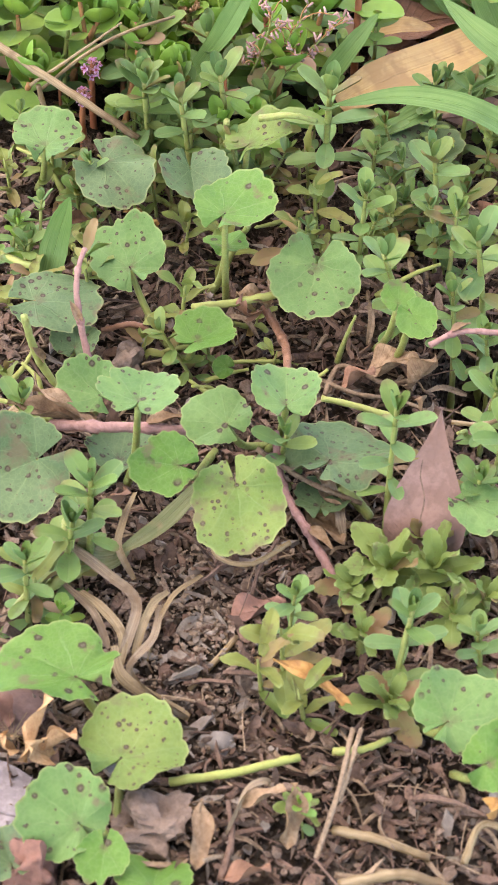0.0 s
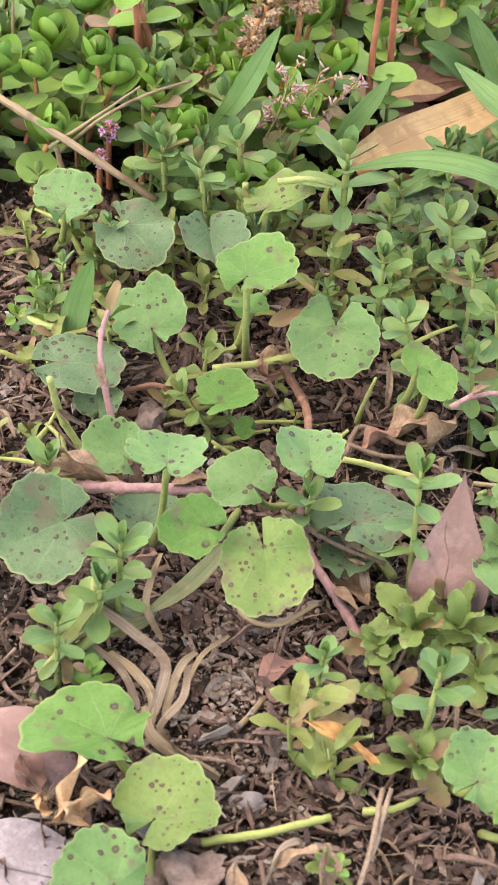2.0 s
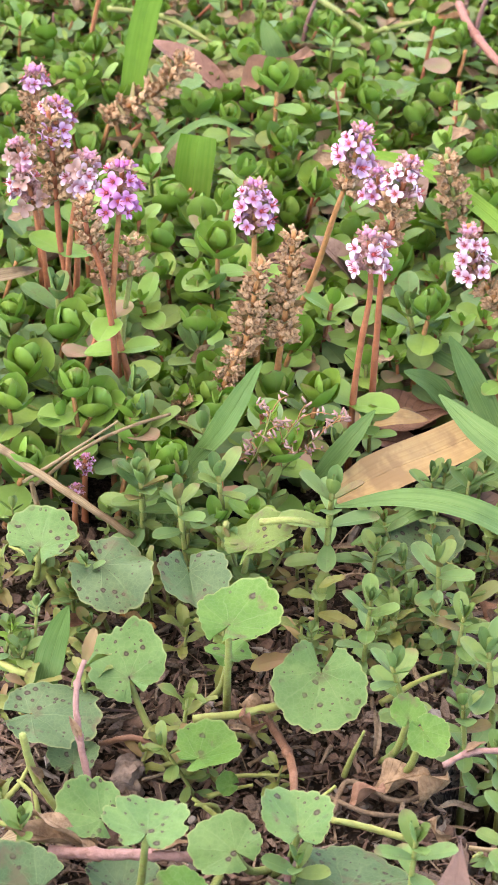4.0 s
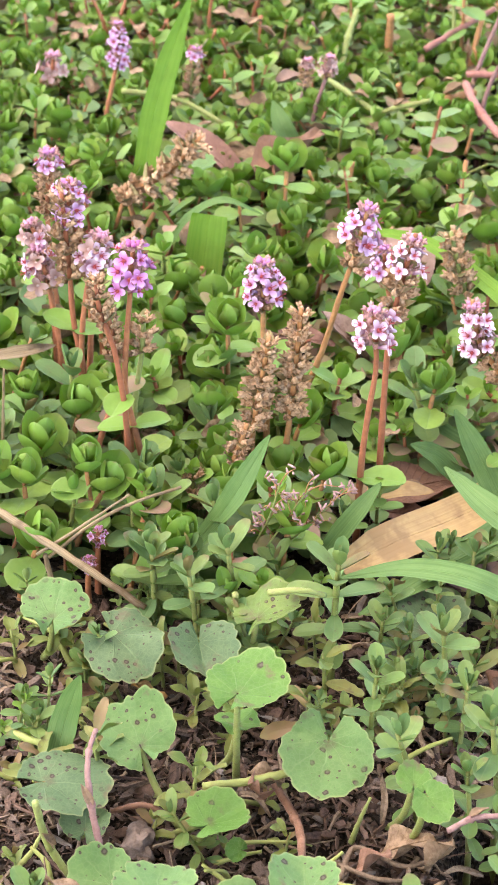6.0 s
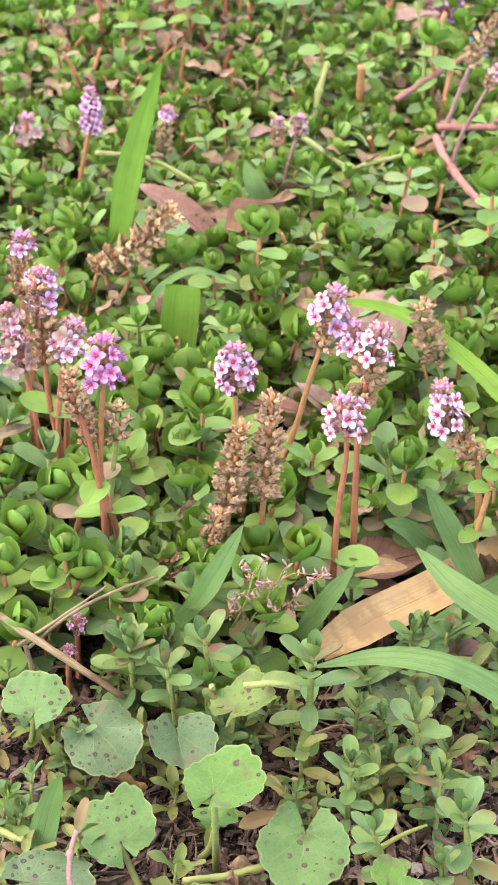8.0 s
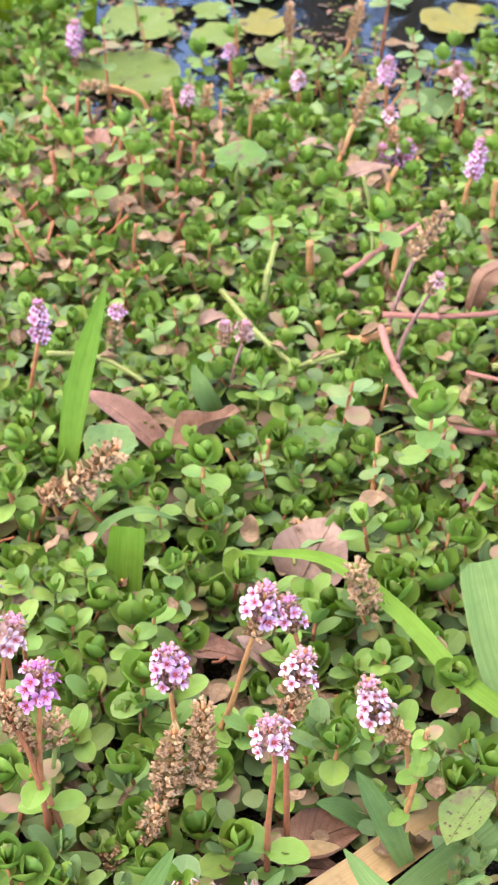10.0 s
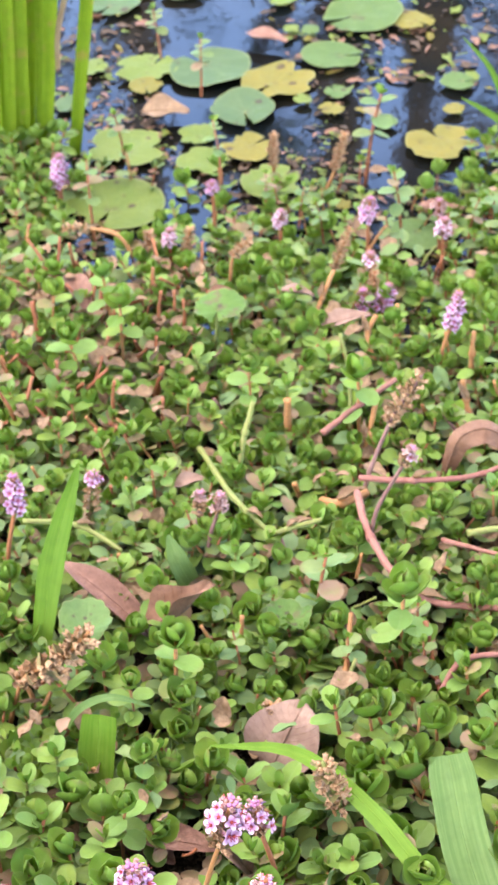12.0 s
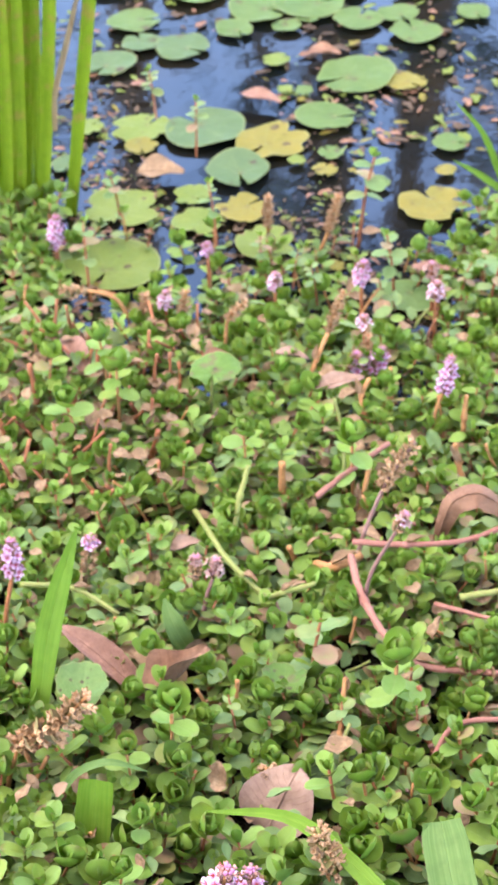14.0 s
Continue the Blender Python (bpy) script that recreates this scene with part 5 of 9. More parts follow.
lily_pad('round green lily pad floating on dark water', -0.0837, 0.7170, 0.0124, 100, M_PAD, 7, 0.12)
lily_pad('dull green lily pad floating on dark water', -0.0596, 0.6869, 0.0129, 60, M_PAD_DULL, 8, 0.12)
lily_pad('dull green lily pad floating on dark water', -0.0960, 0.6684, 0.0119, 330, M_PAD_DULL, 9, 0.12)
lily_pad('yellow-green lily pad floating on dark water', -0.0712, 0.6126, 0.0138, 150, M_PAD_LIME, 10, 0.35)
lily_pad('yellowing lily pad floating on dark water', -0.0720, 0.5918, 0.0073, 10, M_PAD_YELLOW, 11, 0.35)
lily_pad('dull green lily pad floating on dark water', -0.0489, 0.6133, 0.0178, 220, M_PAD_DULL, 12, 0.12)
lily_pad('yellowing lily pad floating on dark water', -0.0193, 0.5947, 0.0160, 320, M_PAD_YELLOW, 13, 0.35)
lily_pad('round green lily pad floating on dark water', 0.0101, 0.6209, 0.0129, 90, M_PAD, 14, 0.12)
lily_pad('round green lily pad floating on dark water', 0.0146, 0.6579, 0.0181, 300, M_PAD, 15, 0.12)
lily_pad('yellowing lily pad floating on dark water', 0.0433, 0.6532, 0.0097, 45, M_PAD_YELLOW, 16, 0.35)
lily_pad('dull green lily pad floating on dark water', -0.0288, 0.5707, 0.0140, 15, M_PAD_DULL, 17, 0.12)
lily_pad('yellowing lily pad floating on dark water', 0.0073, 0.5758, 0.0055, 170, M_PAD_YELLOW, 18, 0.35)
lily_pad('yellowing lily pad floating on dark water', 0.0507, 0.5498, 0.0147, 205, M_PAD_YELLOW, 19, 0.35)
lily_pad('yellow-green lily pad floating on dark water', -0.0748, 0.5379, 0.0157, 355, M_PAD_LIME, 20, 0.35)
lily_pad('yellow-green lily pad floating on dark water', -0.0398, 0.5308, 0.0105, 80, M_PAD_LIME, 21, 0.35)
lily_pad('yellowing lily pad floating on dark water', -0.0242, 0.5444, 0.0113, 130, M_PAD_YELLOW, 22, 0.35)
lily_pad('yellow-green lily pad floating on dark water', -0.0144, 0.5114, 0.0126, 10, M_PAD_LIME, 23, 0.35)
lily_pad('yellow-green lily pad floating on dark water', -0.0763, 0.4929, 0.0194, 340, M_PAD_LIME, 24, 0.35)
lily_pad('round green lily pad floating on dark water', 0.0617, 0.5979, 0.0075, 90, M_PAD, 25, 0.12)
lily_pad('round green lily pad floating on dark water', 0.0424, 0.4797, 0.0112, 150, M_PAD, 26, 0.12)
lily_pad('round green lily pad floating on dark water', 0.0082, 0.5901, 0.0055, 210, M_PAD, 27, 0.12)
lily_pad('round green lily pad floating on dark water', -0.0037, 0.6440, 0.0043, 20, M_PAD, 28, 0.12)
lily_pad('yellow-green lily pad floating on dark water', -0.0122, 0.6452, 0.0038, 20, M_PAD_LIME, 29, 0.35)
lily_pad('yellow-green lily pad floating on dark water', -0.0041, 0.5828, 0.0041, 120, M_PAD_LIME, 30, 0.35)
lily_pad('dull green lily pad floating on dark water', -0.1021, 0.5758, 0.0072, 0, M_PAD_DULL, 31, 0.12)
lily_pad('yellow-green lily pad floating on dark water', -0.0457, 0.5506, 0.0082, 40, M_PAD_LIME, 32, 0.35)
lily_pad('yellowing lily pad floating on dark water', 0.0133, 0.4975, 0.0040, 0, M_PAD_YELLOW, 33, 0.35)
lily_pad('dull green lily pad floating on dark water', -0.0828, 0.6955, 0.0092, 200, M_PAD_DULL, 34, 0.12)
lily_pad('round green lily pad floating on dark water', -0.0048, 0.7184, 0.0054, 0, M_PAD, 35, 0.12)
lily_pad('round green lily pad floating on dark water', 0.0277, 0.5631, 0.0054, 300, M_PAD, 36, 0.12)
lily_pad('yellow-green lily pad floating on dark water', -0.0162, 0.6769, 0.0065, 130, M_PAD_LIME, 37, 0.35)
lily_pad('yellow-green lily pad floating on dark water', -0.0961, 0.6121, 0.0074, 140, M_PAD_LIME, 38, 0.35)
lily_pad('yellowing lily pad floating on dark water', 0.0592, 0.5744, 0.0047, 80, M_PAD_YELLOW, 39, 0.35)
lily_pad('round green lily pad floating on dark water', 0.0751, 0.7239, 0.0081, 20, M_PAD, 40, 0.12)
lily_pad('round green lily pad floating on dark water', 0.0108, 0.7504, 0.0152, 20, M_PAD, 41, 0.12)
lily_pad('round green lily pad floating on dark water', -0.0657, 0.7553, 0.0166, 220, M_PAD, 42, 0.12)
lily_pad('round green lily pad floating on dark water', 0.0438, 0.7555, 0.0152, 300, M_PAD, 43, 0.12)
lily_pad('yellow-green lily pad floating on dark water', -0.0224, 0.7686, 0.0168, 100, M_PAD_LIME, 44, 0.35)
lily_pad('dull green lily pad floating on dark water', -0.0970, 0.7541, 0.0153, 30, M_PAD_DULL, 45, 0.12)
lily_pad('round green lily pad floating on dark water', 0.0815, 0.7624, 0.0125, 60, M_PAD, 46, 0.12)
grass_blade('tall yellow-green reed blade standing in the pond', [(-0.1330, 0.5480, -0.0240), (-0.1330, 0.5480, 0.0380), (-0.1340, 0.5480, 0.0860), (-0.1360, 0.5480, 0.1630)], 0.0056, M_REED, (0.2, -1, 0.1), base=0.9, full=0.4, tip=0.5, fold=0.32)
grass_blade('tall yellow-green reed blade standing in the pond', [(-0.1280, 0.5420, -0.0200), (-0.1260, 0.5420, 0.0410), (-0.1250, 0.5420, 0.0880), (-0.1240, 0.5420, 0.1660)], 0.0052, M_REED, (0.2, -1, 0.1), base=0.9, full=0.4, tip=0.5, fold=0.32)
grass_blade('tall yellow-green reed blade standing in the pond', [(-0.1260, 0.5500, -0.0250), (-0.1230, 0.5500, 0.0370), (-0.1220, 0.5500, 0.0850), (-0.1200, 0.5500, 0.1630)], 0.0052, M_REED, (0.2, -1, 0.1), base=0.9, full=0.4, tip=0.5, fold=0.32)
grass_blade('tall yellow-green reed blade standing in the pond', [(-0.1230, 0.5380, -0.0180), (-0.1180, 0.5380, 0.0430), (-0.1160, 0.5380, 0.0900), (-0.1110, 0.5380, 0.1670)], 0.0048, M_REED, (0.2, -1, 0.1), base=0.9, full=0.4, tip=0.5, fold=0.32)
grass_blade('tall yellow-green reed blade standing in the pond', [(-0.1210, 0.5460, -0.0230), (-0.1170, 0.5460, 0.0390), (-0.1140, 0.5460, 0.0860), (-0.1100, 0.5460, 0.1640)], 0.0048, M_REED, (0.2, -1, 0.1), base=0.9, full=0.4, tip=0.5, fold=0.32)
grass_blade('tall yellow-green reed blade standing in the pond', [(-0.1170, 0.5400, -0.0190), (-0.1130, 0.5400, 0.0420), (-0.1100, 0.5400, 0.0890), (-0.1050, 0.5400, 0.1670)], 0.0044, M_REED, (0.2, -1, 0.1), base=0.9, full=0.4, tip=0.5, fold=0.32)
grass_blade('tall yellow-green reed blade standing in the pond', [(-0.1170, 0.5490, -0.0250), (-0.1120, 0.5490, 0.0370), (-0.1080, 0.5490, 0.0850), (-0.1030, 0.5490, 0.1630)], 0.0048, M_REED, (0.2, -1, 0.1), base=0.9, full=0.4, tip=0.5, fold=0.32)
grass_blade('tall yellow-green reed blade standing in the pond', [(-0.1120, 0.5450, -0.0220), (-0.1070, 0.5450, 0.0400), (-0.1040, 0.5450, 0.0870), (-0.0990, 0.5450, 0.1640)], 0.0039, M_REED, (0.2, -1, 0.1), base=0.9, full=0.4, tip=0.5, fold=0.32)
grass_blade('tall yellow-green reed blade standing in the pond', [(-0.1090, 0.5380, -0.0170), (-0.1020, 0.5380, 0.0430), (-0.0970, 0.5380, 0.0900), (-0.0900, 0.5380, 0.1670)], 0.0054, M_REED, (0.2, -1, 0.1), base=0.9, full=0.4, tip=0.5, fold=0.32)
grass_blade('tall yellow-green reed blade standing in the pond', [(-0.0980, 0.5400, -0.0180), (-0.0890, 0.5400, 0.0430), (-0.0820, 0.5400, 0.0890), (-0.0720, 0.5400, 0.1660)], 0.0054, M_REED, (0.2, -1, 0.1), base=0.9, full=0.4, tip=0.5, fold=0.32)
grass_blade('dead tan reed blade bent among green ones', [(-0.0990, 0.5360, 0.0350), (-0.0980, 0.5360, 0.0490), (-0.0920, 0.5360, 0.0710), (-0.0820, 0.5360, 0.1050)], 0.0024, M_STRAW, (0.2, -1, 0.1), base=0.8, full=0.5)
grass_blade('bright grass blade leaning over the pond', [(0.0940, 0.5350, -0.0260), (0.0850, 0.5350, -0.0020), (0.0770, 0.5350, 0.0190), (0.0690, 0.5350, 0.0370), (0.0590, 0.5350, 0.0490)], 0.0034, M_GRASS_BRIGHT, (0.2, -1, 0.4), base=0.8, full=0.3)
grass_blade('bright grass blade leaning over the pond', [(0.0960, 0.5350, -0.0070), (0.0860, 0.5350, 0.0050), (0.0770, 0.5350, 0.0110), (0.0690, 0.5350, 0.0170), (0.0590, 0.5350, 0.0230)], 0.0034, M_GRASS_BRIGHT, (0.2, -1, 0.4), base=0.8, full=0.3)
dead_leaf('pinkish brown dead leaf floating on the pond', -0.0716, 0.5668, -0.0010, 0.0201, 0.0178, -85, 4, 0, M_DEAD_TAN, 12, 0.15)
dead_leaf('curled brown leaf floating on the pond', -0.0323, 0.6376, -0.0010, 0.0201, 0.0101, -110, 4, 0, M_DEAD_RED, 12, 0.15)
dead_leaf("reddish brown leaf lying at the water's edge", 0.0417, 0.4823, 0.0060, 0.0183, 0.0065, -92, 4, 0, M_DEAD_RED, 12, 0.15)
dead_leaf('small brown leaf on the pond', -0.0825, 0.6466, -0.0010, 0.0102, 0.0046, -95, 4, 0, M_DEAD_RED, 12, 0.15)
dead_leaf('small tan leaf on the pond', 0.0230, 0.5191, -0.0010, 0.0090, 0.0058, -80, 4, 0, M_DEAD_TAN, 12, 0.15)
dead_leaf('brown leaf sunk among lily pads', -0.0035, 0.6805, -0.0010, 0.0156, 0.0104, -100, 4, 0, M_DEAD, 12, 0.15)
shoot(0.0228, 0.5146, 0.0087, 'leggy', 1, 287, 1.15, 4, 151, 'lone shoot rising out of the pond')
shoot(-0.0453, 0.5628, 0.0175, 'leggy', 2, 334, 0.75, 4, 182, 'lone shoot rising out of the pond')
shoot(-0.0333, 0.5007, 0.0126, 'leggy', 3, 21, 0.70, 4, 213, 'lone shoot rising out of the pond')
shoot(-0.0654, 0.5928, 0.0186, 'leggy', 4, 68, 0.70, 4, 244, 'lone shoot rising out of the pond')
shoot(-0.0732, 0.5178, 0.0126, 'leggy', 0, 115, 0.70, 4, 275, 'lone shoot rising out of the pond')
shoot(0.0359, 0.4677, 0.0084, 'leggy', 1, 162, 0.80, 4, 306, 'lone shoot rising out of the pond')
shoot(0.0694, 0.4721, 0.0084, 'leggy', 2, 209, 0.80, 4, 337, 'lone shoot rising out of the pond')
shoot(0.0608, 0.4637, 0.0074, 'leggy', 3, 256, 0.80, 4, 8, 'lone shoot rising out of the pond')
shoot(-0.0020, 0.4749, 0.0074, 'leggy', 4, 303, 0.80, 4, 39, 'lone shoot rising out of the pond')
shoot(-0.0151, 0.4829, 0.0074, 'leggy', 0, 350, 0.80, 4, 70, 'lone shoot rising out of the pond')
shoot(-0.0808, 0.4747, 0.0044, 'leggy', 1, 37, 0.80, 4, 101, 'lone shoot rising out of the pond')
shoot(0.0318, 0.4544, 0.0064, 'leggy', 2, 84, 0.80, 4, 132, 'lone shoot rising out of the pond')
shoot(0.0068, 0.4630, 0.0074, 'leggy', 3, 131, 0.80, 4, 163, 'lone shoot rising out of the pond')
shoot(-0.0426, 0.4515, 0.0044, 'leggy', 4, 178, 0.80, 4, 194, 'lone shoot rising out of the pond')
shoot(-0.0198, 0.4537, 0.0064, 'leggy', 0, 225, 0.80, 4, 225, 'lone shoot rising out of the pond')
shoot(0.0709, 0.4557, 0.0064, 'leggy', 1, 272, 0.80, 4, 256, 'lone shoot rising out of the pond')
shoot(0.0524, 0.4554, 0.0064, 'leggy', 2, 319, 0.80, 4, 287, 'lone shoot rising out of the pond')


def pond_debris():
    """Rotted leaf scraps and duckweed-like bits that float between the pads."""
    rng = np.random.default_rng(8)
    bits = {M_SLUDGE: [], M_PAD_LIME: [], M_DEAD: [], M_PAD_YELLOW: []}
    for _ in range(5200):
        x, y = rng.uniform(-0.2, 0.15), 0.44 + abs(rng.normal(0, 0.14))
        if noise.noise(Vector((x * 14, y * 10, 3.0))) < -0.08:
            continue
        s = (0.0012 + 0.0055 * rng.random() ** 2) * (1 + 0.4 * (y > 0.6))
        mat = (M_SLUDGE, M_PAD_LIME, M_DEAD, M_PAD_YELLOW)[int(np.searchsorted((0.42, 0.68, 0.92), rng.random()))]
        bits[mat].append(moved(leaf_geo(s, s * rng.uniform(0.2, 0.7), rng.uniform(-15, 15), 0.1, 4, 2, 0.5, 0.3, 0.0003, 0.10, 0.45, 0.0, 0.15), turned(x, y, -0.0052 + rng.uniform(0, 0.0006), rng.uniform(0, 360), rng.normal(0, 3))))
    for mat, geos in bits.items():
        tagged(part("floating_debris", joined(geos), mat), "rotting leaf scraps floating on the pond", "debris", "", "stuff")


pond_debris()

# ---- pennywort ----
pennywort(-0.0404, 0.0082, 0.0131, 0.0078, 25, 18, 0, M_PENNY, 0.05, 0.08, 51, root=(-0.0317, -0.0011, 0.0010), label='round scalloped pennywort leaf with dark spots', notch=14)
pennywort(-0.0610, 0.0390, 0.0168, 0.0071, -3, 2, 0, M_PENNY, 0.05, 0.08, 52, label='round scalloped pennywort leaf with dark spots', notch=14)
pennywort(-0.0491, 0.0371, 0.0154, 0.0084, -134, 9, 0, M_PENNY_DARK, 0.05, 0.08, 53, label='dull green pennywort leaf mottled with brown patches', notch=14)
pennywort(-0.0321, 0.0347, 0.0169, 0.0069, -163, 16, 12, M_PENNY_DARK, 0.30, 0.08, 54, label='dull green pennywort leaf mottled with brown patches', notch=14)
pennywort(-0.0226, 0.0063, 0.0284, 0.0076, -27, 1, 0, M_PENNY_CLEAN, 0.05, 0.08, 55, root=(-0.0231, 0.0136, 0.0010), label='fresh bright green pennywort leaf', notch=14)
pennywort(-0.0061, 0.0126, 0.0134, 0.0089, 175, 22, 0, M_PENNY, 0.16, 0.08, 56, root=(-0.0127, 0.0180, 0.0010), label='round scalloped pennywort leaf with dark spots', notch=24)
pennywort(-0.0568, -0.0017, 0.0120, 0.0087, -89, 0, 0, M_PENNY_DARK, 0.05, 0.08, 57, label='dull green pennywort leaf mottled with brown patches', notch=14)
pennywort(-0.0485, -0.0086, 0.0073, 0.0044, 0, 21, 0, M_PENNY_DARK, 0.05, 0.08, 58, label='dull green pennywort leaf mottled with brown patches', notch=14)
pennywort(-0.0413, -0.0261, 0.0122, 0.0056, 48, 29, 0, M_PENNY, 0.05, 0.08, 59, label='round scalloped pennywort leaf with dark spots', notch=14)
pennywort(-0.0318, -0.0441, 0.0280, 0.0068, -2, -11, 0, M_PENNY, 0.12, 0.08, 60, label='round scalloped pennywort leaf with dark spots', notch=14)
pennywort(-0.0183, -0.0345, 0.0154, 0.0059, 52, 21, 0, M_PENNY, 0.05, 0.08, 61, root=(-0.0124, -0.0243, 0.0010), label='round scalloped pennywort leaf with dark spots', notch=14)
pennywort(-0.0084, -0.0328, 0.0190, 0.0061, 3, 0, 0, M_PENNY, 0.22, 0.08, 62, label='round scalloped pennywort leaf with dark spots', notch=22)
pennywort(-0.0245, -0.0507, 0.0208, 0.0055, 90, 35, 0, M_PENNY_CLEAN, 0.05, 0.08, 63, root=(-0.0212, -0.0266, 0.0010), label='fresh bright green pennywort leaf', notch=14)
pennywort(-0.0151, -0.0517, 0.0180, 0.0082, -165, 34, 0, M_PENNY_YELLOW, 0.05, 0.08, 64, root=(-0.0067, -0.0337, 0.0010), label='yellowing pennywort leaf freckled with brown spots', notch=8)
pennywort(-0.0005, -0.0385, 0.0123, 0.0092, -27, -4, 0, M_PENNY_DARK, 0.05, 0.08, 65, root=(0.0063, -0.0393, 0.0010), label='dull green pennywort leaf mottled with brown patches', notch=10)
pennywort(-0.0015, -0.0438, 0.0065, 0.0054, 0, -12, 0, M_PENNY_DARK, 0.05, 0.08, 66, label='dull green pennywort leaf mottled with brown patches', notch=14)
pennywort(-0.0492, -0.0436, 0.0131, 0.0092, 120, 35, 0, M_PENNY_DARK, 0.05, 0.08, 67, label='dull green pennywort leaf mottled with brown patches', notch=14)
pennywort(-0.0367, -0.0358, 0.0061, 0.0060, 0, -2, 0, M_PENNY_DARK, 0.05, 0.08, 68, label='dull green pennywort leaf mottled with brown patches', notch=14)
pennywort(-0.0361, -0.0881, 0.0110, 0.0098, 60, -9, 0, M_PENNY_CLEAN, 0.05, 0.08, 69, root=(-0.0307, -0.0895, 0.0010), label='broad fresh pennywort leaf with a few dark spots', notch=14)
pennywort(-0.0278, -0.1005, 0.0079, 0.0082, -33, 1, 0, M_PENNY_YELLOW, 0.05, 0.08, 70, root=(-0.0275, -0.1094, 0.0010), label='yellowing pennywort leaf freckled with brown spots', notch=14)
pennywort(-0.0323, -0.1123, 0.0073, 0.0070, 59, 26, 0, M_PENNY, 0.05, 0.08, 71, root=(-0.0275, -0.1094, 0.0010), label='round scalloped pennywort leaf with dark spots', notch=14)
pennywort(-0.0282, -0.1154, 0.0067, 0.0041, -180, 25, 0, M_PENNY_CLEAN, 0.05, 0.08, 72, label='fresh bright green pennywort leaf', notch=14)
pennywort(-0.0205, -0.1207, 0.0048, 0.0059, 0, -18, 0, M_PENNY_CLEAN, 0.05, 0.08, 73, label='fresh bright green pennywort leaf', notch=14)
pennywort(-0.0414, -0.1181, 0.0042, 0.0050, 23, -5, 0, M_PENNY_DARK, 0.05, 0.08, 74, label='dull green pennywort leaf mottled with brown patches', notch=14)
pennywort(0.0204, -0.0919, 0.0116, 0.0073, -46, 11, 0, M_PENNY, 0.05, 0.08, 75, label='round scalloped pennywort leaf with dark spots', notch=14)
pennywort(0.0261, -0.1007, 0.0136, 0.0057, -69, 28, 0, M_PENNY_CLEAN, 0.05, 0.08, 76, label='fresh bright green pennywort leaf', notch=14)
pennywort(0.0227, -0.0479, 0.0140, 0.0055, -116, 1, 0, M_PENNY, 0.05, 0.08, 77, label='round scalloped pennywort leaf with dark spots', notch=14)
pennywort(-0.0265, -0.0094, 0.0113, 0.0063, -43, -8, 0, M_PENNY_CLEAN, 0.05, 0.08, 78, label='fresh bright green pennywort leaf', notch=14)
pennywort(0.0117, -0.0087, 0.0206, 0.0039, -142, 27, 0, M_PENNY_CLEAN, 0.05, 0.08, 79, label='fresh bright green pennywort leaf', notch=14)
pennywort(0.0093, -0.0040, 0.0186, 0.0032, 0, 17, 0, M_PENNY_CLEAN, 0.05, 0.08, 80, label='fresh bright green pennywort leaf', notch=14)
pennywort(-0.0227, 0.0097, 0.0183, 0.0042, 0, -8, 0, M_PENNY_CLEAN, 0.05, 0.08, 81, label='fresh bright green pennywort leaf', notch=14)
pennywort(-0.0211, 0.0364, 0.0219, 0.0065, -44, -1, -14, M_PENNY_YELLOW, 0.05, 0.08, 82, label='yellowing pennywort leaf freckled with brown spots', notch=14)
pennywort(-0.0205, -0.0097, 0.0060, 0.0021, 90, 38, 0, M_PENNY_CLEAN, 0.05, 0.08, 83, label='fresh bright green pennywort leaf', notch=14)
pennywort(0.0124, 0.0548, 0.0061, 0.0089, 0, 0, 0, M_PENNY_DARK, 0.05, 0.08, 84, label='dull green pennywort leaf mottled with brown patches', notch=14)
pennywort(-0.0255, 0.3769, 0.0296, 0.0087, -6, 6, 0, M_PENNY_CLEAN, 0.05, 0.08, 85, label='fresh bright green pennywort leaf', notch=14)
pennywort(-0.0530, 0.2320, 0.0198, 0.0078, 0, 4, 0, M_PENNY, 0.05, 0.08, 86, label='round scalloped pennywort leaf with dark spots', notch=14)
pennywort(0.0043, 0.2385, 0.0181, 0.0066, 0, -2, 0, M_PENNY_CLEAN, 0.05, 0.08, 87, label='fresh bright green pennywort leaf', notch=14)
pennywort(0.0190, 0.2104, 0.0103, 0.0072, 0, 34, 0, M_PENNY_DARK, 0.05, 0.08, 88, label='dull green pennywort leaf mottled with brown patches', notch=14)
pennywort(0.0140, 0.2060, 0.0068, 0.0096, 0, -10, 0, M_PENNY_DARK, 0.05, 0.08, 0, label='dull green pennywort leaf mottled with brown patches', notch=14)

# ---- shoots among the soil and litter ----
shoot(-0.0066, 0.0439, 0.0053, 'spoon', 0, 180, 1.35, 0, 0)
shoot(0.0167, 0.0368, -0.0039, 'spoon', 1, 227, 1.15, 0, 0)
shoot(0.0014, 0.0193, 0.0026, 'spoon', 2, 274, 0.95, 0, 0)
shoot(0.0117, 0.0045, 0.0004, 'spoon', 3, 321, 1.05, 0, 0)
shoot(0.0206, -0.0001, -0.0014, 'spoon', 4, 8, 0.95, 0, 0)
shoot(0.0258, 0.0068, -0.0003, 'spoon', 0, 55, 0.90, 0, 0)
shoot(0.0095, -0.0437, 0.0057, 'spoon', 1, 102, 0.85, 0, 0)
shoot(-0.0388, -0.0574, 0.0017, 'spoon', 2, 149, 1.10, 0, 0)
shoot(0.0118, -0.0801, -0.0039, 'spoon', 3, 196, 0.95, 0, 0)
shoot(0.0250, -0.0224, -0.0003, 'spoon', 4, 243, 0.90, 0, 0)
shoot(0.0262, -0.0383, -0.0000, 'spoon', 0, 290, 0.80, 0, 0)
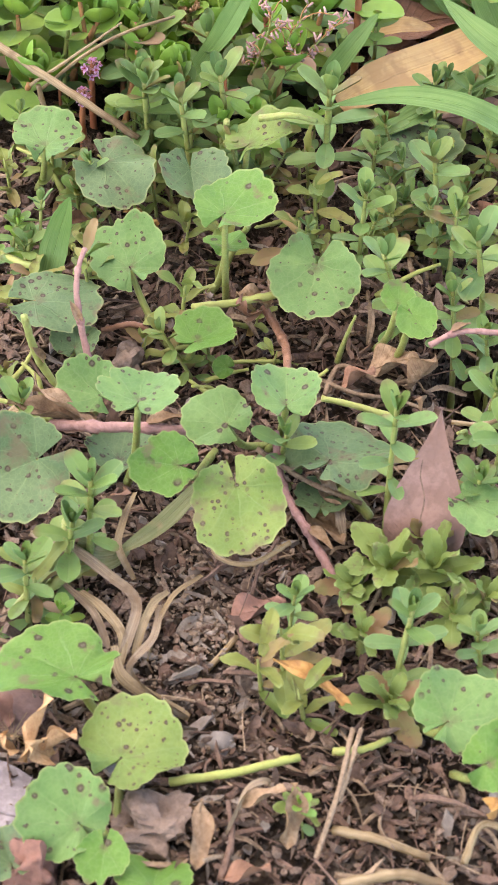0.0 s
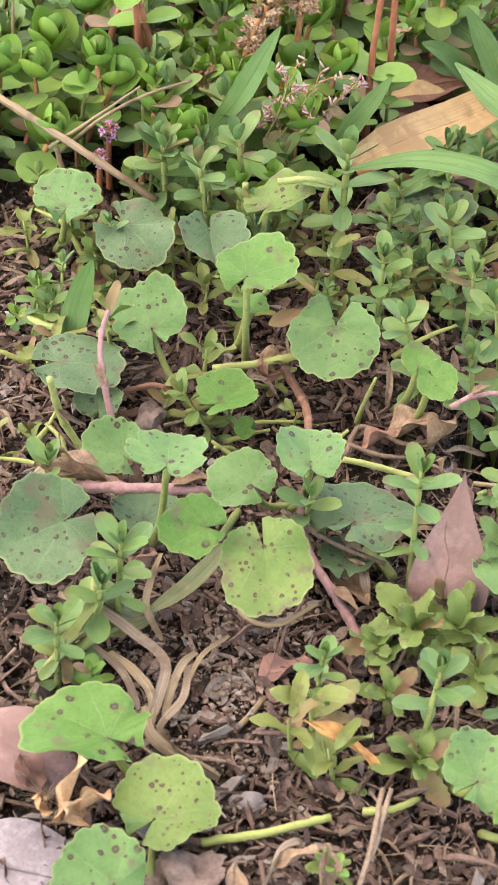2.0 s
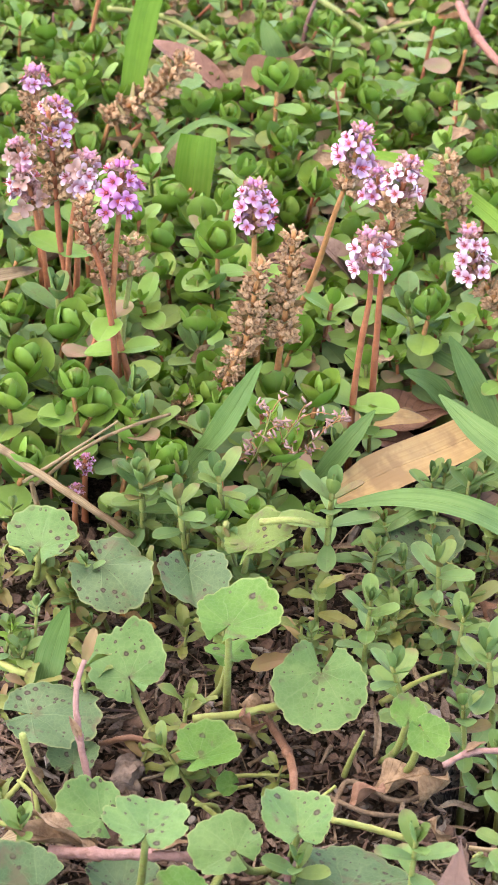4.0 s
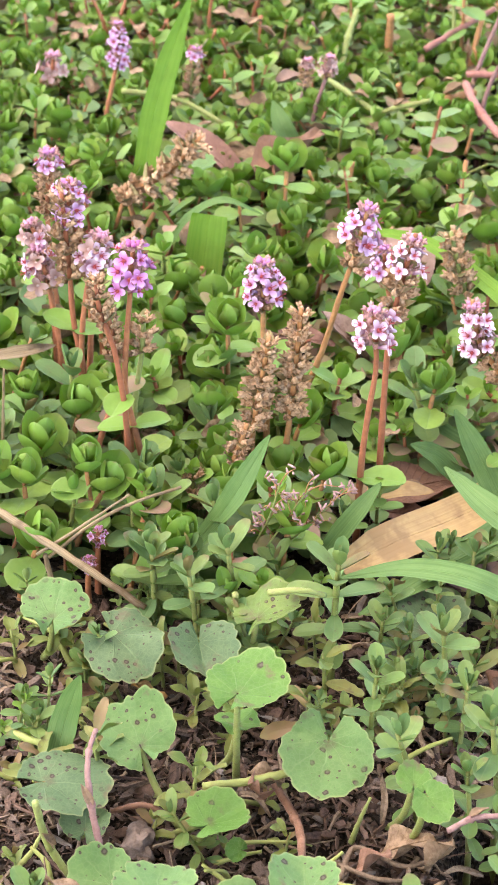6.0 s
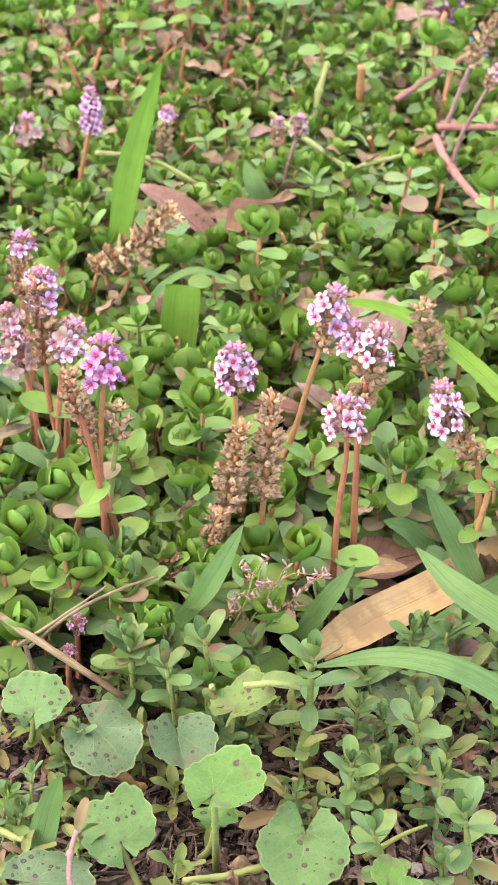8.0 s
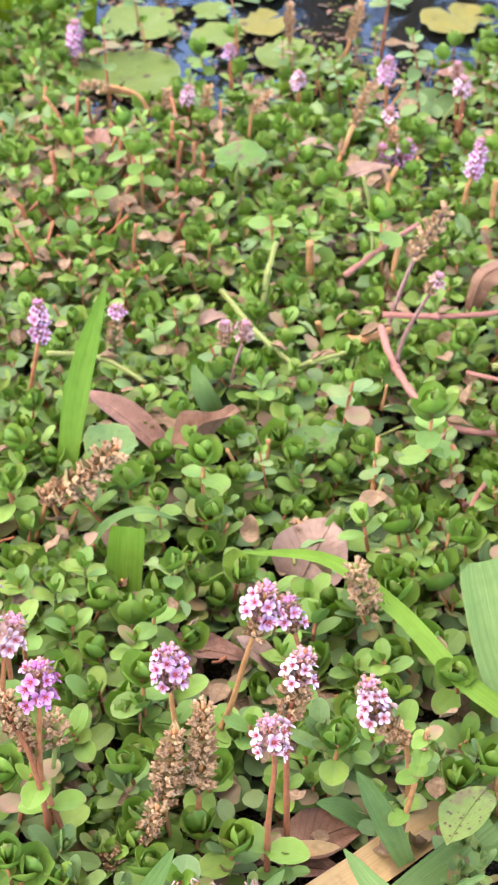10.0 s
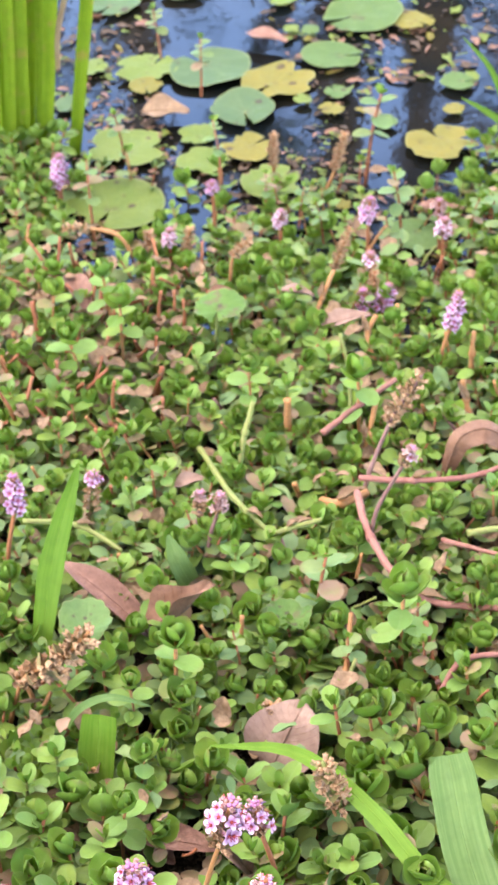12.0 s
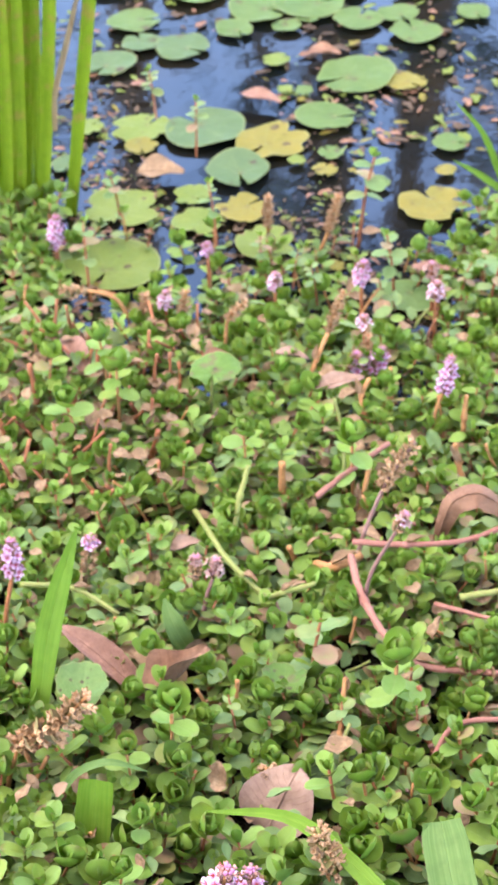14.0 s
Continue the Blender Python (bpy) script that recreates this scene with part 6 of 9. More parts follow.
shoot(-0.0050, -0.0701, -0.0019, 'spoon', 1, 337, 0.62, 0, 0)
shoot(0.0265, -0.0736, -0.0050, 'spoon', 2, 24, 0.80, 0, 0)
shoot(-0.0100, -0.0328, -0.0031, 'spoon', 3, 71, 0.85, 0, 0)
shoot(0.0222, 0.0383, -0.0045, 'spoon', 4, 118, 1.00, 0, 0)
shoot(-0.0427, 0.0546, -0.0003, 'spoon', 0, 165, 0.90, 0, 0)
shoot(-0.0329, 0.0459, 0.0006, 'spoon', 1, 212, 0.95, 0, 0)
shoot(-0.0364, 0.0552, 0.0017, 'spoon', 2, 259, 0.90, 0, 0)
shoot(-0.0207, 0.0395, 0.0020, 'spoon', 3, 306, 0.80, 0, 0)
shoot(0.0073, 0.0395, -0.0020, 'spoon', 4, 353, 0.80, 0, 0)
shoot(-0.0256, 0.0504, 0.0018, 'spoon', 0, 40, 0.90, 0, 0)
shoot(0.0186, 0.0233, -0.0030, 'spoon', 1, 87, 0.80, 0, 0)
shoot(0.0025, 0.0465, -0.0023, 'spoon', 2, 134, 0.90, 0, 0)
shoot(-0.0635, 0.0130, -0.0060, 'spoon', 3, 181, 0.80, 0, 0)
shoot(-0.0561, -0.0302, -0.0023, 'spoon', 4, 228, 0.90, 0, 0)
shoot(-0.0431, -0.0622, -0.0050, 'spoon', 0, 275, 0.80, 0, 0)
shoot(-0.0475, -0.0685, -0.0040, 'spoon', 1, 322, 0.80, 0, 0)
shoot(-0.0404, -0.0697, -0.0025, 'open', 2, 9, 0.47, 0, 0)
shoot(0.0002, -0.1068, 0.0001, 'open', 3, 56, 0.35, 0, 0)
shoot(0.0270, -0.0025, -0.0042, 'spoon', 4, 103, 0.90, 0, 0)
shoot(0.0252, -0.0417, -0.0037, 'spoon', 0, 150, 0.70, 0, 0)
shoot(-0.0416, 0.0537, 0.0017, 'spoon', 1, 197, 0.90, 0, 0)
shoot(-0.0472, 0.0619, 0.0009, 'spoon', 2, 244, 0.85, 0, 0)
shoot(-0.0316, 0.0555, 0.0017, 'spoon', 3, 291, 0.90, 0, 0)
shoot(-0.0332, 0.0476, 0.0020, 'spoon', 4, 338, 0.80, 0, 0)
shoot(-0.0577, 0.0770, 0.0043, 'globe', 0, 25, 0.97, 0, 0)
shoot(-0.0722, 0.0779, 0.0022, 'globe', 1, 72, 1.06, 0, 0)
shoot(-0.0419, 0.0848, 0.0012, 'open', 2, 119, 1.10, 0, 0)
shoot(-0.0447, 0.1003, 0.0032, 'open', 3, 166, 1.01, 0, 0)
shoot(-0.0134, 0.0922, -0.0028, 'globe', 4, 213, 1.10, 0, 0)
shoot(0.0101, 0.1169, 0.0012, 'globe', 0, 260, 1.10, 0, 0)
shoot(-0.0198, 0.0768, 0.0033, 'open', 1, 307, 0.92, 0, 0)
shoot(-0.0746, 0.1161, 0.0013, 'globe', 2, 354, 0.92, 0, 0)
shoot(-0.0343, 0.1335, 0.0032, 'globe', 3, 41, 1.10, 0, 0)
shoot(-0.0326, 0.1124, -0.0008, 'globe', 4, 88, 1.01, 0, 0)
shoot(-0.0426, 0.1527, 0.0013, 'open', 0, 135, 0.92, 0, 0)
shoot(0.0013, 0.0901, 0.0013, 'open', 1, 182, 0.92, 0, 0)
shoot(0.0135, 0.1433, 0.0033, 'open', 2, 229, 0.92, 0, 0)
shoot(0.0355, 0.2309, 0.0091, 'globe', 3, 276, 1.11, 0, 0)
shoot(-0.0261, 0.2132, 0.0069, 'globe', 4, 323, 1.02, 0, 0)
shoot(-0.0361, 0.2030, 0.0076, 'globe', 0, 10, 0.82, 0, 0)
shoot(-0.0539, 0.1809, 0.0040, 'open', 1, 57, 1.07, 0, 0)
shoot(-0.0334, 0.1834, 0.0075, 'globe', 2, 104, 0.82, 0, 0)
shoot(-0.0269, 0.1856, 0.0057, 'open', 3, 151, 0.90, 0, 0)
shoot(-0.0136, 0.2599, 0.0068, 'open', 4, 198, 0.94, 0, 0)
shoot(-0.0023, 0.2481, 0.0077, 'leggy', 0, 245, 0.90, 0, 0)
shoot(0.0111, 0.2486, 0.0088, 'leggy', 1, 292, 0.94, 0, 0)
shoot(0.0212, 0.2257, 0.0079, 'leggy', 2, 339, 0.98, 0, 0)
shoot(-0.0085, 0.2248, 0.0079, 'leggy', 3, 26, 0.98, 0, 0)
shoot(0.0426, 0.2263, 0.0097, 'leggy', 4, 73, 0.90, 0, 0)
shoot(-0.0623, 0.3855, 0.0169, 'globe', 0, 120, 1.02, 0, 0)
shoot(-0.0698, 0.3582, 0.0139, 'globe', 1, 167, 0.98, 0, 0)
shoot(-0.0825, 0.3821, 0.0137, 'globe', 2, 214, 0.90, 0, 0)
shoot(-0.0573, 0.3710, 0.0137, 'globe', 3, 261, 0.90, 0, 0)
shoot(-0.0441, 0.2851, 0.0079, 'open', 4, 308, 0.98, 0, 0)
shoot(-0.0122, 0.3399, 0.0117, 'globe', 0, 355, 0.90, 0, 0)
shoot(-0.0004, 0.3387, 0.0117, 'open', 1, 42, 0.90, 0, 0)
shoot(-0.0606, 0.3237, 0.0115, 'open', 2, 89, 0.82, 0, 0)
shoot(0.0223, 0.3346, 0.0099, 'globe', 3, 136, 0.98, 0, 0)
shoot(0.0327, 0.1934, 0.0056, 'open', 4, 183, 0.82, 0, 0)
shoot(-0.0363, 0.1619, 0.0057, 'globe', 0, 230, 0.90, 0, 0)
shoot(-0.0620, 0.1736, 0.0039, 'open', 1, 277, 0.98, 0, 0)
shoot(0.0601, 0.1903, 0.0039, 'globe', 2, 324, 0.98, 0, 0)
shoot(-0.0234, 0.2340, 0.0036, 'open', 3, 11, 0.82, 0, 0)
yellow_shoot(-0.0306, 0.0005, 0.0010, 14, 0.75)
yellow_shoot(-0.0053, -0.0799, -0.0030, 75, 0.85)
yellow_shoot(-0.0008, -0.0868, -0.0050, 136, 0.75)
yellow_shoot(-0.0077, -0.0818, -0.0020, 197, 0.70)
yellow_shoot(-0.0464, -0.0659, -0.0060, 258, 0.80)
yellow_shoot(-0.0131, -0.0042, -0.0040, 319, 0.50)
yellow_shoot(-0.0113, 0.0242, -0.0020, 20, 0.80)
yellow_shoot(-0.0076, 0.0326, 0.0000, 81, 0.80)
yellow_shoot(-0.0477, 0.0053, 0.0060, 142, 0.60)
weed_rosette(0.0108, -0.0568, 0.0020, 229, 1.05, 14)
weed_rosette(0.0178, -0.0561, 0.0020, 312, 1.00, 12)
weed_rosette(0.0045, -0.0599, 0.0020, 35, 0.75, 9)
weed_rosette(0.0212, -0.0645, 0.0020, 118, 0.75, 10)
weed_rosette(0.0119, -0.0835, 0.0020, 201, 0.80, 11)
weed_rosette(0.0068, -0.0695, 0.0020, 284, 0.65, 9)
weed_rosette(0.0266, -0.0603, 0.0020, 7, 0.60, 8)
weed_rosette(-0.0007, -0.1035, 0.0020, 90, 0.40, 7)
weed_rosette(0.0157, -0.0493, 0.0020, 173, 0.80, 8)
shoot(-0.0512, 0.0619, 0.0011, 'spoon', 2, 184, 0.47, 10, 330)
shoot(0.0090, 0.0335, -0.0012, 'spoon', 3, 231, 0.51, 4, 38)
shoot(0.0193, 0.0249, -0.0025, 'spoon', 4, 278, 0.59, 18, 307)
shoot(0.0153, 0.0702, -0.0001, 'spoon', 0, 325, 0.57, 4, 170)
shoot(-0.0593, 0.0181, 0.0034, 'spoon', 1, 12, 0.52, 22, 206)
shoot(0.0184, 0.0272, -0.0009, 'spoon', 2, 59, 0.59, 10, 58)
shoot(0.0019, 0.0292, -0.0016, 'spoon', 3, 106, 0.61, 3, 242)
shoot(-0.0611, 0.0184, 0.0019, 'spoon', 4, 153, 0.49, 10, 211)
shoot(-0.0101, 0.0638, 0.0003, 'open', 0, 200, 0.48, 6, 209)
shoot(0.0141, 0.0627, 0.0045, 'spoon', 1, 247, 0.46, 8, 29)
shoot(0.0251, 0.0571, 0.0014, 'spoon', 2, 294, 0.52, 8, 55)
shoot(-0.0070, 0.0206, 0.0041, 'spoon', 3, 341, 0.47, 15, 321)
shoot(-0.0427, 0.0560, -0.0003, 'spoon', 4, 28, 0.58, 9, 163)
shoot(0.0163, 0.0267, 0.0037, 'spoon', 0, 75, 0.50, 1, 19)
shoot(-0.0529, 0.0320, -0.0027, 'spoon', 1, 122, 0.56, 6, 359)
shoot(-0.0544, 0.0355, -0.0013, 'spoon', 2, 169, 0.68, 11, 87)
shoot(-0.0329, 0.0742, -0.0022, 'spoon', 3, 216, 0.65, 20, 179)
shoot(-0.0666, 0.0515, -0.0001, 'spoon', 4, 263, 0.50, 21, 51)
shoot(-0.0644, 0.0184, 0.0036, 'open', 0, 310, 0.42, 22, 235)
shoot(0.0050, 0.0296, 0.0016, 'spoon', 1, 357, 0.50, 21, 323)
shoot(0.0192, 0.0585, 0.0031, 'open', 2, 44, 0.47, 20, 190)
shoot(-0.0058, 0.0362, -0.0011, 'open', 3, 91, 0.52, 1, 349)
shoot(0.0210, 0.0440, 0.0016, 'open', 4, 138, 0.37, 24, 240)
shoot(-0.0616, 0.0549, -0.0000, 'spoon', 0, 185, 0.62, 23, 78)
shoot(-0.0697, 0.0197, 0.0012, 'open', 1, 232, 0.37, 20, 281)
shoot(0.0142, 0.0394, 0.0008, 'spoon', 2, 279, 0.60, 8, 321)
shoot(0.0054, 0.0497, 0.0022, 'spoon', 3, 326, 0.46, 14, 175)
shoot(0.0146, 0.0406, -0.0039, 'spoon', 4, 13, 0.63, 13, 3)
shoot(0.0159, 0.0339, -0.0019, 'spoon', 0, 60, 0.54, 19, 112)
shoot(-0.0488, 0.0353, 0.0045, 'spoon', 1, 107, 0.48, 15, 318)
shoot(-0.0174, 0.0428, 0.0066, 'open', 2, 154, 0.36, 22, 70)
shoot(-0.0661, 0.0209, -0.0024, 'spoon', 3, 201, 0.61, 8, 309)
shoot(0.0056, 0.0277, -0.0040, 'spoon', 4, 248, 0.63, 15, 189)
shoot(-0.0199, 0.0458, 0.0005, 'spoon', 0, 295, 0.49, 21, 0)
shoot(-0.0625, 0.0150, 0.0015, 'open', 1, 342, 0.49, 14, 337)
shoot(-0.0212, 0.0425, 0.0017, 'spoon', 2, 29, 0.51, 14, 354)
yellow_shoot(-0.0368, 0.0396, -0.0023, 68, 0.67)
yellow_shoot(-0.0097, 0.0472, 0.0017, 129, 0.55)
yellow_shoot(0.0078, 0.0308, 0.0020, 190, 0.52)
yellow_shoot(-0.0057, 0.0225, -0.0022, 251, 0.59)
yellow_shoot(-0.0499, 0.0174, -0.0016, 312, 0.63)
yellow_shoot(0.0028, 0.0625, -0.0043, 13, 0.70)
yellow_shoot(-0.0617, 0.0468, -0.0004, 74, 0.67)
yellow_shoot(0.0266, 0.0614, -0.0023, 135, 0.75)
yellow_shoot(-0.0525, 0.0339, 0.0013, 196, 0.56)
yellow_shoot(0.0071, 0.0316, -0.0012, 257, 0.67)
yellow_shoot(0.0157, 0.0553, -0.0007, 318, 0.56)
yellow_shoot(-0.0326, 0.0258, -0.0020, 19, 0.63)
yellow_shoot(-0.0243, 0.0242, -0.0043, 80, 0.74)
yellow_shoot(-0.0394, 0.0392, -0.0003, 141, 0.56)



def low_growth():
    """Stunted shoots, yellowed leaves and pale leaf stalks that fill the ground between the pennywort leaves."""
    rng = np.random.default_rng(61)
    for i in range(42):
        x, y = rng.uniform(-0.070, 0.030), rng.uniform(-0.030, 0.062)
        if hollow(x, y) > 0.002 or (-0.012 < x < 0.02 and y < -0.004):
            continue
        z = ground_height(x, y) - 0.002
        if i % 3 == 0:
            shoot(x, y, z, "spoon", int(rng.integers(5)), rng.uniform(0, 360), rng.uniform(0.42, 0.62), rng.uniform(0, 25), rng.uniform(0, 360))
        elif i % 3 == 1:
            yellow_shoot(x, y, z - 0.003, float(int(rng.uniform(0, 360))), rng.uniform(0.45, 0.7))
        a, n = rng.uniform(0, 6.28), rng.uniform(0.008, 0.017)
        d = np.array([math.cos(a), 0.6 * math.sin(a)]) * n
        zs = [ground_height(x + d[0] * k, y + d[1] * k) + h for k, h in ((0, 0.001), (0.5, 0.0045), (1, 0.0065))]
        twig("stem", "pale green leaf stalk lying among low leaves", [(x, y, zs[0]), (x + d[0] * 0.5 + 0.001, y + d[1] * 0.5, zs[1]), (x + d[0], y + d[1], zs[2])], rng.uniform(0.0005, 0.00075), 0.0003, M_STALK, "stem", knots=0.0)


low_growth()

# ---- stems, straws and blades by the camera ----
twig('runner', 'pinkish creeping runner with a swollen joint', [(-0.0490, -0.0319, 0.0100), (-0.0413, -0.0338, 0.0120), (-0.0321, -0.0332, 0.0120), (-0.0222, -0.0313, 0.0100)], 0.00107, 0.00083, M_STEM_PINK, 'stem', knots=0.10)
twig('runner', 'brown creeping runner on the soil', [(-0.0102, -0.0321, 0.0120), (-0.0082, -0.0409, 0.0080), (-0.0033, -0.0491, 0.0060), (0.0017, -0.0567, 0.0030)], 0.00072, 0.00082, M_STEM_PINK, 'stem', knots=0.12)
twig('runner', 'brown creeping runner on the soil', [(-0.0154, 0.0076, 0.0060), (-0.0113, -0.0009, 0.0060), (-0.0092, -0.0190, 0.0100)], 0.00084, 0.00074, M_DEAD, 'stem', knots=0.12)
twig('runner', 'pinkish stem end with a pale joint', [(0.0151, -0.0163, 0.0200), (0.0188, -0.0153, 0.0220), (0.0285, -0.0140, 0.0220)], 0.00054, 0.00054, M_STEM_PINK, 'stem', knots=0.25)
twig('runner', 'thin pink stem with small yellow leaves', [(-0.0452, -0.0127, 0.0080), (-0.0471, -0.0090, 0.0140), (-0.0483, -0.0021, 0.0200), (-0.0475, 0.0020, 0.0220)], 0.00066, 0.00046, M_STEM_PINK, 'stem', knots=0.12)
twig('twig', 'dry tan twig lying over the soil', [(-0.0130, -0.0365, 0.0120), (-0.0045, -0.0402, 0.0090), (0.0053, -0.0419, 0.0060)], 0.00048, 0.00043, M_FIBRE, 'twig', knots=0.12)
twig('stem', 'thick pale green leaf stalk on the soil', [(-0.0285, 0.0039, 0.0080), (-0.0201, 0.0040, 0.0100), (-0.0110, 0.0076, 0.0100)], 0.00079, 0.00075, M_STALK, 'stem', knots=0.00)
twig('stem', 'thick pale green leaf stalk on the soil', [(-0.0029, -0.0206, 0.0100), (0.0041, -0.0202, 0.0080), (0.0101, -0.0201, 0.0060)], 0.00059, 0.00063, M_STALK, 'stem', knots=0.00)
twig('stem', 'broken green stalk stub', [(0.0012, -0.0400, 0.0080), (0.0043, -0.0410, 0.0060), (0.0068, -0.0419, 0.0030)], 0.00076, 0.00086, M_STEM_GREEN, 'stem', knots=0.00)
twig('stem', 'broken green stalk stub', [(-0.0010, -0.0028, 0.0030), (0.0003, -0.0044, 0.0100), (0.0019, -0.0050, 0.0160)], 0.00057, 0.00026, M_STEM_GREEN, 'stem', knots=0.00)
twig('runner', 'leafless green stem stub with joints', [(-0.0503, -0.0164, 0.0040), (-0.0536, -0.0158, 0.0100), (-0.0558, -0.0154, 0.0200)], 0.00071, 0.00066, M_STEM_GREEN, 'stem', knots=0.30)
twig('stem', 'yellow-green stem lying on the soil', [(-0.0206, -0.1004, 0.0030), (-0.0105, -0.0984, 0.0040), (-0.0014, -0.0946, 0.0040)], 0.00068, 0.00061, M_STALK, 'stem', knots=0.10)
twig('stem', 'yellow-green stem lying on the soil', [(0.0036, -0.0924, 0.0030), (0.0079, -0.0924, 0.0040), (0.0121, -0.0892, 0.0030)], 0.00062, 0.00048, M_STALK, 'stem', knots=0.10)
twig('stem', 'pale yellow-green stem on the soil', [(-0.0671, 0.0185, 0.0060), (-0.0596, 0.0133, 0.0080), (-0.0540, 0.0131, 0.0100)], 0.00086, 0.00061, M_STALK, 'stem', knots=0.10)
twig('stem', 'jointed green stem lying on the ground', [(-0.0497, -0.0706, 0.0040), (-0.0443, -0.0626, 0.0080), (-0.0418, -0.0534, 0.0120)], 0.00082, 0.00082, M_STEM_GREEN, 'stem', knots=0.20)
twig('stem', 'jointed green stem lying on the ground', [(-0.0466, -0.0666, 0.0040), (-0.0415, -0.0630, 0.0060), (-0.0366, -0.0591, 0.0050)], 0.00101, 0.00073, M_STEM_GREEN, 'stem', knots=0.20)
twig('stem', 'thin tan runner reaching over a hollow', [(0.0196, -0.0289, 0.0140), (0.0244, -0.0290, 0.0140), (0.0291, -0.0279, 0.0150)], 0.00043, 0.00038, M_STRAW, 'stem', knots=0.12)
twig('stem', 'pale curved leaf stalk above small shoots', [(-0.0082, 0.0369, 0.0280), (-0.0125, 0.0354, 0.0300), (-0.0189, 0.0367, 0.0280)], 0.00053, 0.00075, M_STEM_GREEN, 'stem', knots=0.00)
twig('stem', 'pale green leaf stalk rising from the soil', [(-0.0261, 0.0461, 0.0060), (-0.0261, 0.0446, 0.0140), (-0.0256, 0.0409, 0.0240)], 0.00068, 0.00068, M_STEM_GREEN, 'stem', knots=0.00)
twig('stem', 'pale green stalk under a leaf', [(-0.0239, 0.0218, 0.0040), (-0.0211, 0.0198, 0.0120), (-0.0188, 0.0114, 0.0220)], 0.00065, 0.00054, M_STEM_GREEN, 'stem', knots=0.00)
twig('straw', 'thin curved straw over the soil', [(-0.0202, -0.0501, 0.0060), (-0.0177, -0.0563, 0.0060), (-0.0123, -0.0595, 0.0080), (-0.0056, -0.0576, 0.0120)], 0.00042, 0.00042, M_STRAW, 'straw', knots=0.12)
twig('straw', 'short straw on the soil', [(-0.0197, -0.0816, 0.0020), (-0.0130, -0.0717, 0.0040)], 0.00058, 0.00044, M_STRAW, 'straw', knots=0.12)
twig('straw', 'short straw on the soil', [(0.0050, -0.1024, 0.0040), (0.0077, -0.0907, 0.0070)], 0.00050, 0.00034, M_FIBRE, 'straw', knots=0.12)
twig('straw', 'pale straw on the soil', [(0.0059, -0.1164, 0.0030), (0.0155, -0.1151, 0.0050), (0.0221, -0.1155, 0.0030)], 0.00081, 0.00073, M_STRAW, 'straw', knots=0.12)
twig('straw', 'pale straw on the soil', [(0.0045, -0.1068, 0.0030), (0.0120, -0.1088, 0.0040), (0.0187, -0.1105, 0.0030)], 0.00075, 0.00058, M_STRAW, 'straw', knots=0.12)
twig('straw', 'dark twig on the soil', [(-0.0112, -0.1172, 0.0030), (-0.0102, -0.1109, 0.0040), (-0.0113, -0.1039, 0.0040)], 0.00057, 0.00041, M_LITTER, 'straw', knots=0.12)
twig('straw', 'dark twig on the soil', [(0.0023, -0.1120, 0.0030), (0.0049, -0.1018, 0.0060), (0.0064, -0.0900, 0.0060)], 0.00041, 0.00041, M_FIBRE, 'straw', knots=0.12)
twig('straw', 'tan straw among the litter', [(0.0237, -0.1110, 0.0030), (0.0267, -0.1051, 0.0050), (0.0300, -0.1058, 0.0050)], 0.00057, 0.00049, M_STRAW, 'straw', knots=0.12)
twig('twig', 'tan root among dry leaves', [(-0.0027, -0.0133, 0.0040), (-0.0006, -0.0065, 0.0050), (0.0088, -0.0102, 0.0050), (0.0158, -0.0053, 0.0040)], 0.00051, 0.00041, M_FIBRE, 'twig', knots=0.12)
twig('twig', 'tan root among dry leaves', [(-0.0045, -0.0089, 0.0040), (0.0039, -0.0137, 0.0050), (0.0120, -0.0115, 0.0030)], 0.00046, 0.00041, M_FIBRE, 'twig', knots=0.12)
twig('twig', 'brown twig lying on the soil', [(-0.0446, -0.0018, 0.0060), (-0.0382, -0.0019, 0.0080), (-0.0330, -0.0030, 0.0060)], 0.00052, 0.00062, M_DEAD, 'twig', knots=0.12)
twig('straw', 'long tan straw lying across the leaves', [(-0.0793, 0.0695, 0.0220), (-0.0613, 0.0585, 0.0180), (-0.0443, 0.0502, 0.0120)], 0.00088, 0.00076, M_STRAW, 'straw', knots=0.05)
twig('straw', 'thin dry grass stem', [(-0.0676, 0.0608, 0.0160), (-0.0594, 0.0620, 0.0220), (-0.0488, 0.0639, 0.0300)], 0.00041, 0.00023, M_STRAW, 'straw', knots=0.05)
twig('straw', 'thin dry grass stem', [(-0.0656, 0.0627, 0.0140), (-0.0576, 0.0660, 0.0200), (-0.0488, 0.0663, 0.0260), (-0.0390, 0.0703, 0.0280)], 0.00041, 0.00035, M_STRAW, 'straw', knots=0.05)
twig('straw', 'short dry straw leaning on leaves', [(-0.0646, 0.0606, 0.0080), (-0.0660, 0.0609, 0.0160)], 0.00070, 0.00053, M_STRAW, 'straw', knots=0.05)
twig('straw', 'upright pale straw in the shoots', [(-0.0813, 0.0966, 0.0100), (-0.0796, 0.0927, 0.0260), (-0.0788, 0.0932, 0.0400)], 0.00044, 0.00025, M_STRAW, 'straw', knots=0.05)
grass_blade('dry pale grass leaf lying in the shoots', [(-0.0882, 0.1274, 0.0220), (-0.0808, 0.1307, 0.0220), (-0.0750, 0.1372, 0.0200)], 0.0034, M_STRAW, (0, -0.6, 1))
grass_blade('short green grass blade by the pennywort', [(-0.0564, 0.0103, 0.0080), (-0.0549, 0.0130, 0.0140), (-0.0519, 0.0140, 0.0240)], 0.0055, M_GRASS, (0, -0.6, 1), full=0.3, base=0.9)
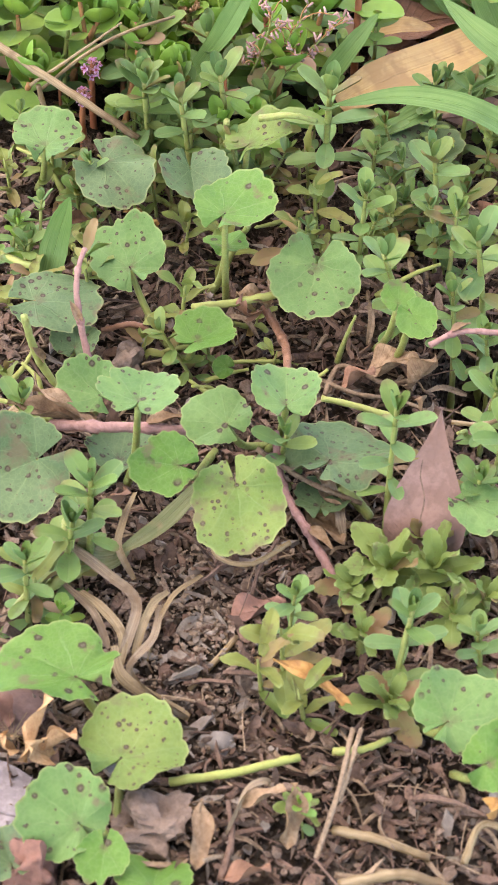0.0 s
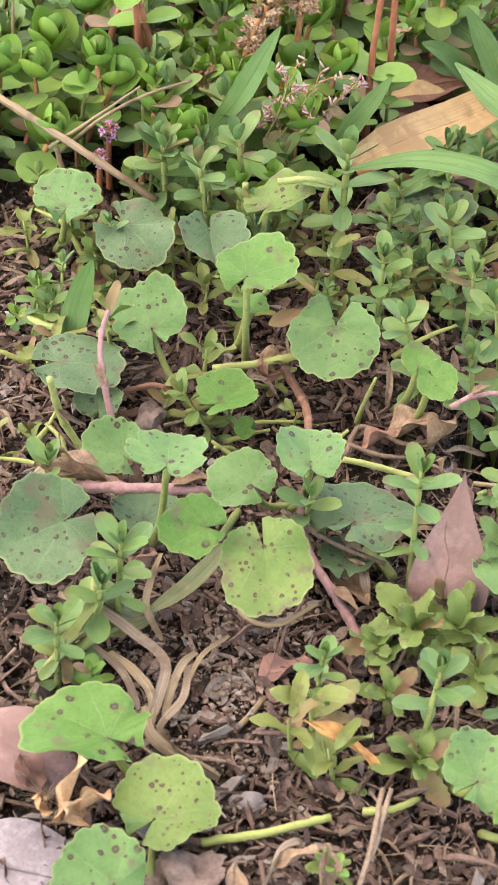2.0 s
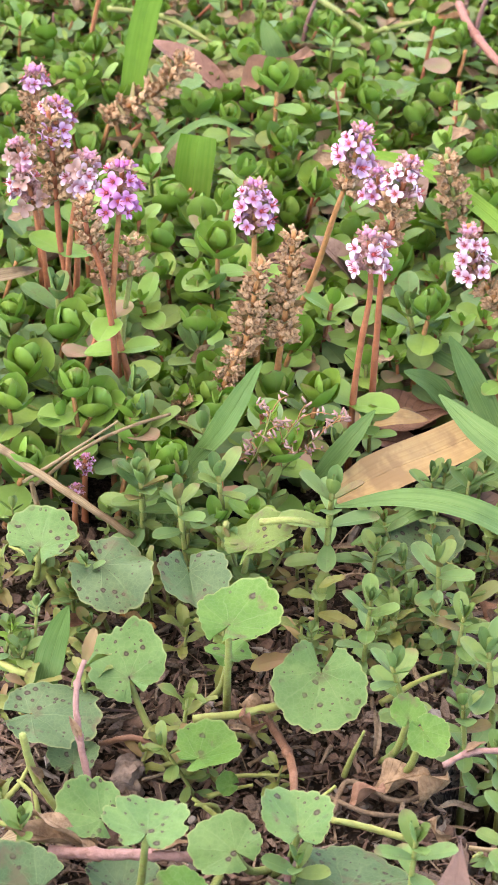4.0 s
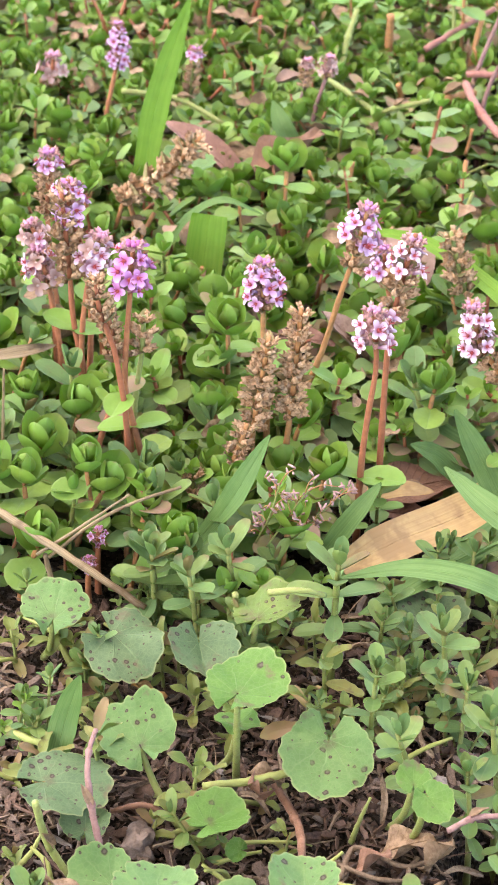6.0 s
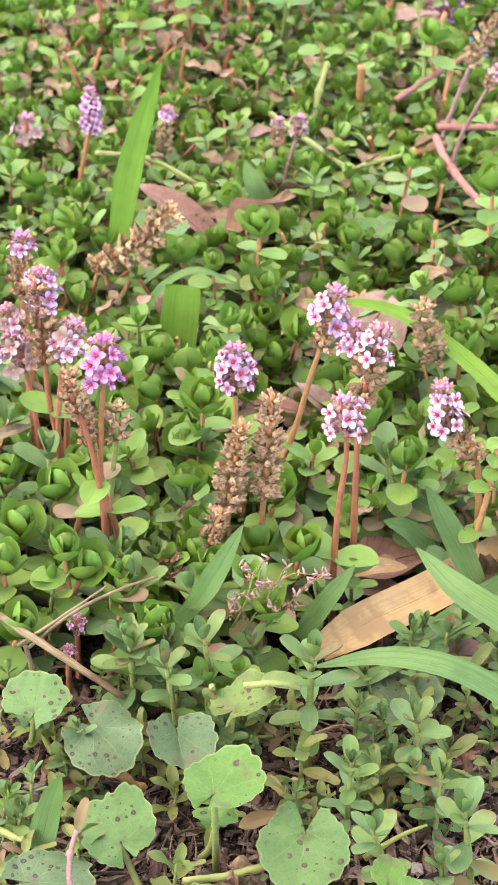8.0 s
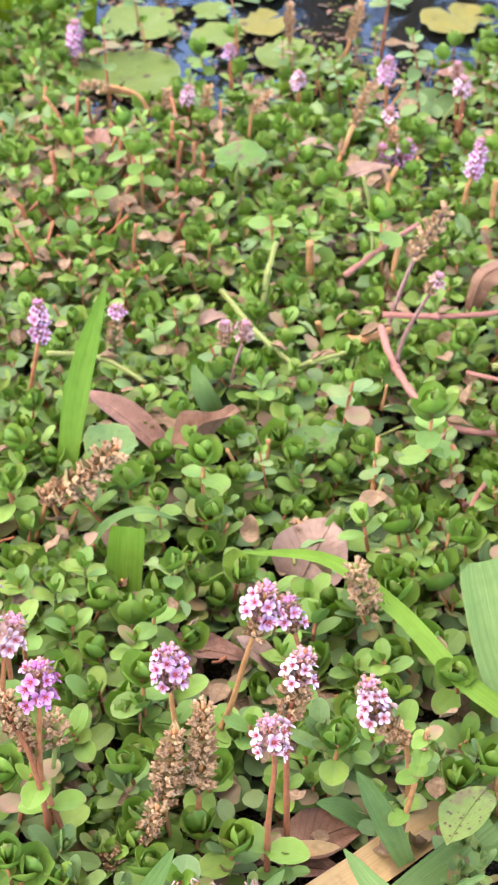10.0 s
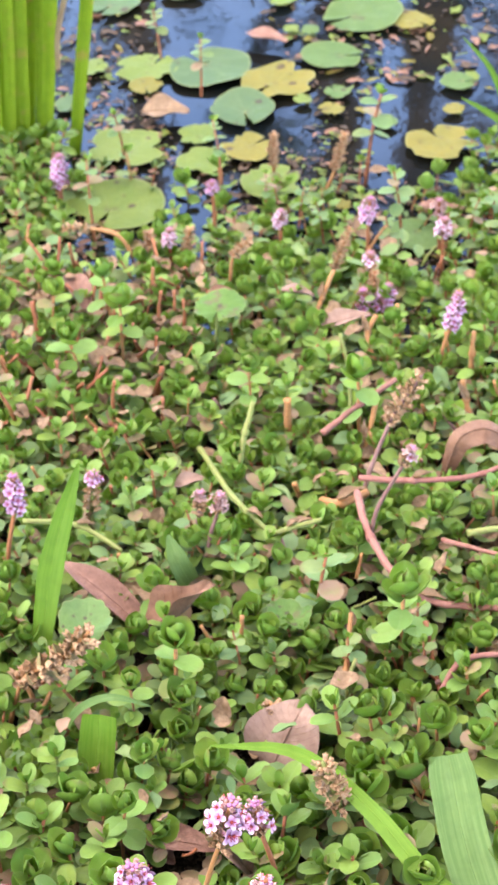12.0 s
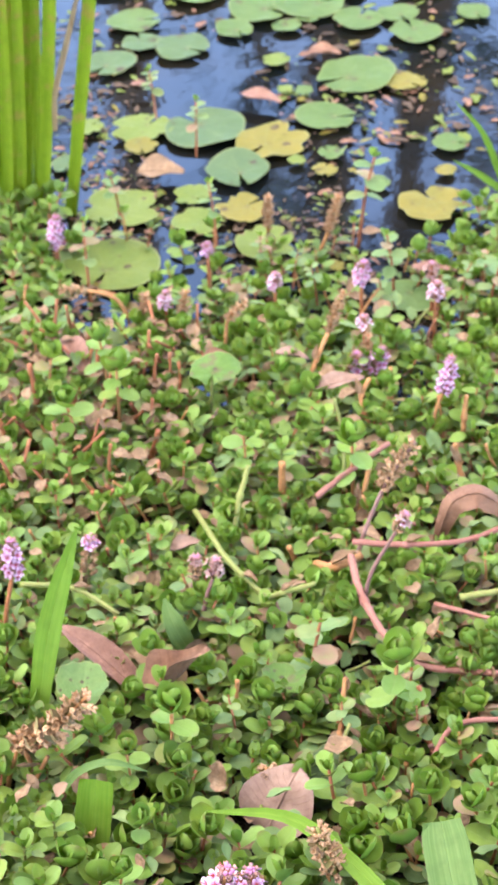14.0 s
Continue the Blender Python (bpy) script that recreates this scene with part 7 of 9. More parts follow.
grass_blade('green grass blade bent upright', [(-0.0411, 0.0537, 0.0060), (-0.0380, 0.0583, 0.0160), (-0.0358, 0.0613, 0.0260)], 0.0046, M_GRASS, (0, -0.6, 1), base=0.9)
grass_blade('green grass blade bent upright', [(-0.0351, 0.0695, 0.0160), (-0.0292, 0.0679, 0.0260), (-0.0211, 0.0701, 0.0420)], 0.0053, M_GRASS, (0, -0.6, 1), full=0.5, base=0.6)
grass_blade('broad green grass blade arching over dead leaves', [(0.0468, 0.0401, 0.0120), (0.0331, 0.0449, 0.0200), (0.0194, 0.0460, 0.0270), (0.0084, 0.0468, 0.0280), (-0.0058, 0.0466, 0.0250)], 0.0064, M_GRASS, (0, -0.3, 1), base=1, full=0.3)
grass_blade('green grass blade pointing over a tan leaf', [(0.0509, 0.0622, 0.0100), (0.0350, 0.0650, 0.0220), (0.0246, 0.0704, 0.0260), (0.0147, 0.0842, 0.0270)], 0.0076, M_GRASS, (0, -0.4, 1), base=1)
grass_blade('dark green grass blade under the others', [(0.0494, 0.1077, 0.0100), (0.0311, 0.0887, 0.0100), (0.0163, 0.0730, 0.0100), (-0.0016, 0.0544, 0.0100)], 0.0074, M_GRASS, (0, -0.6, 1), base=1)
grass_blade('broad tan dead bamboo leaf on the ground', [(0.0578, 0.1297, 0.0060), (0.0360, 0.1114, 0.0060), (0.0166, 0.0914, 0.0080), (0.0044, 0.0791, 0.0100), (-0.0054, 0.0719, 0.0080)], 0.0099, M_TANLEAF, (0, -0.6, 1), base=0.9, full=0.5, tip=0.55)
grass_blade('pale dead leaf tip among the shoots', [(-0.0008, 0.0972, 0.0100), (0.0065, 0.0971, 0.0120), (0.0137, 0.0996, 0.0100)], 0.0042, M_TANLEAF, (0, -0.6, 1), base=0.9)
grass_blade('green grass blade among the shoots', [(0.0291, 0.0967, 0.0080), (0.0237, 0.1033, 0.0160), (0.0172, 0.1084, 0.0260)], 0.0062, M_GRASS, (0, -0.6, 1))
grass_blade('green grass blade among the shoots', [(0.0193, 0.1082, 0.0080), (0.0139, 0.1078, 0.0140), (0.0080, 0.1058, 0.0180)], 0.0055, M_GRASS, (0, -0.6, 1))
grass_blade('green grass blade low in the shoots', [(-0.0098, 0.0738, 0.0100), (-0.0031, 0.0757, 0.0200), (0.0018, 0.0788, 0.0260)], 0.0047, M_GRASS, (0, -0.6, 1))
grass_blade('tall bright green grass blade among the shoots', [(-0.0660, 0.2310, 0.0140), (-0.0629, 0.2429, 0.0340), (-0.0548, 0.2571, 0.0600)], 0.0074, M_GRASS_BRIGHT, (0.2, -1, 0.3), full=0.4, base=0.75, fold=0.12)
grass_blade('broad cut grass blade with a torn end', [(0.0594, 0.1321, 0.0120), (0.0519, 0.1525, 0.0220), (0.0472, 0.1753, 0.0320)], 0.0123, M_GRASS, (0.1, -0.8, 0.5), base=0.9, full=0.5, tip=0.8)
grass_blade('long arching green grass blade', [(0.0587, 0.1348, 0.0140), (0.0424, 0.1455, 0.0200), (0.0271, 0.1626, 0.0260), (0.0083, 0.1753, 0.0320), (-0.0129, 0.1751, 0.0340)], 0.0051, M_GRASS_BRIGHT, (0, -0.5, 1), base=1)
grass_blade('short cut grass blade standing in the shoots', [(-0.0457, 0.1789, 0.0060), (-0.0450, 0.1867, 0.0160), (-0.0437, 0.1912, 0.0280)], 0.0099, M_GRASS_BRIGHT, (0, -1, 0.4), base=0.9, tip=0.9)
grass_blade('thin arching green grass blade', [(-0.0566, 0.1984, 0.0120), (-0.0495, 0.1978, 0.0240), (-0.0406, 0.1957, 0.0300), (-0.0306, 0.1965, 0.0260)], 0.0025, M_GRASS, (0, -0.6, 1))
grass_blade('green grass blade low in the shoots', [(0.0288, 0.1116, 0.0060), (0.0180, 0.1165, 0.0120), (0.0078, 0.1215, 0.0160)], 0.0067, M_GRASS, (0, -0.6, 1))
grass_blade('green grass blade low in the shoots', [(-0.0243, 0.2598, 0.0100), (-0.0290, 0.2611, 0.0200), (-0.0325, 0.2667, 0.0260)], 0.0067, M_GRASS, (0, -0.6, 1))
grass_blade('thin grass stalk lying across a tan leaf', [(0.0120, 0.0650, 0.0120), (0.0280, 0.0740, 0.0160), (0.0350, 0.0780, 0.0180), (0.0460, 0.0840, 0.0200)], 0.0018, M_GRASS, (0, -0.6, 1), base=0.9, tip=0.6, fold=0.4)
flower_spike('green leafy bud spike on a tan stem', [(0.0270, 0.1050, 0.0050), (0.0290, 0.1050, 0.0170), (0.0310, 0.1050, 0.0290), (0.0330, 0.1050, 0.0440)], 0.60, (2, 3), 'pink', 0.35, pairs=(0.05, 0.30, 0.62, 0.74, 0.84, 0.92), seed=611, stem=M_STEM_TAN, leaf_size=0.0042)
dead_leaf('dark brown dead leaf under a tan leaf', 0.0000, 0.1000, 0.0070, 0.0230, 0.0150, -60, 4, 0, M_DEAD, 14, 0.12)
dead_leaf('mauve dead leaf lying under grass blades', 0.0160, 0.0730, 0.0050, 0.0200, 0.0120, -75, 3, 0, M_DEAD_PINK, 14, 0.12)
shoot(-0.0120, 0.0880, -0.0040, 'spoon', 0, 0, 0.75, 6, 0)
shoot(-0.0050, 0.0790, -0.0040, 'spoon', 1, 67, 0.75, 6, 50)
shoot(0.0230, 0.0760, -0.0040, 'spoon', 3, 201, 0.75, 6, 150)
shoot(0.0290, 0.0740, -0.0040, 'spoon', 4, 268, 0.75, 6, 200)
shoot(0.0200, 0.0650, -0.0040, 'spoon', 0, 335, 0.75, 6, 250)
shoot(0.0140, 0.0690, -0.0040, 'spoon', 1, 42, 0.75, 6, 300)
shoot(0.0340, 0.0730, -0.0040, 'spoon', 2, 109, 0.75, 6, 350)
shoot(0.0380, 0.0900, -0.0040, 'spoon', 3, 176, 0.75, 6, 40)
shoot(0.0310, 0.0830, -0.0040, 'spoon', 4, 243, 0.75, 6, 90)
grass_panicle('thin grass flower head with tiny pinkish spikelets', [(-0.0227, 0.0690, 0.0120), (-0.0180, 0.0675, 0.0220), (-0.0130, 0.0656, 0.0320)], 18)
grass_panicle('thin grass flower head with tiny pinkish spikelets', [(-0.0192, 0.0703, 0.0120), (-0.0135, 0.0697, 0.0200), (-0.0067, 0.0729, 0.0260)], 19)
grass_panicle('thin grass flower head with tiny pinkish spikelets', [(-0.0240, 0.0702, 0.0140), (-0.0203, 0.0656, 0.0260), (-0.0187, 0.0642, 0.0340)], 20)
shoot(0.0324, 0.1116, 0.0256, 'globe', 1, 267, 0.46, 0, 0)
shoot(0.0341, 0.0787, -0.0072, 'spoon', 2, 314, 0.77, 9, 202)
shoot(0.0429, 0.0881, -0.0049, 'spoon', 3, 1, 0.76, 8, 139)
shoot(0.0439, 0.0748, 0.0007, 'open', 4, 48, 0.51, 10, 164)
shoot(0.0422, 0.0655, -0.0074, 'spoon', 0, 95, 0.79, 12, 125)
shoot(0.0382, 0.0583, -0.0040, 'spoon', 1, 142, 0.75, 18, 272)
shoot(0.0342, 0.0673, -0.0057, 'spoon', 2, 189, 0.67, 12, 171)
shoot(0.0403, 0.0514, -0.0058, 'spoon', 3, 236, 0.70, 1, 332)
shoot(0.0303, 0.0539, -0.0037, 'spoon', 4, 283, 0.57, 2, 16)
shoot(0.0340, 0.0536, -0.0042, 'open', 0, 330, 0.60, 11, 223)
shoot(0.0454, 0.0865, -0.0021, 'spoon', 1, 17, 0.73, 10, 6)
shoot(0.0286, 0.0636, -0.0042, 'open', 2, 64, 0.56, 15, 73)
shoot(0.0415, 0.0986, -0.0057, 'spoon', 3, 111, 0.79, 1, 97)
shoot(0.0427, 0.1050, -0.0029, 'spoon', 4, 158, 0.77, 12, 219)
shoot(0.0459, 0.1142, 0.0003, 'open', 0, 205, 0.70, 3, 53)
shoot(0.0375, 0.1224, 0.0002, 'spoon', 1, 252, 0.70, 2, 255)
shoot(0.0447, 0.1223, 0.0042, 'spoon', 2, 299, 0.62, 7, 0)
shoot(0.0441, 0.0821, -0.0064, 'spoon', 3, 346, 0.82, 3, 148)
shoot(0.0386, 0.0731, -0.0066, 'spoon', 4, 33, 0.65, 5, 182)
dead_leaf('torn yellow-green leaf with brown specks', 0.0470, 0.1070, 0.0230, 0.0190, 0.0130, 150, 6, 12, M_PENNY_YELLOW, 18, 0.1)

# ---- dead leaves ----
dead_leaf('reddish brown pointed dead leaf with a crack', 0.0155, -0.0522, 0.0030, 0.0265, 0.0138, -7, 56, 0, M_DEAD_PLAIN, 8, 0.08, 0.03, 1.25, 0.25, 0, False)
# Thin dark tube laid on the leaf to stand for its crack.
twig('twig', 'thin dark crack-like rootlet across a dead leaf', [(0.0149, -0.0517, 0.0125), (0.0155, -0.0489, 0.0150), (0.0146, -0.0456, 0.0175), (0.0148, -0.0438, 0.0190)], 0.00014, 0.00009, M_LITTER, 'twig', knots=0.12)
dead_leaf('pinkish tan broad dead leaf among the shoots', 0.0007, 0.1932, 0.0060, 0.0208, 0.0215, -26, 50, 8, M_DEAD_PINK, 32, 0.14, 0.05, 0.60, 0.40, 0)
dead_leaf('long reddish brown dead leaf', -0.0358, 0.2419, 0.0080, 0.0363, 0.0102, 59, 36, 0, M_DEAD_RED, 25, 0.25, 0.05, 0.80, 0.45, 0)
dead_leaf('curled brown dead leaf', -0.0388, 0.2389, 0.0140, 0.0262, 0.0107, -76, 11, 0, M_DEAD, -45, 0.60, 0.20, 0.80, 0.45, 0)
curled_leaf('brown curled dead leaf arching over the ground cover', [(0.0490, 0.3100, 0.0120), (0.0510, 0.3100, 0.0220), (0.0540, 0.3100, 0.0300), (0.0610, 0.3100, 0.0330), (0.0680, 0.3100, 0.0280), (0.0730, 0.3100, 0.0180)], 0.0095, M_DEAD)
dead_leaf('reddish brown dead leaf on the ground cover', 0.0082, 0.3821, 0.0200, 0.0181, 0.0086, -74, 11, 0, M_DEAD_PINK, 10, 0.20, 0.05, 0.80, 0.45, 0)
dead_leaf('dark curled dead leaf', -0.0800, 0.4084, 0.0220, 0.0209, 0.0089, -152, 7, 0, M_DEAD_RED, 40, 0.40, 0.05, 0.80, 0.45, 0)
dead_leaf('small brown dead leaf', -0.0309, 0.3924, 0.0240, 0.0116, 0.0070, -75, 10, 0, M_DEAD, 20, 0.30, 0.05, 0.80, 0.45, 0)
dead_leaf('small brown dead leaf', -0.0061, 0.4009, 0.0220, 0.0126, 0.0051, -105, 10, 0, M_DEAD_PINK, 20, 0.30, 0.05, 0.80, 0.45, 0)
dead_leaf('brown dead leaf lying under the shoots', -0.0376, 0.1717, 0.0040, 0.0180, 0.0104, -123, 7, 0, M_DEAD_RED, 15, 0.20, 0.05, 0.80, 0.45, 0)
dead_leaf('glossy brown dead leaf lying under the shoots', -0.0340, 0.1660, 0.0100, 0.0240, 0.0085, -98, 3, 10, M_DEAD_RED, 14, 0.25, 0.05, 0.70, 0.45, 0)
dead_leaf('brown dead leaf lying under the shoots', 0.0274, 0.1274, 0.0060, 0.0161, 0.0082, -60, 14, 0, M_DEAD_RED, 15, 0.30, 0.05, 0.80, 0.45, 0)
dead_leaf('brown dead leaf under the grass blades', -0.0006, 0.0971, 0.0060, 0.0153, 0.0087, -90, -2, 0, M_DEAD_RED, 10, 0.20, 0.05, 0.80, 0.45, 0)
dead_leaf('brown dead leaf under the grass blades', -0.0021, 0.1558, 0.0080, 0.0173, 0.0083, 75, 55, 0, M_DEAD_PINK, 20, 0.20, 0.05, 0.80, 0.45, 0)
dead_leaf('pinkish dead leaf end', -0.0342, 0.3007, 0.0160, 0.0103, 0.0063, -78, 21, 0, M_DEAD_PINK, 20, 0.30, 0.05, 0.80, 0.45, 0)
dead_leaf('curled russet dry leaf scrap on the soil', -0.0389, -0.0981, 0.0040, 0.0129, 0.0043, 121, 63, -24, M_RUSSET, -11, 0.25, 0.24, 0.60, 0.45, 42)
dead_leaf('curled russet dry leaf scrap on the soil', -0.0404, -0.0988, 0.0060, 0.0070, 0.0042, -95, 49, -21, M_RUSSET, 26, 0.25, 0.24, 0.60, 0.45, 23)
dead_leaf('curled russet dry leaf scrap on the soil', -0.0429, -0.0996, 0.0040, 0.0127, 0.0038, -86, 72, -18, M_RUSSET, 3, 0.25, 0.24, 0.60, 0.45, 4)
dead_leaf('curled russet dry leaf scrap on the soil', -0.0450, -0.0976, 0.0040, 0.0063, 0.0034, 114, 67, -15, M_RUSSET, -20, 0.25, 0.24, 0.60, 0.45, -15)
dead_leaf('crumpled dry leaf scrap on the soil', 0.0036, -0.0062, 0.0030, 0.0124, 0.0064, -108, 43, -12, M_DEAD_TAN, 17, 0.25, 0.24, 0.60, 0.45, -34)
dead_leaf('crumpled dry leaf scrap on the soil', 0.0119, -0.0092, 0.0030, 0.0101, 0.0055, -117, 60, -9, M_DEAD_TAN, -6, 0.25, 0.24, 0.60, 0.45, 37)
dead_leaf('crumpled dry leaf scrap on the soil', -0.0003, -0.0104, 0.0030, 0.0082, 0.0041, -94, 55, -6, M_DEAD, 31, 0.25, 0.24, 0.60, 0.45, 18)
dead_leaf('crumpled dry leaf scrap on the soil', 0.0157, -0.0182, 0.0040, 0.0064, 0.0040, 113, 75, -3, M_DEAD_TAN, 8, 0.25, 0.24, 0.60, 0.45, -1)
dead_leaf('crumpled dry leaf scrap on the soil', -0.0414, -0.0301, 0.0100, 0.0156, 0.0045, 93, 7, 0, M_DEAD_TAN, -15, 0.25, 0.24, 0.60, 0.45, -20)
dead_leaf('crumpled dry leaf scrap on the soil', -0.0417, -0.0316, 0.0100, 0.0123, 0.0035, 79, 40, 3, M_DEAD_TAN, 22, 0.25, 0.24, 0.60, 0.45, -39)
dead_leaf('crumpled dry leaf scrap on the soil', -0.0586, -0.0289, 0.0080, 0.0118, 0.0030, -76, 19, 6, M_STRAW, -1, 0.25, 0.24, 0.60, 0.45, 32)
dead_leaf('crumpled dry leaf scrap on the soil', 0.0057, -0.0862, 0.0060, 0.0143, 0.0029, 78, 44, 9, M_ORANGE, 36, 0.25, 0.24, 0.60, 0.45, 13)
dead_leaf('crumpled dry leaf scrap on the soil', -0.0468, -0.0927, 0.0030, 0.0064, 0.0052, 45, 34, 12, M_DEAD_RED, 13, 0.25, 0.24, 0.60, 0.45, -6)
dead_leaf('crumpled dry leaf scrap on the soil', -0.0147, -0.1156, 0.0030, 0.0105, 0.0036, 8, 17, 15, M_DEAD_TAN, -10, 0.25, 0.24, 0.60, 0.45, -25)
dead_leaf('crumpled dry leaf scrap on the soil', -0.0023, -0.1105, 0.0030, 0.0096, 0.0038, 13, 62, 18, M_DEAD_TAN, 27, 0.25, 0.24, 0.60, 0.45, -44)
dead_leaf('crumpled dry leaf scrap on the soil', -0.0029, -0.1050, 0.0100, 0.0081, 0.0025, 91, -27, 21, M_DEAD_TAN, 4, 0.25, 0.24, 0.60, 0.45, 27)
dead_leaf('crumpled dry leaf scrap on the soil', 0.0282, -0.0922, 0.0060, 0.0051, 0.0034, 73, 43, 24, M_DEAD_TAN, -19, 0.25, 0.24, 0.60, 0.45, 8)
dead_leaf('crumpled dry leaf scrap on the soil', -0.0360, -0.0496, 0.0060, 0.0064, 0.0047, -105, 82, -23, M_DEAD, 18, 0.25, 0.24, 0.60, 0.45, -11)
dead_leaf('crumpled dry leaf scrap on the soil', -0.0042, -0.0419, 0.0040, 0.0102, 0.0044, -135, -2, -20, M_DEAD_TAN, -5, 0.25, 0.24, 0.60, 0.45, -30)
dead_leaf('crumpled dry leaf scrap on the soil', -0.0026, -0.0383, 0.0060, 0.0100, 0.0035, -137, 3, -17, M_DEAD_TAN, 32, 0.25, 0.24, 0.60, 0.45, 41)
dead_leaf('crumpled dry leaf scrap on the soil', -0.0112, -0.1172, 0.0030, 0.0076, 0.0033, -80, 19, -14, M_DEAD, 9, 0.25, 0.24, 0.60, 0.45, 22)
dead_leaf('crumpled dry leaf scrap on the soil', -0.0181, 0.0049, 0.0060, 0.0068, 0.0052, 142, 55, -11, M_DEAD, -14, 0.25, 0.24, 0.60, 0.45, 3)
dead_leaf('crumpled dry leaf scrap on the soil', -0.0140, 0.0061, 0.0080, 0.0069, 0.0042, 87, 29, -8, M_DEAD_TAN, 23, 0.25, 0.24, 0.60, 0.45, -16)
dead_leaf('crumpled dry leaf scrap on the soil', -0.0380, 0.0302, 0.0060, 0.0076, 0.0029, 94, 31, -5, M_ORANGE, 0, 0.25, 0.24, 0.60, 0.45, -35)
dead_leaf('crumpled dry leaf scrap on the soil', -0.0491, 0.0300, 0.0060, 0.0086, 0.0029, 108, 33, -2, M_DEAD, 37, 0.25, 0.24, 0.60, 0.45, 36)
dead_leaf('crumpled dry leaf scrap on the soil', 0.0246, 0.0408, 0.0040, 0.0052, 0.0045, -80, 57, 1, M_DEAD, 14, 0.25, 0.24, 0.60, 0.45, 17)
dead_leaf('crumpled dry leaf scrap on the soil', 0.0152, -0.0519, 0.0040, 0.0096, 0.0034, 103, -4, 4, M_DEAD, -9, 0.25, 0.24, 0.60, 0.45, -2)
dead_leaf('crumpled dry leaf scrap on the soil', -0.0059, -0.0641, 0.0035, 0.0100, 0.0055, 112, 14, 7, M_DEAD_RED, 28, 0.25, 0.24, 0.60, 0.45, -21)
dead_leaf('grey weathered bark flake on the soil', -0.0232, -0.0705, 0.0020, 0.0074, 0.0033, -62, 10, 10, M_FLAKE, 5, 0.25, 0.24, 0.60, 0.45, -40)
dead_leaf('grey weathered bark flake on the soil', -0.0091, -0.0533, 0.0030, 0.0090, 0.0028, 112, -9, 13, M_FLAKE, -18, 0.25, 0.24, 0.60, 0.45, 31)
dead_leaf('crumpled dry leaf scrap on the soil', 0.0276, -0.1023, 0.0040, 0.0041, 0.0033, -75, 90, 16, M_ORANGE, 19, 0.25, 0.24, 0.60, 0.45, 12)
dead_leaf('brown dead leaf lying under the grass blades', 0.0358, 0.1048, 0.0040, 0.0103, 0.0077, -73, 33, 0, M_DEAD_RED, 20, 0.25, 0.12, 0.80, 0.45, 0)
dead_leaf('brown dead leaf lying under the grass blades', 0.0321, 0.1194, 0.0060, 0.0103, 0.0071, -78, 33, 0, M_DEAD_TAN, 20, 0.25, 0.12, 0.80, 0.45, 0)
dead_leaf('brown dead leaf lying under the grass blades', 0.0419, 0.0942, 0.0040, 0.0091, 0.0063, 131, 23, 0, M_DEAD, 20, 0.25, 0.12, 0.80, 0.45, 0)
dead_leaf('brown dead leaf lying under the grass blades', 0.0437, 0.0714, 0.0040, 0.0092, 0.0061, 134, 22, 0, M_DEAD_RED, 20, 0.25, 0.12, 0.80, 0.45, 0)
grass_blade('half-withered grass blade folded on the soil', [(-0.0220, -0.0445, 0.0100), (-0.0272, -0.0514, 0.0080), (-0.0348, -0.0579, 0.0060)], 0.0032, M_WITHER, (0, -0.6, 1))
grass_blade('half-withered leaf on the soil', [(-0.0408, -0.0578, 0.0080), (-0.0376, -0.0582, 0.0060), (-0.0324, -0.0555, 0.0050)], 0.0056, M_WITHER, (0, -0.6, 1))
grass_blade('pale withered grass strip draped on the soil', [(-0.0490, -0.0550, 0.0070), (-0.0410, -0.0590, 0.0080), (-0.0350, -0.0630, 0.0070), (-0.0300, -0.0670, 0.0060), (-0.0300, -0.0750, 0.0060), (-0.0310, -0.0790, 0.0040)], 0.0018, M_GREYED, (-0.4, -0.5, 1), n=24, twist=40, fold=0.35, base=0.6, tip=0.6)
grass_blade('pale withered grass strip draped on the soil', [(-0.0390, -0.0660, 0.0060), (-0.0350, -0.0700, 0.0070), (-0.0310, -0.0750, 0.0060), (-0.0310, -0.0810, 0.0040)], 0.0016, M_STRAW, (0.3, -0.5, 1), n=24, twist=-35, fold=-0.30, base=0.6, tip=0.6)
grass_blade('pale withered grass strip draped on the soil', [(-0.0250, -0.0640, 0.0050), (-0.0270, -0.0690, 0.0070), (-0.0280, -0.0720, 0.0060), (-0.0290, -0.0780, 0.0040)], 0.0014, M_STRAW, (0.1, -0.5, 1), n=24, twist=25, fold=0.40, base=0.6, tip=0.6)
grass_blade('pale withered grass strip draped on the soil', [(-0.0260, -0.0670, 0.0050), (-0.0260, -0.0750, 0.0060), (-0.0290, -0.0810, 0.0050), (-0.0260, -0.0850, 0.0050), (-0.0190, -0.0880, 0.0030)], 0.0018, M_GREYED, (-0.2, -0.5, 1), n=24, twist=-60, fold=0.25, base=0.6, tip=0.6)
grass_blade('pale withered grass strip draped on the soil', [(-0.0330, -0.0430, 0.0060), (-0.0340, -0.0510, 0.0070), (-0.0340, -0.0570, 0.0070), (-0.0310, -0.0610, 0.0040)], 0.0013, M_STRAW, (-0.4, -0.5, 1), n=24, twist=40, fold=0.35, base=0.6, tip=0.6)
grass_blade('pale withered grass strip draped on the soil', [(-0.0320, -0.0770, 0.0060), (-0.0300, -0.0830, 0.0060), (-0.0240, -0.0860, 0.0040), (-0.0190, -0.0880, 0.0030)], 0.0020, M_STRAW, (0.3, -0.5, 1), n=24, twist=-35, fold=-0.30, base=0.6, tip=0.6)
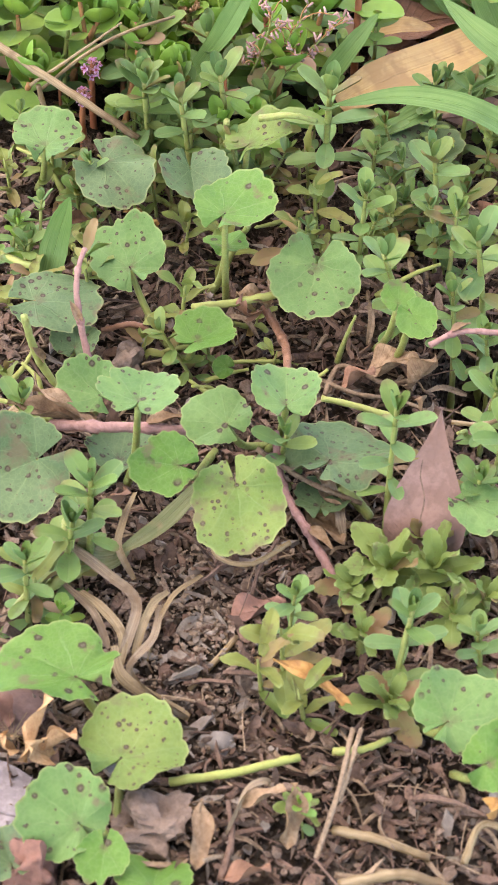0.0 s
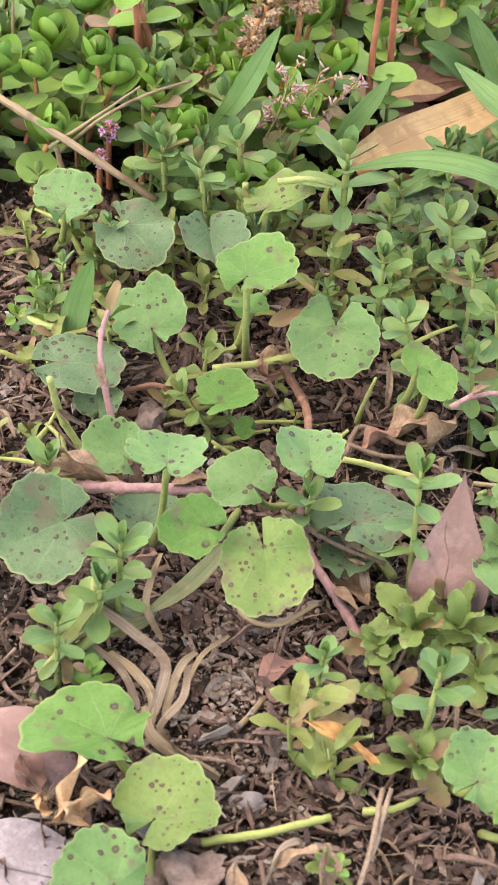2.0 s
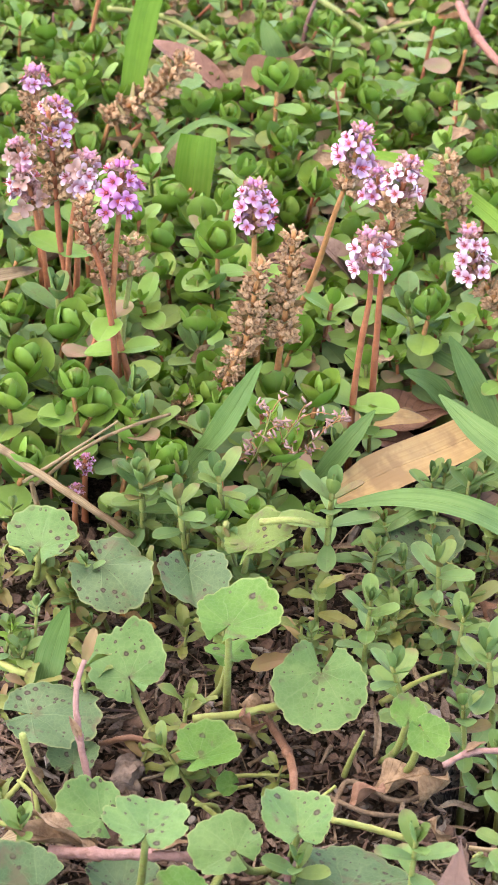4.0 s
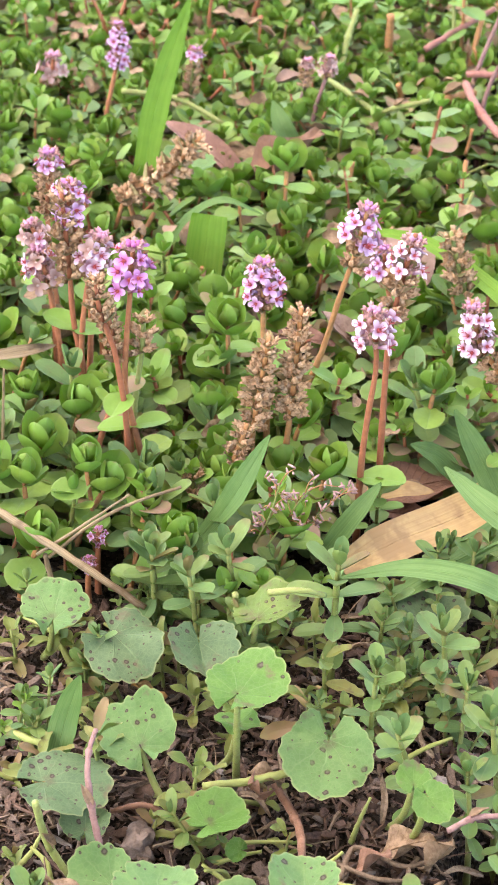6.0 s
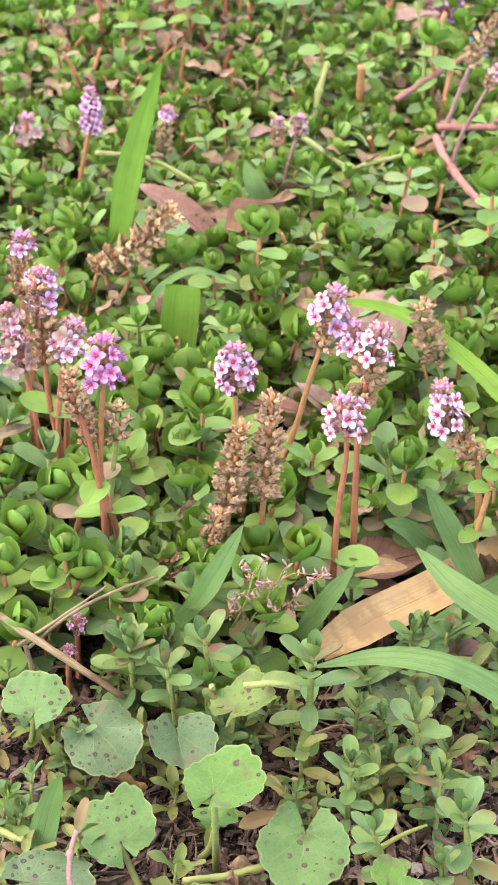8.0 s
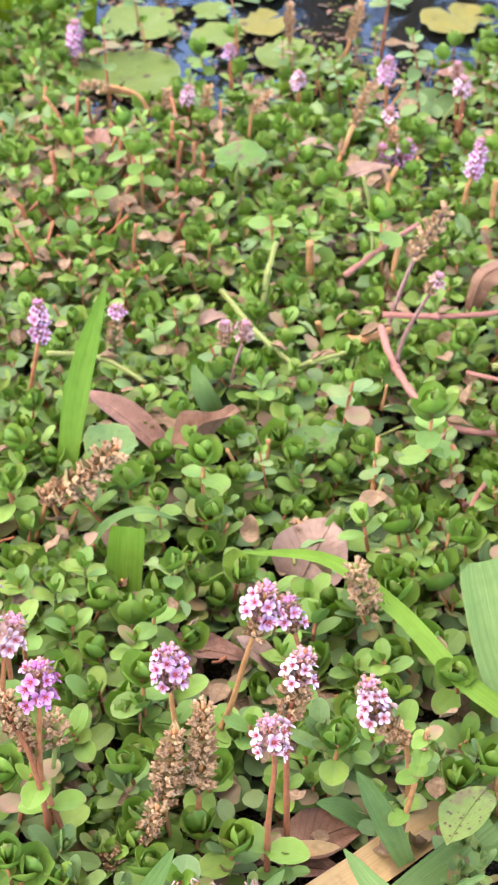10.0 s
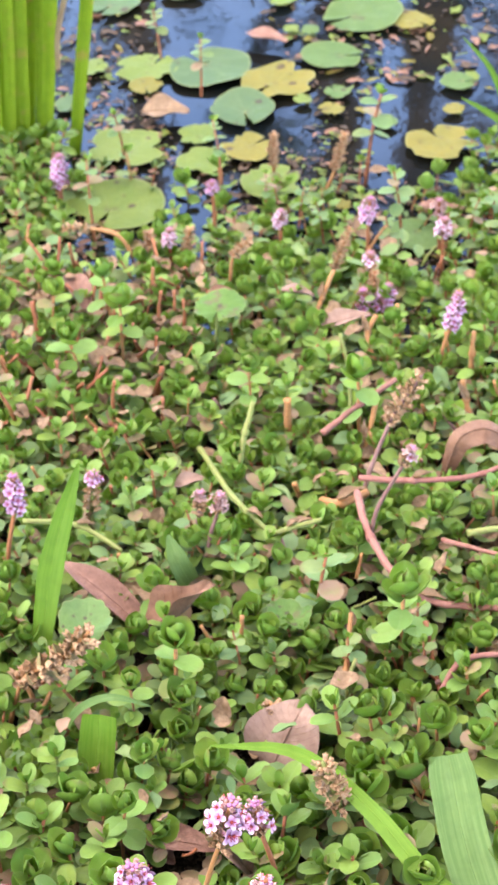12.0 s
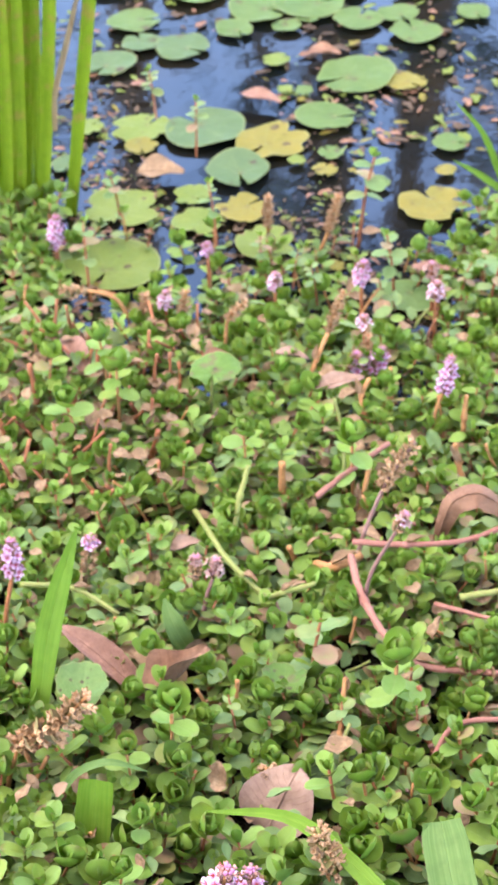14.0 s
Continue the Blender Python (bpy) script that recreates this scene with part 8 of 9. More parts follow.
grass_blade('pale withered grass strip draped on the soil', [(-0.0420, -0.0640, 0.0050), (-0.0360, -0.0710, 0.0060), (-0.0330, -0.0770, 0.0050)], 0.0014, M_GREYED, (0.1, -0.5, 1), n=24, twist=25, fold=0.40, base=0.6, tip=0.6)
grass_blade('pale withered grass strip draped on the soil', [(-0.0200, -0.0590, 0.0040), (-0.0240, -0.0660, 0.0060), (-0.0260, -0.0730, 0.0050), (-0.0270, -0.0780, 0.0030)], 0.0012, M_STRAW, (-0.2, -0.5, 1), n=24, twist=-60, fold=0.25, base=0.6, tip=0.6)
grass_blade('withered grass strip on the soil', [(-0.0053, -0.1002, 0.0040), (-0.0061, -0.1018, 0.0067), (-0.0083, -0.1046, 0.0080), (-0.0101, -0.1089, 0.0067), (-0.0111, -0.1100, 0.0040)], 0.0019, M_GREYED, (0, -0.6, 1), n=22, twist=-127, fold=0.3, base=0.4)
grass_blade('withered grass strip on the soil', [(0.0017, -0.0460, 0.0040), (0.0016, -0.0432, 0.0057), (0.0004, -0.0407, 0.0060), (-0.0004, -0.0406, 0.0089), (-0.0028, -0.0356, 0.0060)], 0.0026, M_GREYED, (0, -0.6, 1), n=22, twist=34, fold=0.3, base=0.4)
grass_blade('withered grass strip on the soil', [(0.0029, -0.0482, 0.0030), (0.0019, -0.0462, 0.0060), (0.0015, -0.0433, 0.0060), (0.0017, -0.0449, 0.0055), (0.0046, -0.0451, 0.0040)], 0.0019, M_GREYED, (0, -0.6, 1), n=22, twist=-56, fold=0.3, base=0.4)

# ---- stones ----
stone('brownish rough stone half sunk in soil', -0.0225, -0.1075, 0.0010, 0.0058, 0.0046, 0.0038, 0, M_STONE, 17, 0.7, 0.8)
dead_leaf('broad grey weathered dead leaf lying flat', -0.0600, -0.1060, 0.0030, 0.0250, 0.0190, -96, -2, -6, M_DEAD_GREY, 6, 0.03, 0.03, 0.55, 0.5)
stone('small red brick fragment', -0.0385, -0.1173, 0.0010, 0.0035, 0.0031, 0.0050, 0, M_BRICK, 19, 0.4)
stone('pale pebble on the soil', -0.0142, -0.0916, 0.0005, 0.0027, 0.0020, 0.0025, 0, M_STONE_GREY, 20, 0.4)
stone('small grey clod of dry soil', -0.0391, -0.0051, 0.0012, 0.0030, 0.0036, 0.0034, 0, M_STONE, 21, 0.4)
dead_leaf('broad mauve-brown rotting leaf lying flat', -0.0620, -0.0800, 0.0028, 0.0230, 0.0170, -118, 4, -8, M_DEAD_PLAIN, 12, 0.05, 0.05, 0.55, 0.5, 0, False)
stone('grey clod among the shoots', 0.0090, 0.3557, 0.0024, 0.0057, 0.0047, 0.0120, 0, M_STONE, 23, 0.4)
stone('small pebble on the soil', -0.0197, -0.0730, 0.0003, 0.0012, 0.0012, 0.0014, 345, M_STONE, 24, 0.4)
stone('small pebble on the soil', -0.0133, -0.0688, 0.0003, 0.0009, 0.0009, 0.0014, 420, M_STONE, 25, 0.4)
stone('small pebble on the soil', -0.0207, -0.0761, 0.0003, 0.0008, 0.0008, 0.0014, 330, M_STONE, 26, 0.4)
stone('small pebble on the soil', -0.0227, -0.0827, 0.0003, 0.0012, 0.0012, 0.0014, 300, M_STONE, 27, 0.4)
stone('small pebble on the soil', -0.0242, -0.0816, 0.0003, 0.0009, 0.0009, 0.0014, 285, M_STONE, 28, 0.4)
stone('small pebble on the soil', -0.0170, -0.0769, 0.0003, 0.0007, 0.0007, 0.0014, 370, M_STONE, 29, 0.4)
stone('small pebble on the soil', -0.0110, -0.0734, 0.0003, 0.0011, 0.0011, 0.0014, 440, M_STONE, 30, 0.4)
stone('small pebble on the soil', -0.0183, -0.0693, 0.0003, 0.0014, 0.0014, 0.0014, 365, M_STONE, 31, 0.4)
stone('small pebble on the soil', -0.0146, -0.0830, 0.0003, 0.0010, 0.0010, 0.0014, 390, M_STONE, 32, 0.4)
stone('small pebble on the soil', -0.0077, -0.0801, 0.0003, 0.0009, 0.0009, 0.0014, 470, M_STONE, 33, 0.4)

seed_tuft(-0.0452, -0.0955, 0.0045, 0.0042)
seed_tuft(0.0085, -0.1190, 0.0030, 0.0036)

# ---- bare runner stems in the ground cover ----
twig('runner', 'bare pink runner stem in the ground cover', [(0.0224, 0.2910, 0.0230), (0.0266, 0.2704, 0.0230), (0.0407, 0.2494, 0.0190), (0.0673, 0.2464, 0.0170)], 0.00124, 0.00103, M_RUNNER, 'stem', knots=0.14)
twig('runner', 'bare pink runner stem in the ground cover', [(0.0229, 0.2978, 0.0230), (0.0391, 0.2944, 0.0250), (0.0606, 0.2983, 0.0250), (0.0704, 0.3051, 0.0250)], 0.00102, 0.00085, M_RUNNER, 'stem', knots=0.14)
twig('runner', 'bare pink runner stem in the ground cover', [(0.0460, 0.2140, 0.0150), (0.0513, 0.2202, 0.0210), (0.0668, 0.2226, 0.0230)], 0.00091, 0.00076, M_RUNNER, 'stem', knots=0.14)
twig('runner', 'bare pink runner stem in the ground cover', [(0.0108, 0.3247, 0.0190), (0.0223, 0.3345, 0.0230), (0.0339, 0.3430, 0.0270)], 0.00106, 0.00088, M_RUNNER, 'stem', knots=0.14)
twig('runner', 'pale yellow-green runner stem', [(-0.0279, 0.3217, 0.0150), (-0.0102, 0.2833, 0.0210), (-0.0021, 0.2750, 0.0190)], 0.00099, 0.00082, M_STEM_GREEN, 'stem', knots=0.14)
twig('runner', 'pale yellow-green runner stem', [(-0.0033, 0.2750, 0.0190), (0.0021, 0.2758, 0.0210), (0.0121, 0.2780, 0.0230)], 0.00085, 0.00071, M_STEM_GREEN, 'stem', knots=0.14)
twig('runner', 'pale yellow-green runner stem', [(-0.0150, 0.3075, 0.0130), (-0.0129, 0.3166, 0.0250), (-0.0105, 0.3249, 0.0310)], 0.00105, 0.00087, M_STEM_GREEN, 'stem', knots=0.14)
twig('runner', 'pale yellow-green runner stem', [(-0.0768, 0.2755, 0.0230), (-0.0609, 0.2763, 0.0210), (-0.0467, 0.2695, 0.0170)], 0.00085, 0.00071, M_STEM_GREEN, 'stem', knots=0.14)
twig('runner', 'pale yellow-green runner stem', [(0.0552, 0.2774, 0.0190), (0.0696, 0.2812, 0.0190)], 0.00114, 0.00094, M_STEM_GREEN, 'stem', knots=0.14)
twig('runner', 'bare pink runner stem in the ground cover', [(0.0475, 0.2742, 0.0190), (0.0661, 0.2672, 0.0190)], 0.00077, 0.00065, M_RUNNER, 'stem', knots=0.14)
twig('runner', 'bare reddish upright stem in the ground cover', [(-0.0462, 0.3561, 0.0040), (-0.0443, 0.3553, 0.0130), (-0.0421, 0.3539, 0.0230)], 0.00109, 0.00091, M_STEM_RED, 'stem', knots=0.14)
twig('runner', 'bare reddish upright stem in the ground cover', [(-0.0624, 0.3229, 0.0040), (-0.0617, 0.3259, 0.0110), (-0.0608, 0.3261, 0.0190)], 0.00092, 0.00077, M_STEM_RED, 'stem', knots=0.14)
twig('runner', 'bare tan stem stub in the ground cover', [(-0.0010, 0.3301, 0.0040), (-0.0004, 0.3321, 0.0130), (-0.0002, 0.3318, 0.0270)], 0.00145, 0.00121, M_STEM_TAN, 'stem', knots=0.14)
twig('runner', 'bare tan stem stub in the ground cover', [(0.0217, 0.3178, 0.0040), (0.0251, 0.3272, 0.0150), (0.0277, 0.3309, 0.0270)], 0.00104, 0.00087, M_STEM_TAN, 'stem', knots=0.14)
twig('runner', 'bare tan stem stub in the ground cover', [(-0.0803, 0.3349, 0.0070), (-0.0850, 0.3417, 0.0110), (-0.0899, 0.3466, 0.0130)], 0.00120, 0.00100, M_STEM_TAN, 'stem', knots=0.14)
twig('runner', 'bare reddish upright stem in the ground cover', [(-0.0862, 0.3759, 0.0040), (-0.0868, 0.3806, 0.0150), (-0.0884, 0.3825, 0.0290)], 0.00112, 0.00093, M_STEM_RED, 'stem', knots=0.14)
twig('runner', 'bare reddish upright stem in the ground cover', [(-0.0685, 0.3928, 0.0040), (-0.0671, 0.3916, 0.0170), (-0.0655, 0.3919, 0.0310)], 0.00100, 0.00083, M_STEM_RED, 'stem', knots=0.14)
twig('runner', 'bare reddish upright stem in the ground cover', [(-0.0744, 0.3762, 0.0040), (-0.0735, 0.3771, 0.0130), (-0.0724, 0.3764, 0.0230)], 0.00098, 0.00082, M_STEM_RED, 'stem', knots=0.14)
twig('runner', 'bare tan stem stub in the ground cover', [(-0.0340, 0.3181, 0.0050), (-0.0362, 0.3164, 0.0110), (-0.0378, 0.3119, 0.0170)], 0.00117, 0.00098, M_STEM_TAN, 'stem', knots=0.14)
twig('runner', 'bare tan stem stub in the ground cover', [(0.0060, 0.3038, 0.0050), (0.0047, 0.3035, 0.0110), (0.0030, 0.3018, 0.0170)], 0.00102, 0.00085, M_STEM_TAN, 'stem', knots=0.14)
twig('runner', 'bare tan stem stub in the ground cover', [(0.0202, 0.2153, 0.0040), (0.0203, 0.2251, 0.0130), (0.0217, 0.2355, 0.0250)], 0.00086, 0.00071, M_STEM_TAN, 'stem', knots=0.14)
twig('runner', 'bare tan stem stub in the ground cover', [(-0.0104, 0.2299, 0.0040), (-0.0098, 0.2333, 0.0130), (-0.0090, 0.2356, 0.0230)], 0.00082, 0.00068, M_STEM_TAN, 'stem', knots=0.14)
twig('runner', 'bare tan stem stub in the ground cover', [(0.0399, 0.2042, 0.0040), (0.0394, 0.2119, 0.0070), (0.0389, 0.2127, 0.0150)], 0.00090, 0.00075, M_STEM_TAN, 'stem', knots=0.14)
twig('runner', 'bare reddish upright stem in the ground cover', [(0.0424, 0.2347, 0.0230), (0.0447, 0.2301, 0.0110), (0.0479, 0.2194, 0.0040)], 0.00074, 0.00062, M_STEM_RED, 'stem', knots=0.14)
twig('runner', 'bare reddish upright stem in the ground cover', [(-0.0271, 0.2106, 0.0040), (-0.0264, 0.2145, 0.0090), (-0.0273, 0.2151, 0.0150)], 0.00080, 0.00066, M_STEM_RED, 'stem', knots=0.14)
twig('runner', 'bare tan stem stub in the ground cover', [(-0.0669, 0.1988, 0.0040), (-0.0640, 0.2050, 0.0110), (-0.0598, 0.2081, 0.0190)], 0.00079, 0.00066, M_STEM_TAN, 'stem', knots=0.14)
twig('runner', 'bare tan stem stub in the ground cover', [(0.0581, 0.3418, 0.0110), (0.0565, 0.3460, 0.0170), (0.0553, 0.3487, 0.0230)], 0.00106, 0.00088, M_STEM_TAN, 'stem', knots=0.14)
twig('runner', 'bare tan stem stub in the ground cover', [(0.0011, 0.3873, 0.0090), (0.0086, 0.4003, 0.0190), (0.0124, 0.4060, 0.0270)], 0.00091, 0.00076, M_STEM_TAN, 'stem', knots=0.14)
twig('runner', 'bare tan stem stub in the ground cover', [(0.0275, 0.3720, 0.0110), (0.0245, 0.3805, 0.0190), (0.0273, 0.3848, 0.0230)], 0.00096, 0.00080, M_STEM_TAN, 'stem', knots=0.14)
twig('runner', 'bare tan stem stub in the ground cover', [(0.0361, 0.3830, 0.0090), (0.0341, 0.3867, 0.0170), (0.0344, 0.3916, 0.0230)], 0.00084, 0.00070, M_STEM_TAN, 'stem', knots=0.14)
twig('runner', 'bare tan stem stub in the ground cover', [(0.0588, 0.3658, 0.0090), (0.0589, 0.3682, 0.0190), (0.0594, 0.3700, 0.0270)], 0.00102, 0.00085, M_STEM_TAN, 'stem', knots=0.14)
twig('runner', 'bare tan stem stub in the ground cover', [(-0.0659, 0.4498, 0.0130), (-0.0738, 0.4473, 0.0170), (-0.0794, 0.4430, 0.0190)], 0.00090, 0.00075, M_STEM_TAN, 'stem', knots=0.14)
twig('runner', 'pale yellow-green runner stem', [(0.0196, 0.3329, 0.0150), (0.0186, 0.3422, 0.0330), (0.0161, 0.3453, 0.0430)], 0.00069, 0.00057, M_STEM_GREEN, 'stem', knots=0.14)
twig('runner', 'bare pink runner stem in the ground cover', [(0.0360, 0.3300, 0.0130), (0.0420, 0.3112, 0.0190)], 0.00071, 0.00059, M_RUNNER, 'stem', knots=0.14)
twig('runner', 'bare tan stem stub in the ground cover', [(-0.0205, 0.2757, 0.0070), (-0.0231, 0.2792, 0.0130), (-0.0219, 0.2825, 0.0170)], 0.00074, 0.00062, M_STEM_TAN, 'stem', knots=0.14)
twig('runner', 'bent dry stem in the ground cover', [(-0.0202, 0.2964, 0.0050), (-0.0263, 0.2969, 0.0090), (-0.0286, 0.2912, 0.0070)], 0.00057, 0.00048, M_STRAW, 'stem', knots=0.14)
twig('runner', 'bare tan stem stub in the ground cover', [(0.0115, 0.2986, 0.0130), (0.0169, 0.2927, 0.0170), (0.0255, 0.2982, 0.0170)], 0.00151, 0.00126, M_STEM_TAN, 'stem', knots=0.14)
twig('runner', 'bare tan stem stub in the ground cover', [(0.0525, 0.2596, 0.0110), (0.0606, 0.2564, 0.0130), (0.0690, 0.2615, 0.0130)], 0.00144, 0.00120, M_STEM_TAN, 'stem', knots=0.14)

# ---- crumbs, fibres and scraps on the soil ----
def plate_geo(rng, s):
    """A thin angular chip."""
    k = int(rng.integers(4, 7))
    a = np.sort(rng.uniform(0, 2 * np.pi, k)) * 0.35 + np.linspace(0, 2 * np.pi, k, endpoint=False) * 0.65
    r = s * rng.uniform(0.6, 1.0, k)
    stretch = rng.uniform(0.35, 0.9)
    low = np.stack([r * np.cos(a), r * np.sin(a) * stretch, 0 * a], -1)
    top = low * (0.9, 0.9, 1) + (0, 0, s * rng.uniform(0.08, 0.25)) + rng.normal(0, 0.05 * s, (k, 3)) * (0, 0, 1)
    f = [tuple(range(k, 2 * k)), tuple(range(k))[::-1]] + [(i, (i + 1) % k, k + (i + 1) % k, k + i) for i in range(k)]
    return np.concatenate([low, top]), f, np.zeros((2 * k, 2))


def litter():
    """Shredded leaves, splinters, sticks and angular crumbs that cover the bare soil."""
    rng = np.random.default_rng(21)
    bits = {M_LITTER: [], M_FIBRE: [], M_CRUMB: [], M_WITHER: [], M_FLAKE: []}
    clods = [lump_geo(1, rng.uniform(0.6, 1), rng.uniform(0.5, 0.9), i, 0.8, 0, 1) for i in range(30)]
    for i in range(27000):
        x, y = rng.uniform(-0.085, 0.055), rng.uniform(-0.145, 0.065)
        if i % 9 == 0:
            x, y = rng.uniform(-0.11, 0.09), rng.uniform(0.065, 0.34)
        z = ground_height(x, y)
        if hollow(x, y) > 0.006:
            continue
        pale = math.exp(-(((x + 0.019) / 0.016) ** 2 + ((y + 0.074) / 0.022) ** 2))
        m = turned(x, y, z + rng.uniform(0.0001, 0.0016), rng.uniform(0, 360), rng.normal(0, 20), rng.normal(0, 28))
        kind = rng.random()
        woven = 0.5 + 0.5 * noise.noise(Vector((x * 45, y * 45, 7.0)))
        if kind < 0.11:
            s = 0.0010 + 0.0058 * rng.random() ** 3
            mat = M_LITTER if rng.random() < 0.8 - 0.3 * pale else M_FLAKE
            bits[mat].append(moved(leaf_geo(s, s * rng.uniform(0.2, 0.6), rng.uniform(-110, 110), rng.uniform(-0.3, 0.6), 5, 2, 0.5, 0.45, 0.0002, 0.22, 0.35, rng.uniform(-90, 90), 0.28), m))
        elif kind < 0.13:
            s = rng.uniform(0.003, 0.010)
            k = rng.normal(0, 0.10, 4) * s
            bits[M_FIBRE if rng.random() < 0.85 or y < -0.02 else M_WITHER].append(moved(ribbon_geo([(0, 0, 0.001), (k[0], s * 0.5, abs(k[1]) * 0.6 + 0.001), (k[2], s, 0.0005)], rng.uniform(0.0005, 0.0014), (0.2, 0.1, 1), 0.5, 0.55, 0.7, 6, 2, 0.0002, rng.uniform(-120, 120)), m))
        elif kind < 0.31:
            if rng.random() > 0.35 + woven:
                continue
            s = 0.002 + 0.009 * rng.random() ** 1.6
            k = rng.normal(0, 0.06, 4) * s
            thick = rng.uniform(0.00008, 0.00022) if rng.random() < 0.7 else rng.uniform(0.0003, 0.0006)
            bits[M_FIBRE if rng.random() < 0.4 else M_LITTER].append(moved(tube_geo([(0, 0, 0), (k[0], s * 0.35, abs(k[1])), (k[2], s, k[3] * 0.5)], thick, thick * rng.uniform(0.5, 0.9), 5, 5, 0.0, 0.5), m))
        elif kind < 0.78:
            s = 0.0004 + 0.0026 * rng.random() ** 3.2
            mat = (M_FLAKE, M_LITTER, M_CRUMB)[int(rng.choice(3, p=[0.08 + 0.3 * pale, 0.56 - 0.3 * pale, 0.36]))]
            long = rng.uniform(0.8, 2.1)
            bits[mat].append(moved(plate_geo(rng, s), m @ Matrix.Diagonal((long, 1.0 / long, rng.uniform(0.8, 2.2), 1.0))))
        else:
            s = 0.00022 + 0.0009 * rng.random() ** 3
            bits[M_CRUMB].append(moved(clods[i % 30], m @ Matrix.Scale(s, 4)))
    bits[M_BUFF] = []
    for i in range(2200):
        x, y = rng.normal(-0.022, 0.011), rng.normal(-0.070, 0.017)
        if noise.noise(Vector((x * 160, y * 160, 2.0))) < -0.12:
            continue
        s = 0.00016 + 0.0006 * rng.random() ** 3
        bits[M_BUFF].append(moved(clods[i % 30], turned(x, y, ground_height(x, y) + rng.uniform(0.0004, 0.0022), rng.uniform(0, 360), rng.uniform(-40, 40)) @ Matrix.Scale(s, 4)))
    for (mat, geos), (name, label) in zip(bits.items(), (("leaf_litter", "dark scraps of rotted leaves on the soil"), ("dry_fibres", "tan dry grass fibres scattered on the soil"), ("soil_crumbs", "small crumbs of dark soil and grit"), ("withered_strips", "half-green withered grass strips on the soil"), ("bark_chips", "pale grey chips of bark and grit on the soil"), ("dry_earth_crumbs", "pale buff crumbs of dry earth"))):
        tagged(part(name, joined(geos), mat, crease=40.0), label, "litter", "", "stuff")


litter()


def ground_cover_remains():
    """Bare stem ends and withered leaves caught in the mat of shoots."""
    rng = np.random.default_rng(31)
    heap = {M_STEM_RED: [], M_STEM_TAN: [], M_STEM_PINK: [], M_STEM_GREEN: [], M_DEAD_TAN: [], M_OLD: []}
    for _ in range(190):
        x, y = rng.uniform(-0.15, 0.13), rng.uniform(0.14, 0.45)
        s, up = rng.uniform(0.005, 0.012), rng.uniform(10, 75)
        mat = (M_STEM_RED, M_STEM_TAN, M_STEM_PINK, M_STEM_GREEN)[int(rng.choice(4, p=[0.3, 0.35, 0.2, 0.15]))]
        k = rng.normal(0, 0.05, 2) * s
        heap[mat].append(moved(tube_geo([(0, 0, 0), (k[0], s * 0.5, k[1]), (0, s, 0)], rng.uniform(0.0004, 0.00075), rng.uniform(0.0003, 0.0005), 6, 6, 0.2), turned(x, y, rng.uniform(0.006, 0.014), rng.uniform(0, 360), up)))
    for _ in range(420):
        x, y = rng.uniform(-0.15, 0.13), rng.uniform(0.1, 0.45)
        s = rng.uniform(0.004, 0.0085)
        heap[M_DEAD_TAN if rng.random() < 0.6 else M_OLD].append(moved(leaf_geo(s, s * rng.uniform(0.5, 0.95), rng.uniform(-50, 60), 0.2, 5, 4, 0.55, 0.2, 0.0002, 0.08), turned(x, y, rng.uniform(0.010, 0.022), rng.uniform(0, 360), rng.normal(0, 25), rng.normal(0, 25))))
    for _ in range(170):
        x, y = rng.uniform(-0.100, -0.035), rng.uniform(0.325, 0.425)
        s = rng.uniform(0.004, 0.008)
        if rng.random() < 0.6:
            heap[M_DEAD_TAN].append(moved(leaf_geo(s, s * rng.uniform(0.5, 0.95), rng.uniform(-50, 60), 0.2, 5, 4, 0.55, 0.2, 0.0002, 0.08), turned(x, y, rng.uniform(0.014, 0.024), rng.uniform(0, 360), rng.normal(0, 25), rng.normal(0, 25))))
        else:
            heap[M_STEM_RED].append(moved(tube_geo([(0, 0, 0), (0.0004, s, 0.0003), (0, 2 * s, 0)], 0.0007, 0.0005, 6, 6, 0.2), turned(x, y, rng.uniform(0.008, 0.016), rng.uniform(0, 360), rng.uniform(30, 88))))
    for mat, geos in heap.items():
        tagged(part("withered_bits", joined(geos), mat), "bare stem ends and withered leaves in the mat", "dead plants", "", "stuff")


ground_cover_remains()


def understory():
    """Old flat leaves low between the stems, green, olive or already brown."""
    rng = np.random.default_rng(47)
    heap = {M_OLD: [], M_LEAF: [], M_DEAD_TAN: []}
    for _ in range(4200):
        y = 0.10 + 0.37 * rng.random() ** 0.9
        x = -0.02 + rng.uniform(-1, 1) * (0.065 + 0.20 * (y + 0.05))
        if y > 0.44 or hollow(x, y) > 0.001:
            continue
        mat = (M_OLD, M_LEAF, M_DEAD_TAN)[int(rng.choice(3, p=[0.6, 0.2, 0.2]))]
        s = rng.uniform(0.0045, 0.0080)
        heap[mat].append(moved(leaf_geo(s, s * rng.uniform(0.75, 0.98), rng.uniform(-10, 30), 0.1, 4, 2, 0.57, 0.2, 0.0002), turned(x, y, rng.uniform(0.002, 0.011) + 0.004 * (y > 0.24), rng.uniform(0, 360), rng.normal(5, 18), rng.normal(0, 18))))
    for mat, geos in heap.items():
        tagged(part("lower_leaves", joined(geos), mat), "old flat leaves low in the mat of shoots", "ground cover", "", "stuff")


understory()

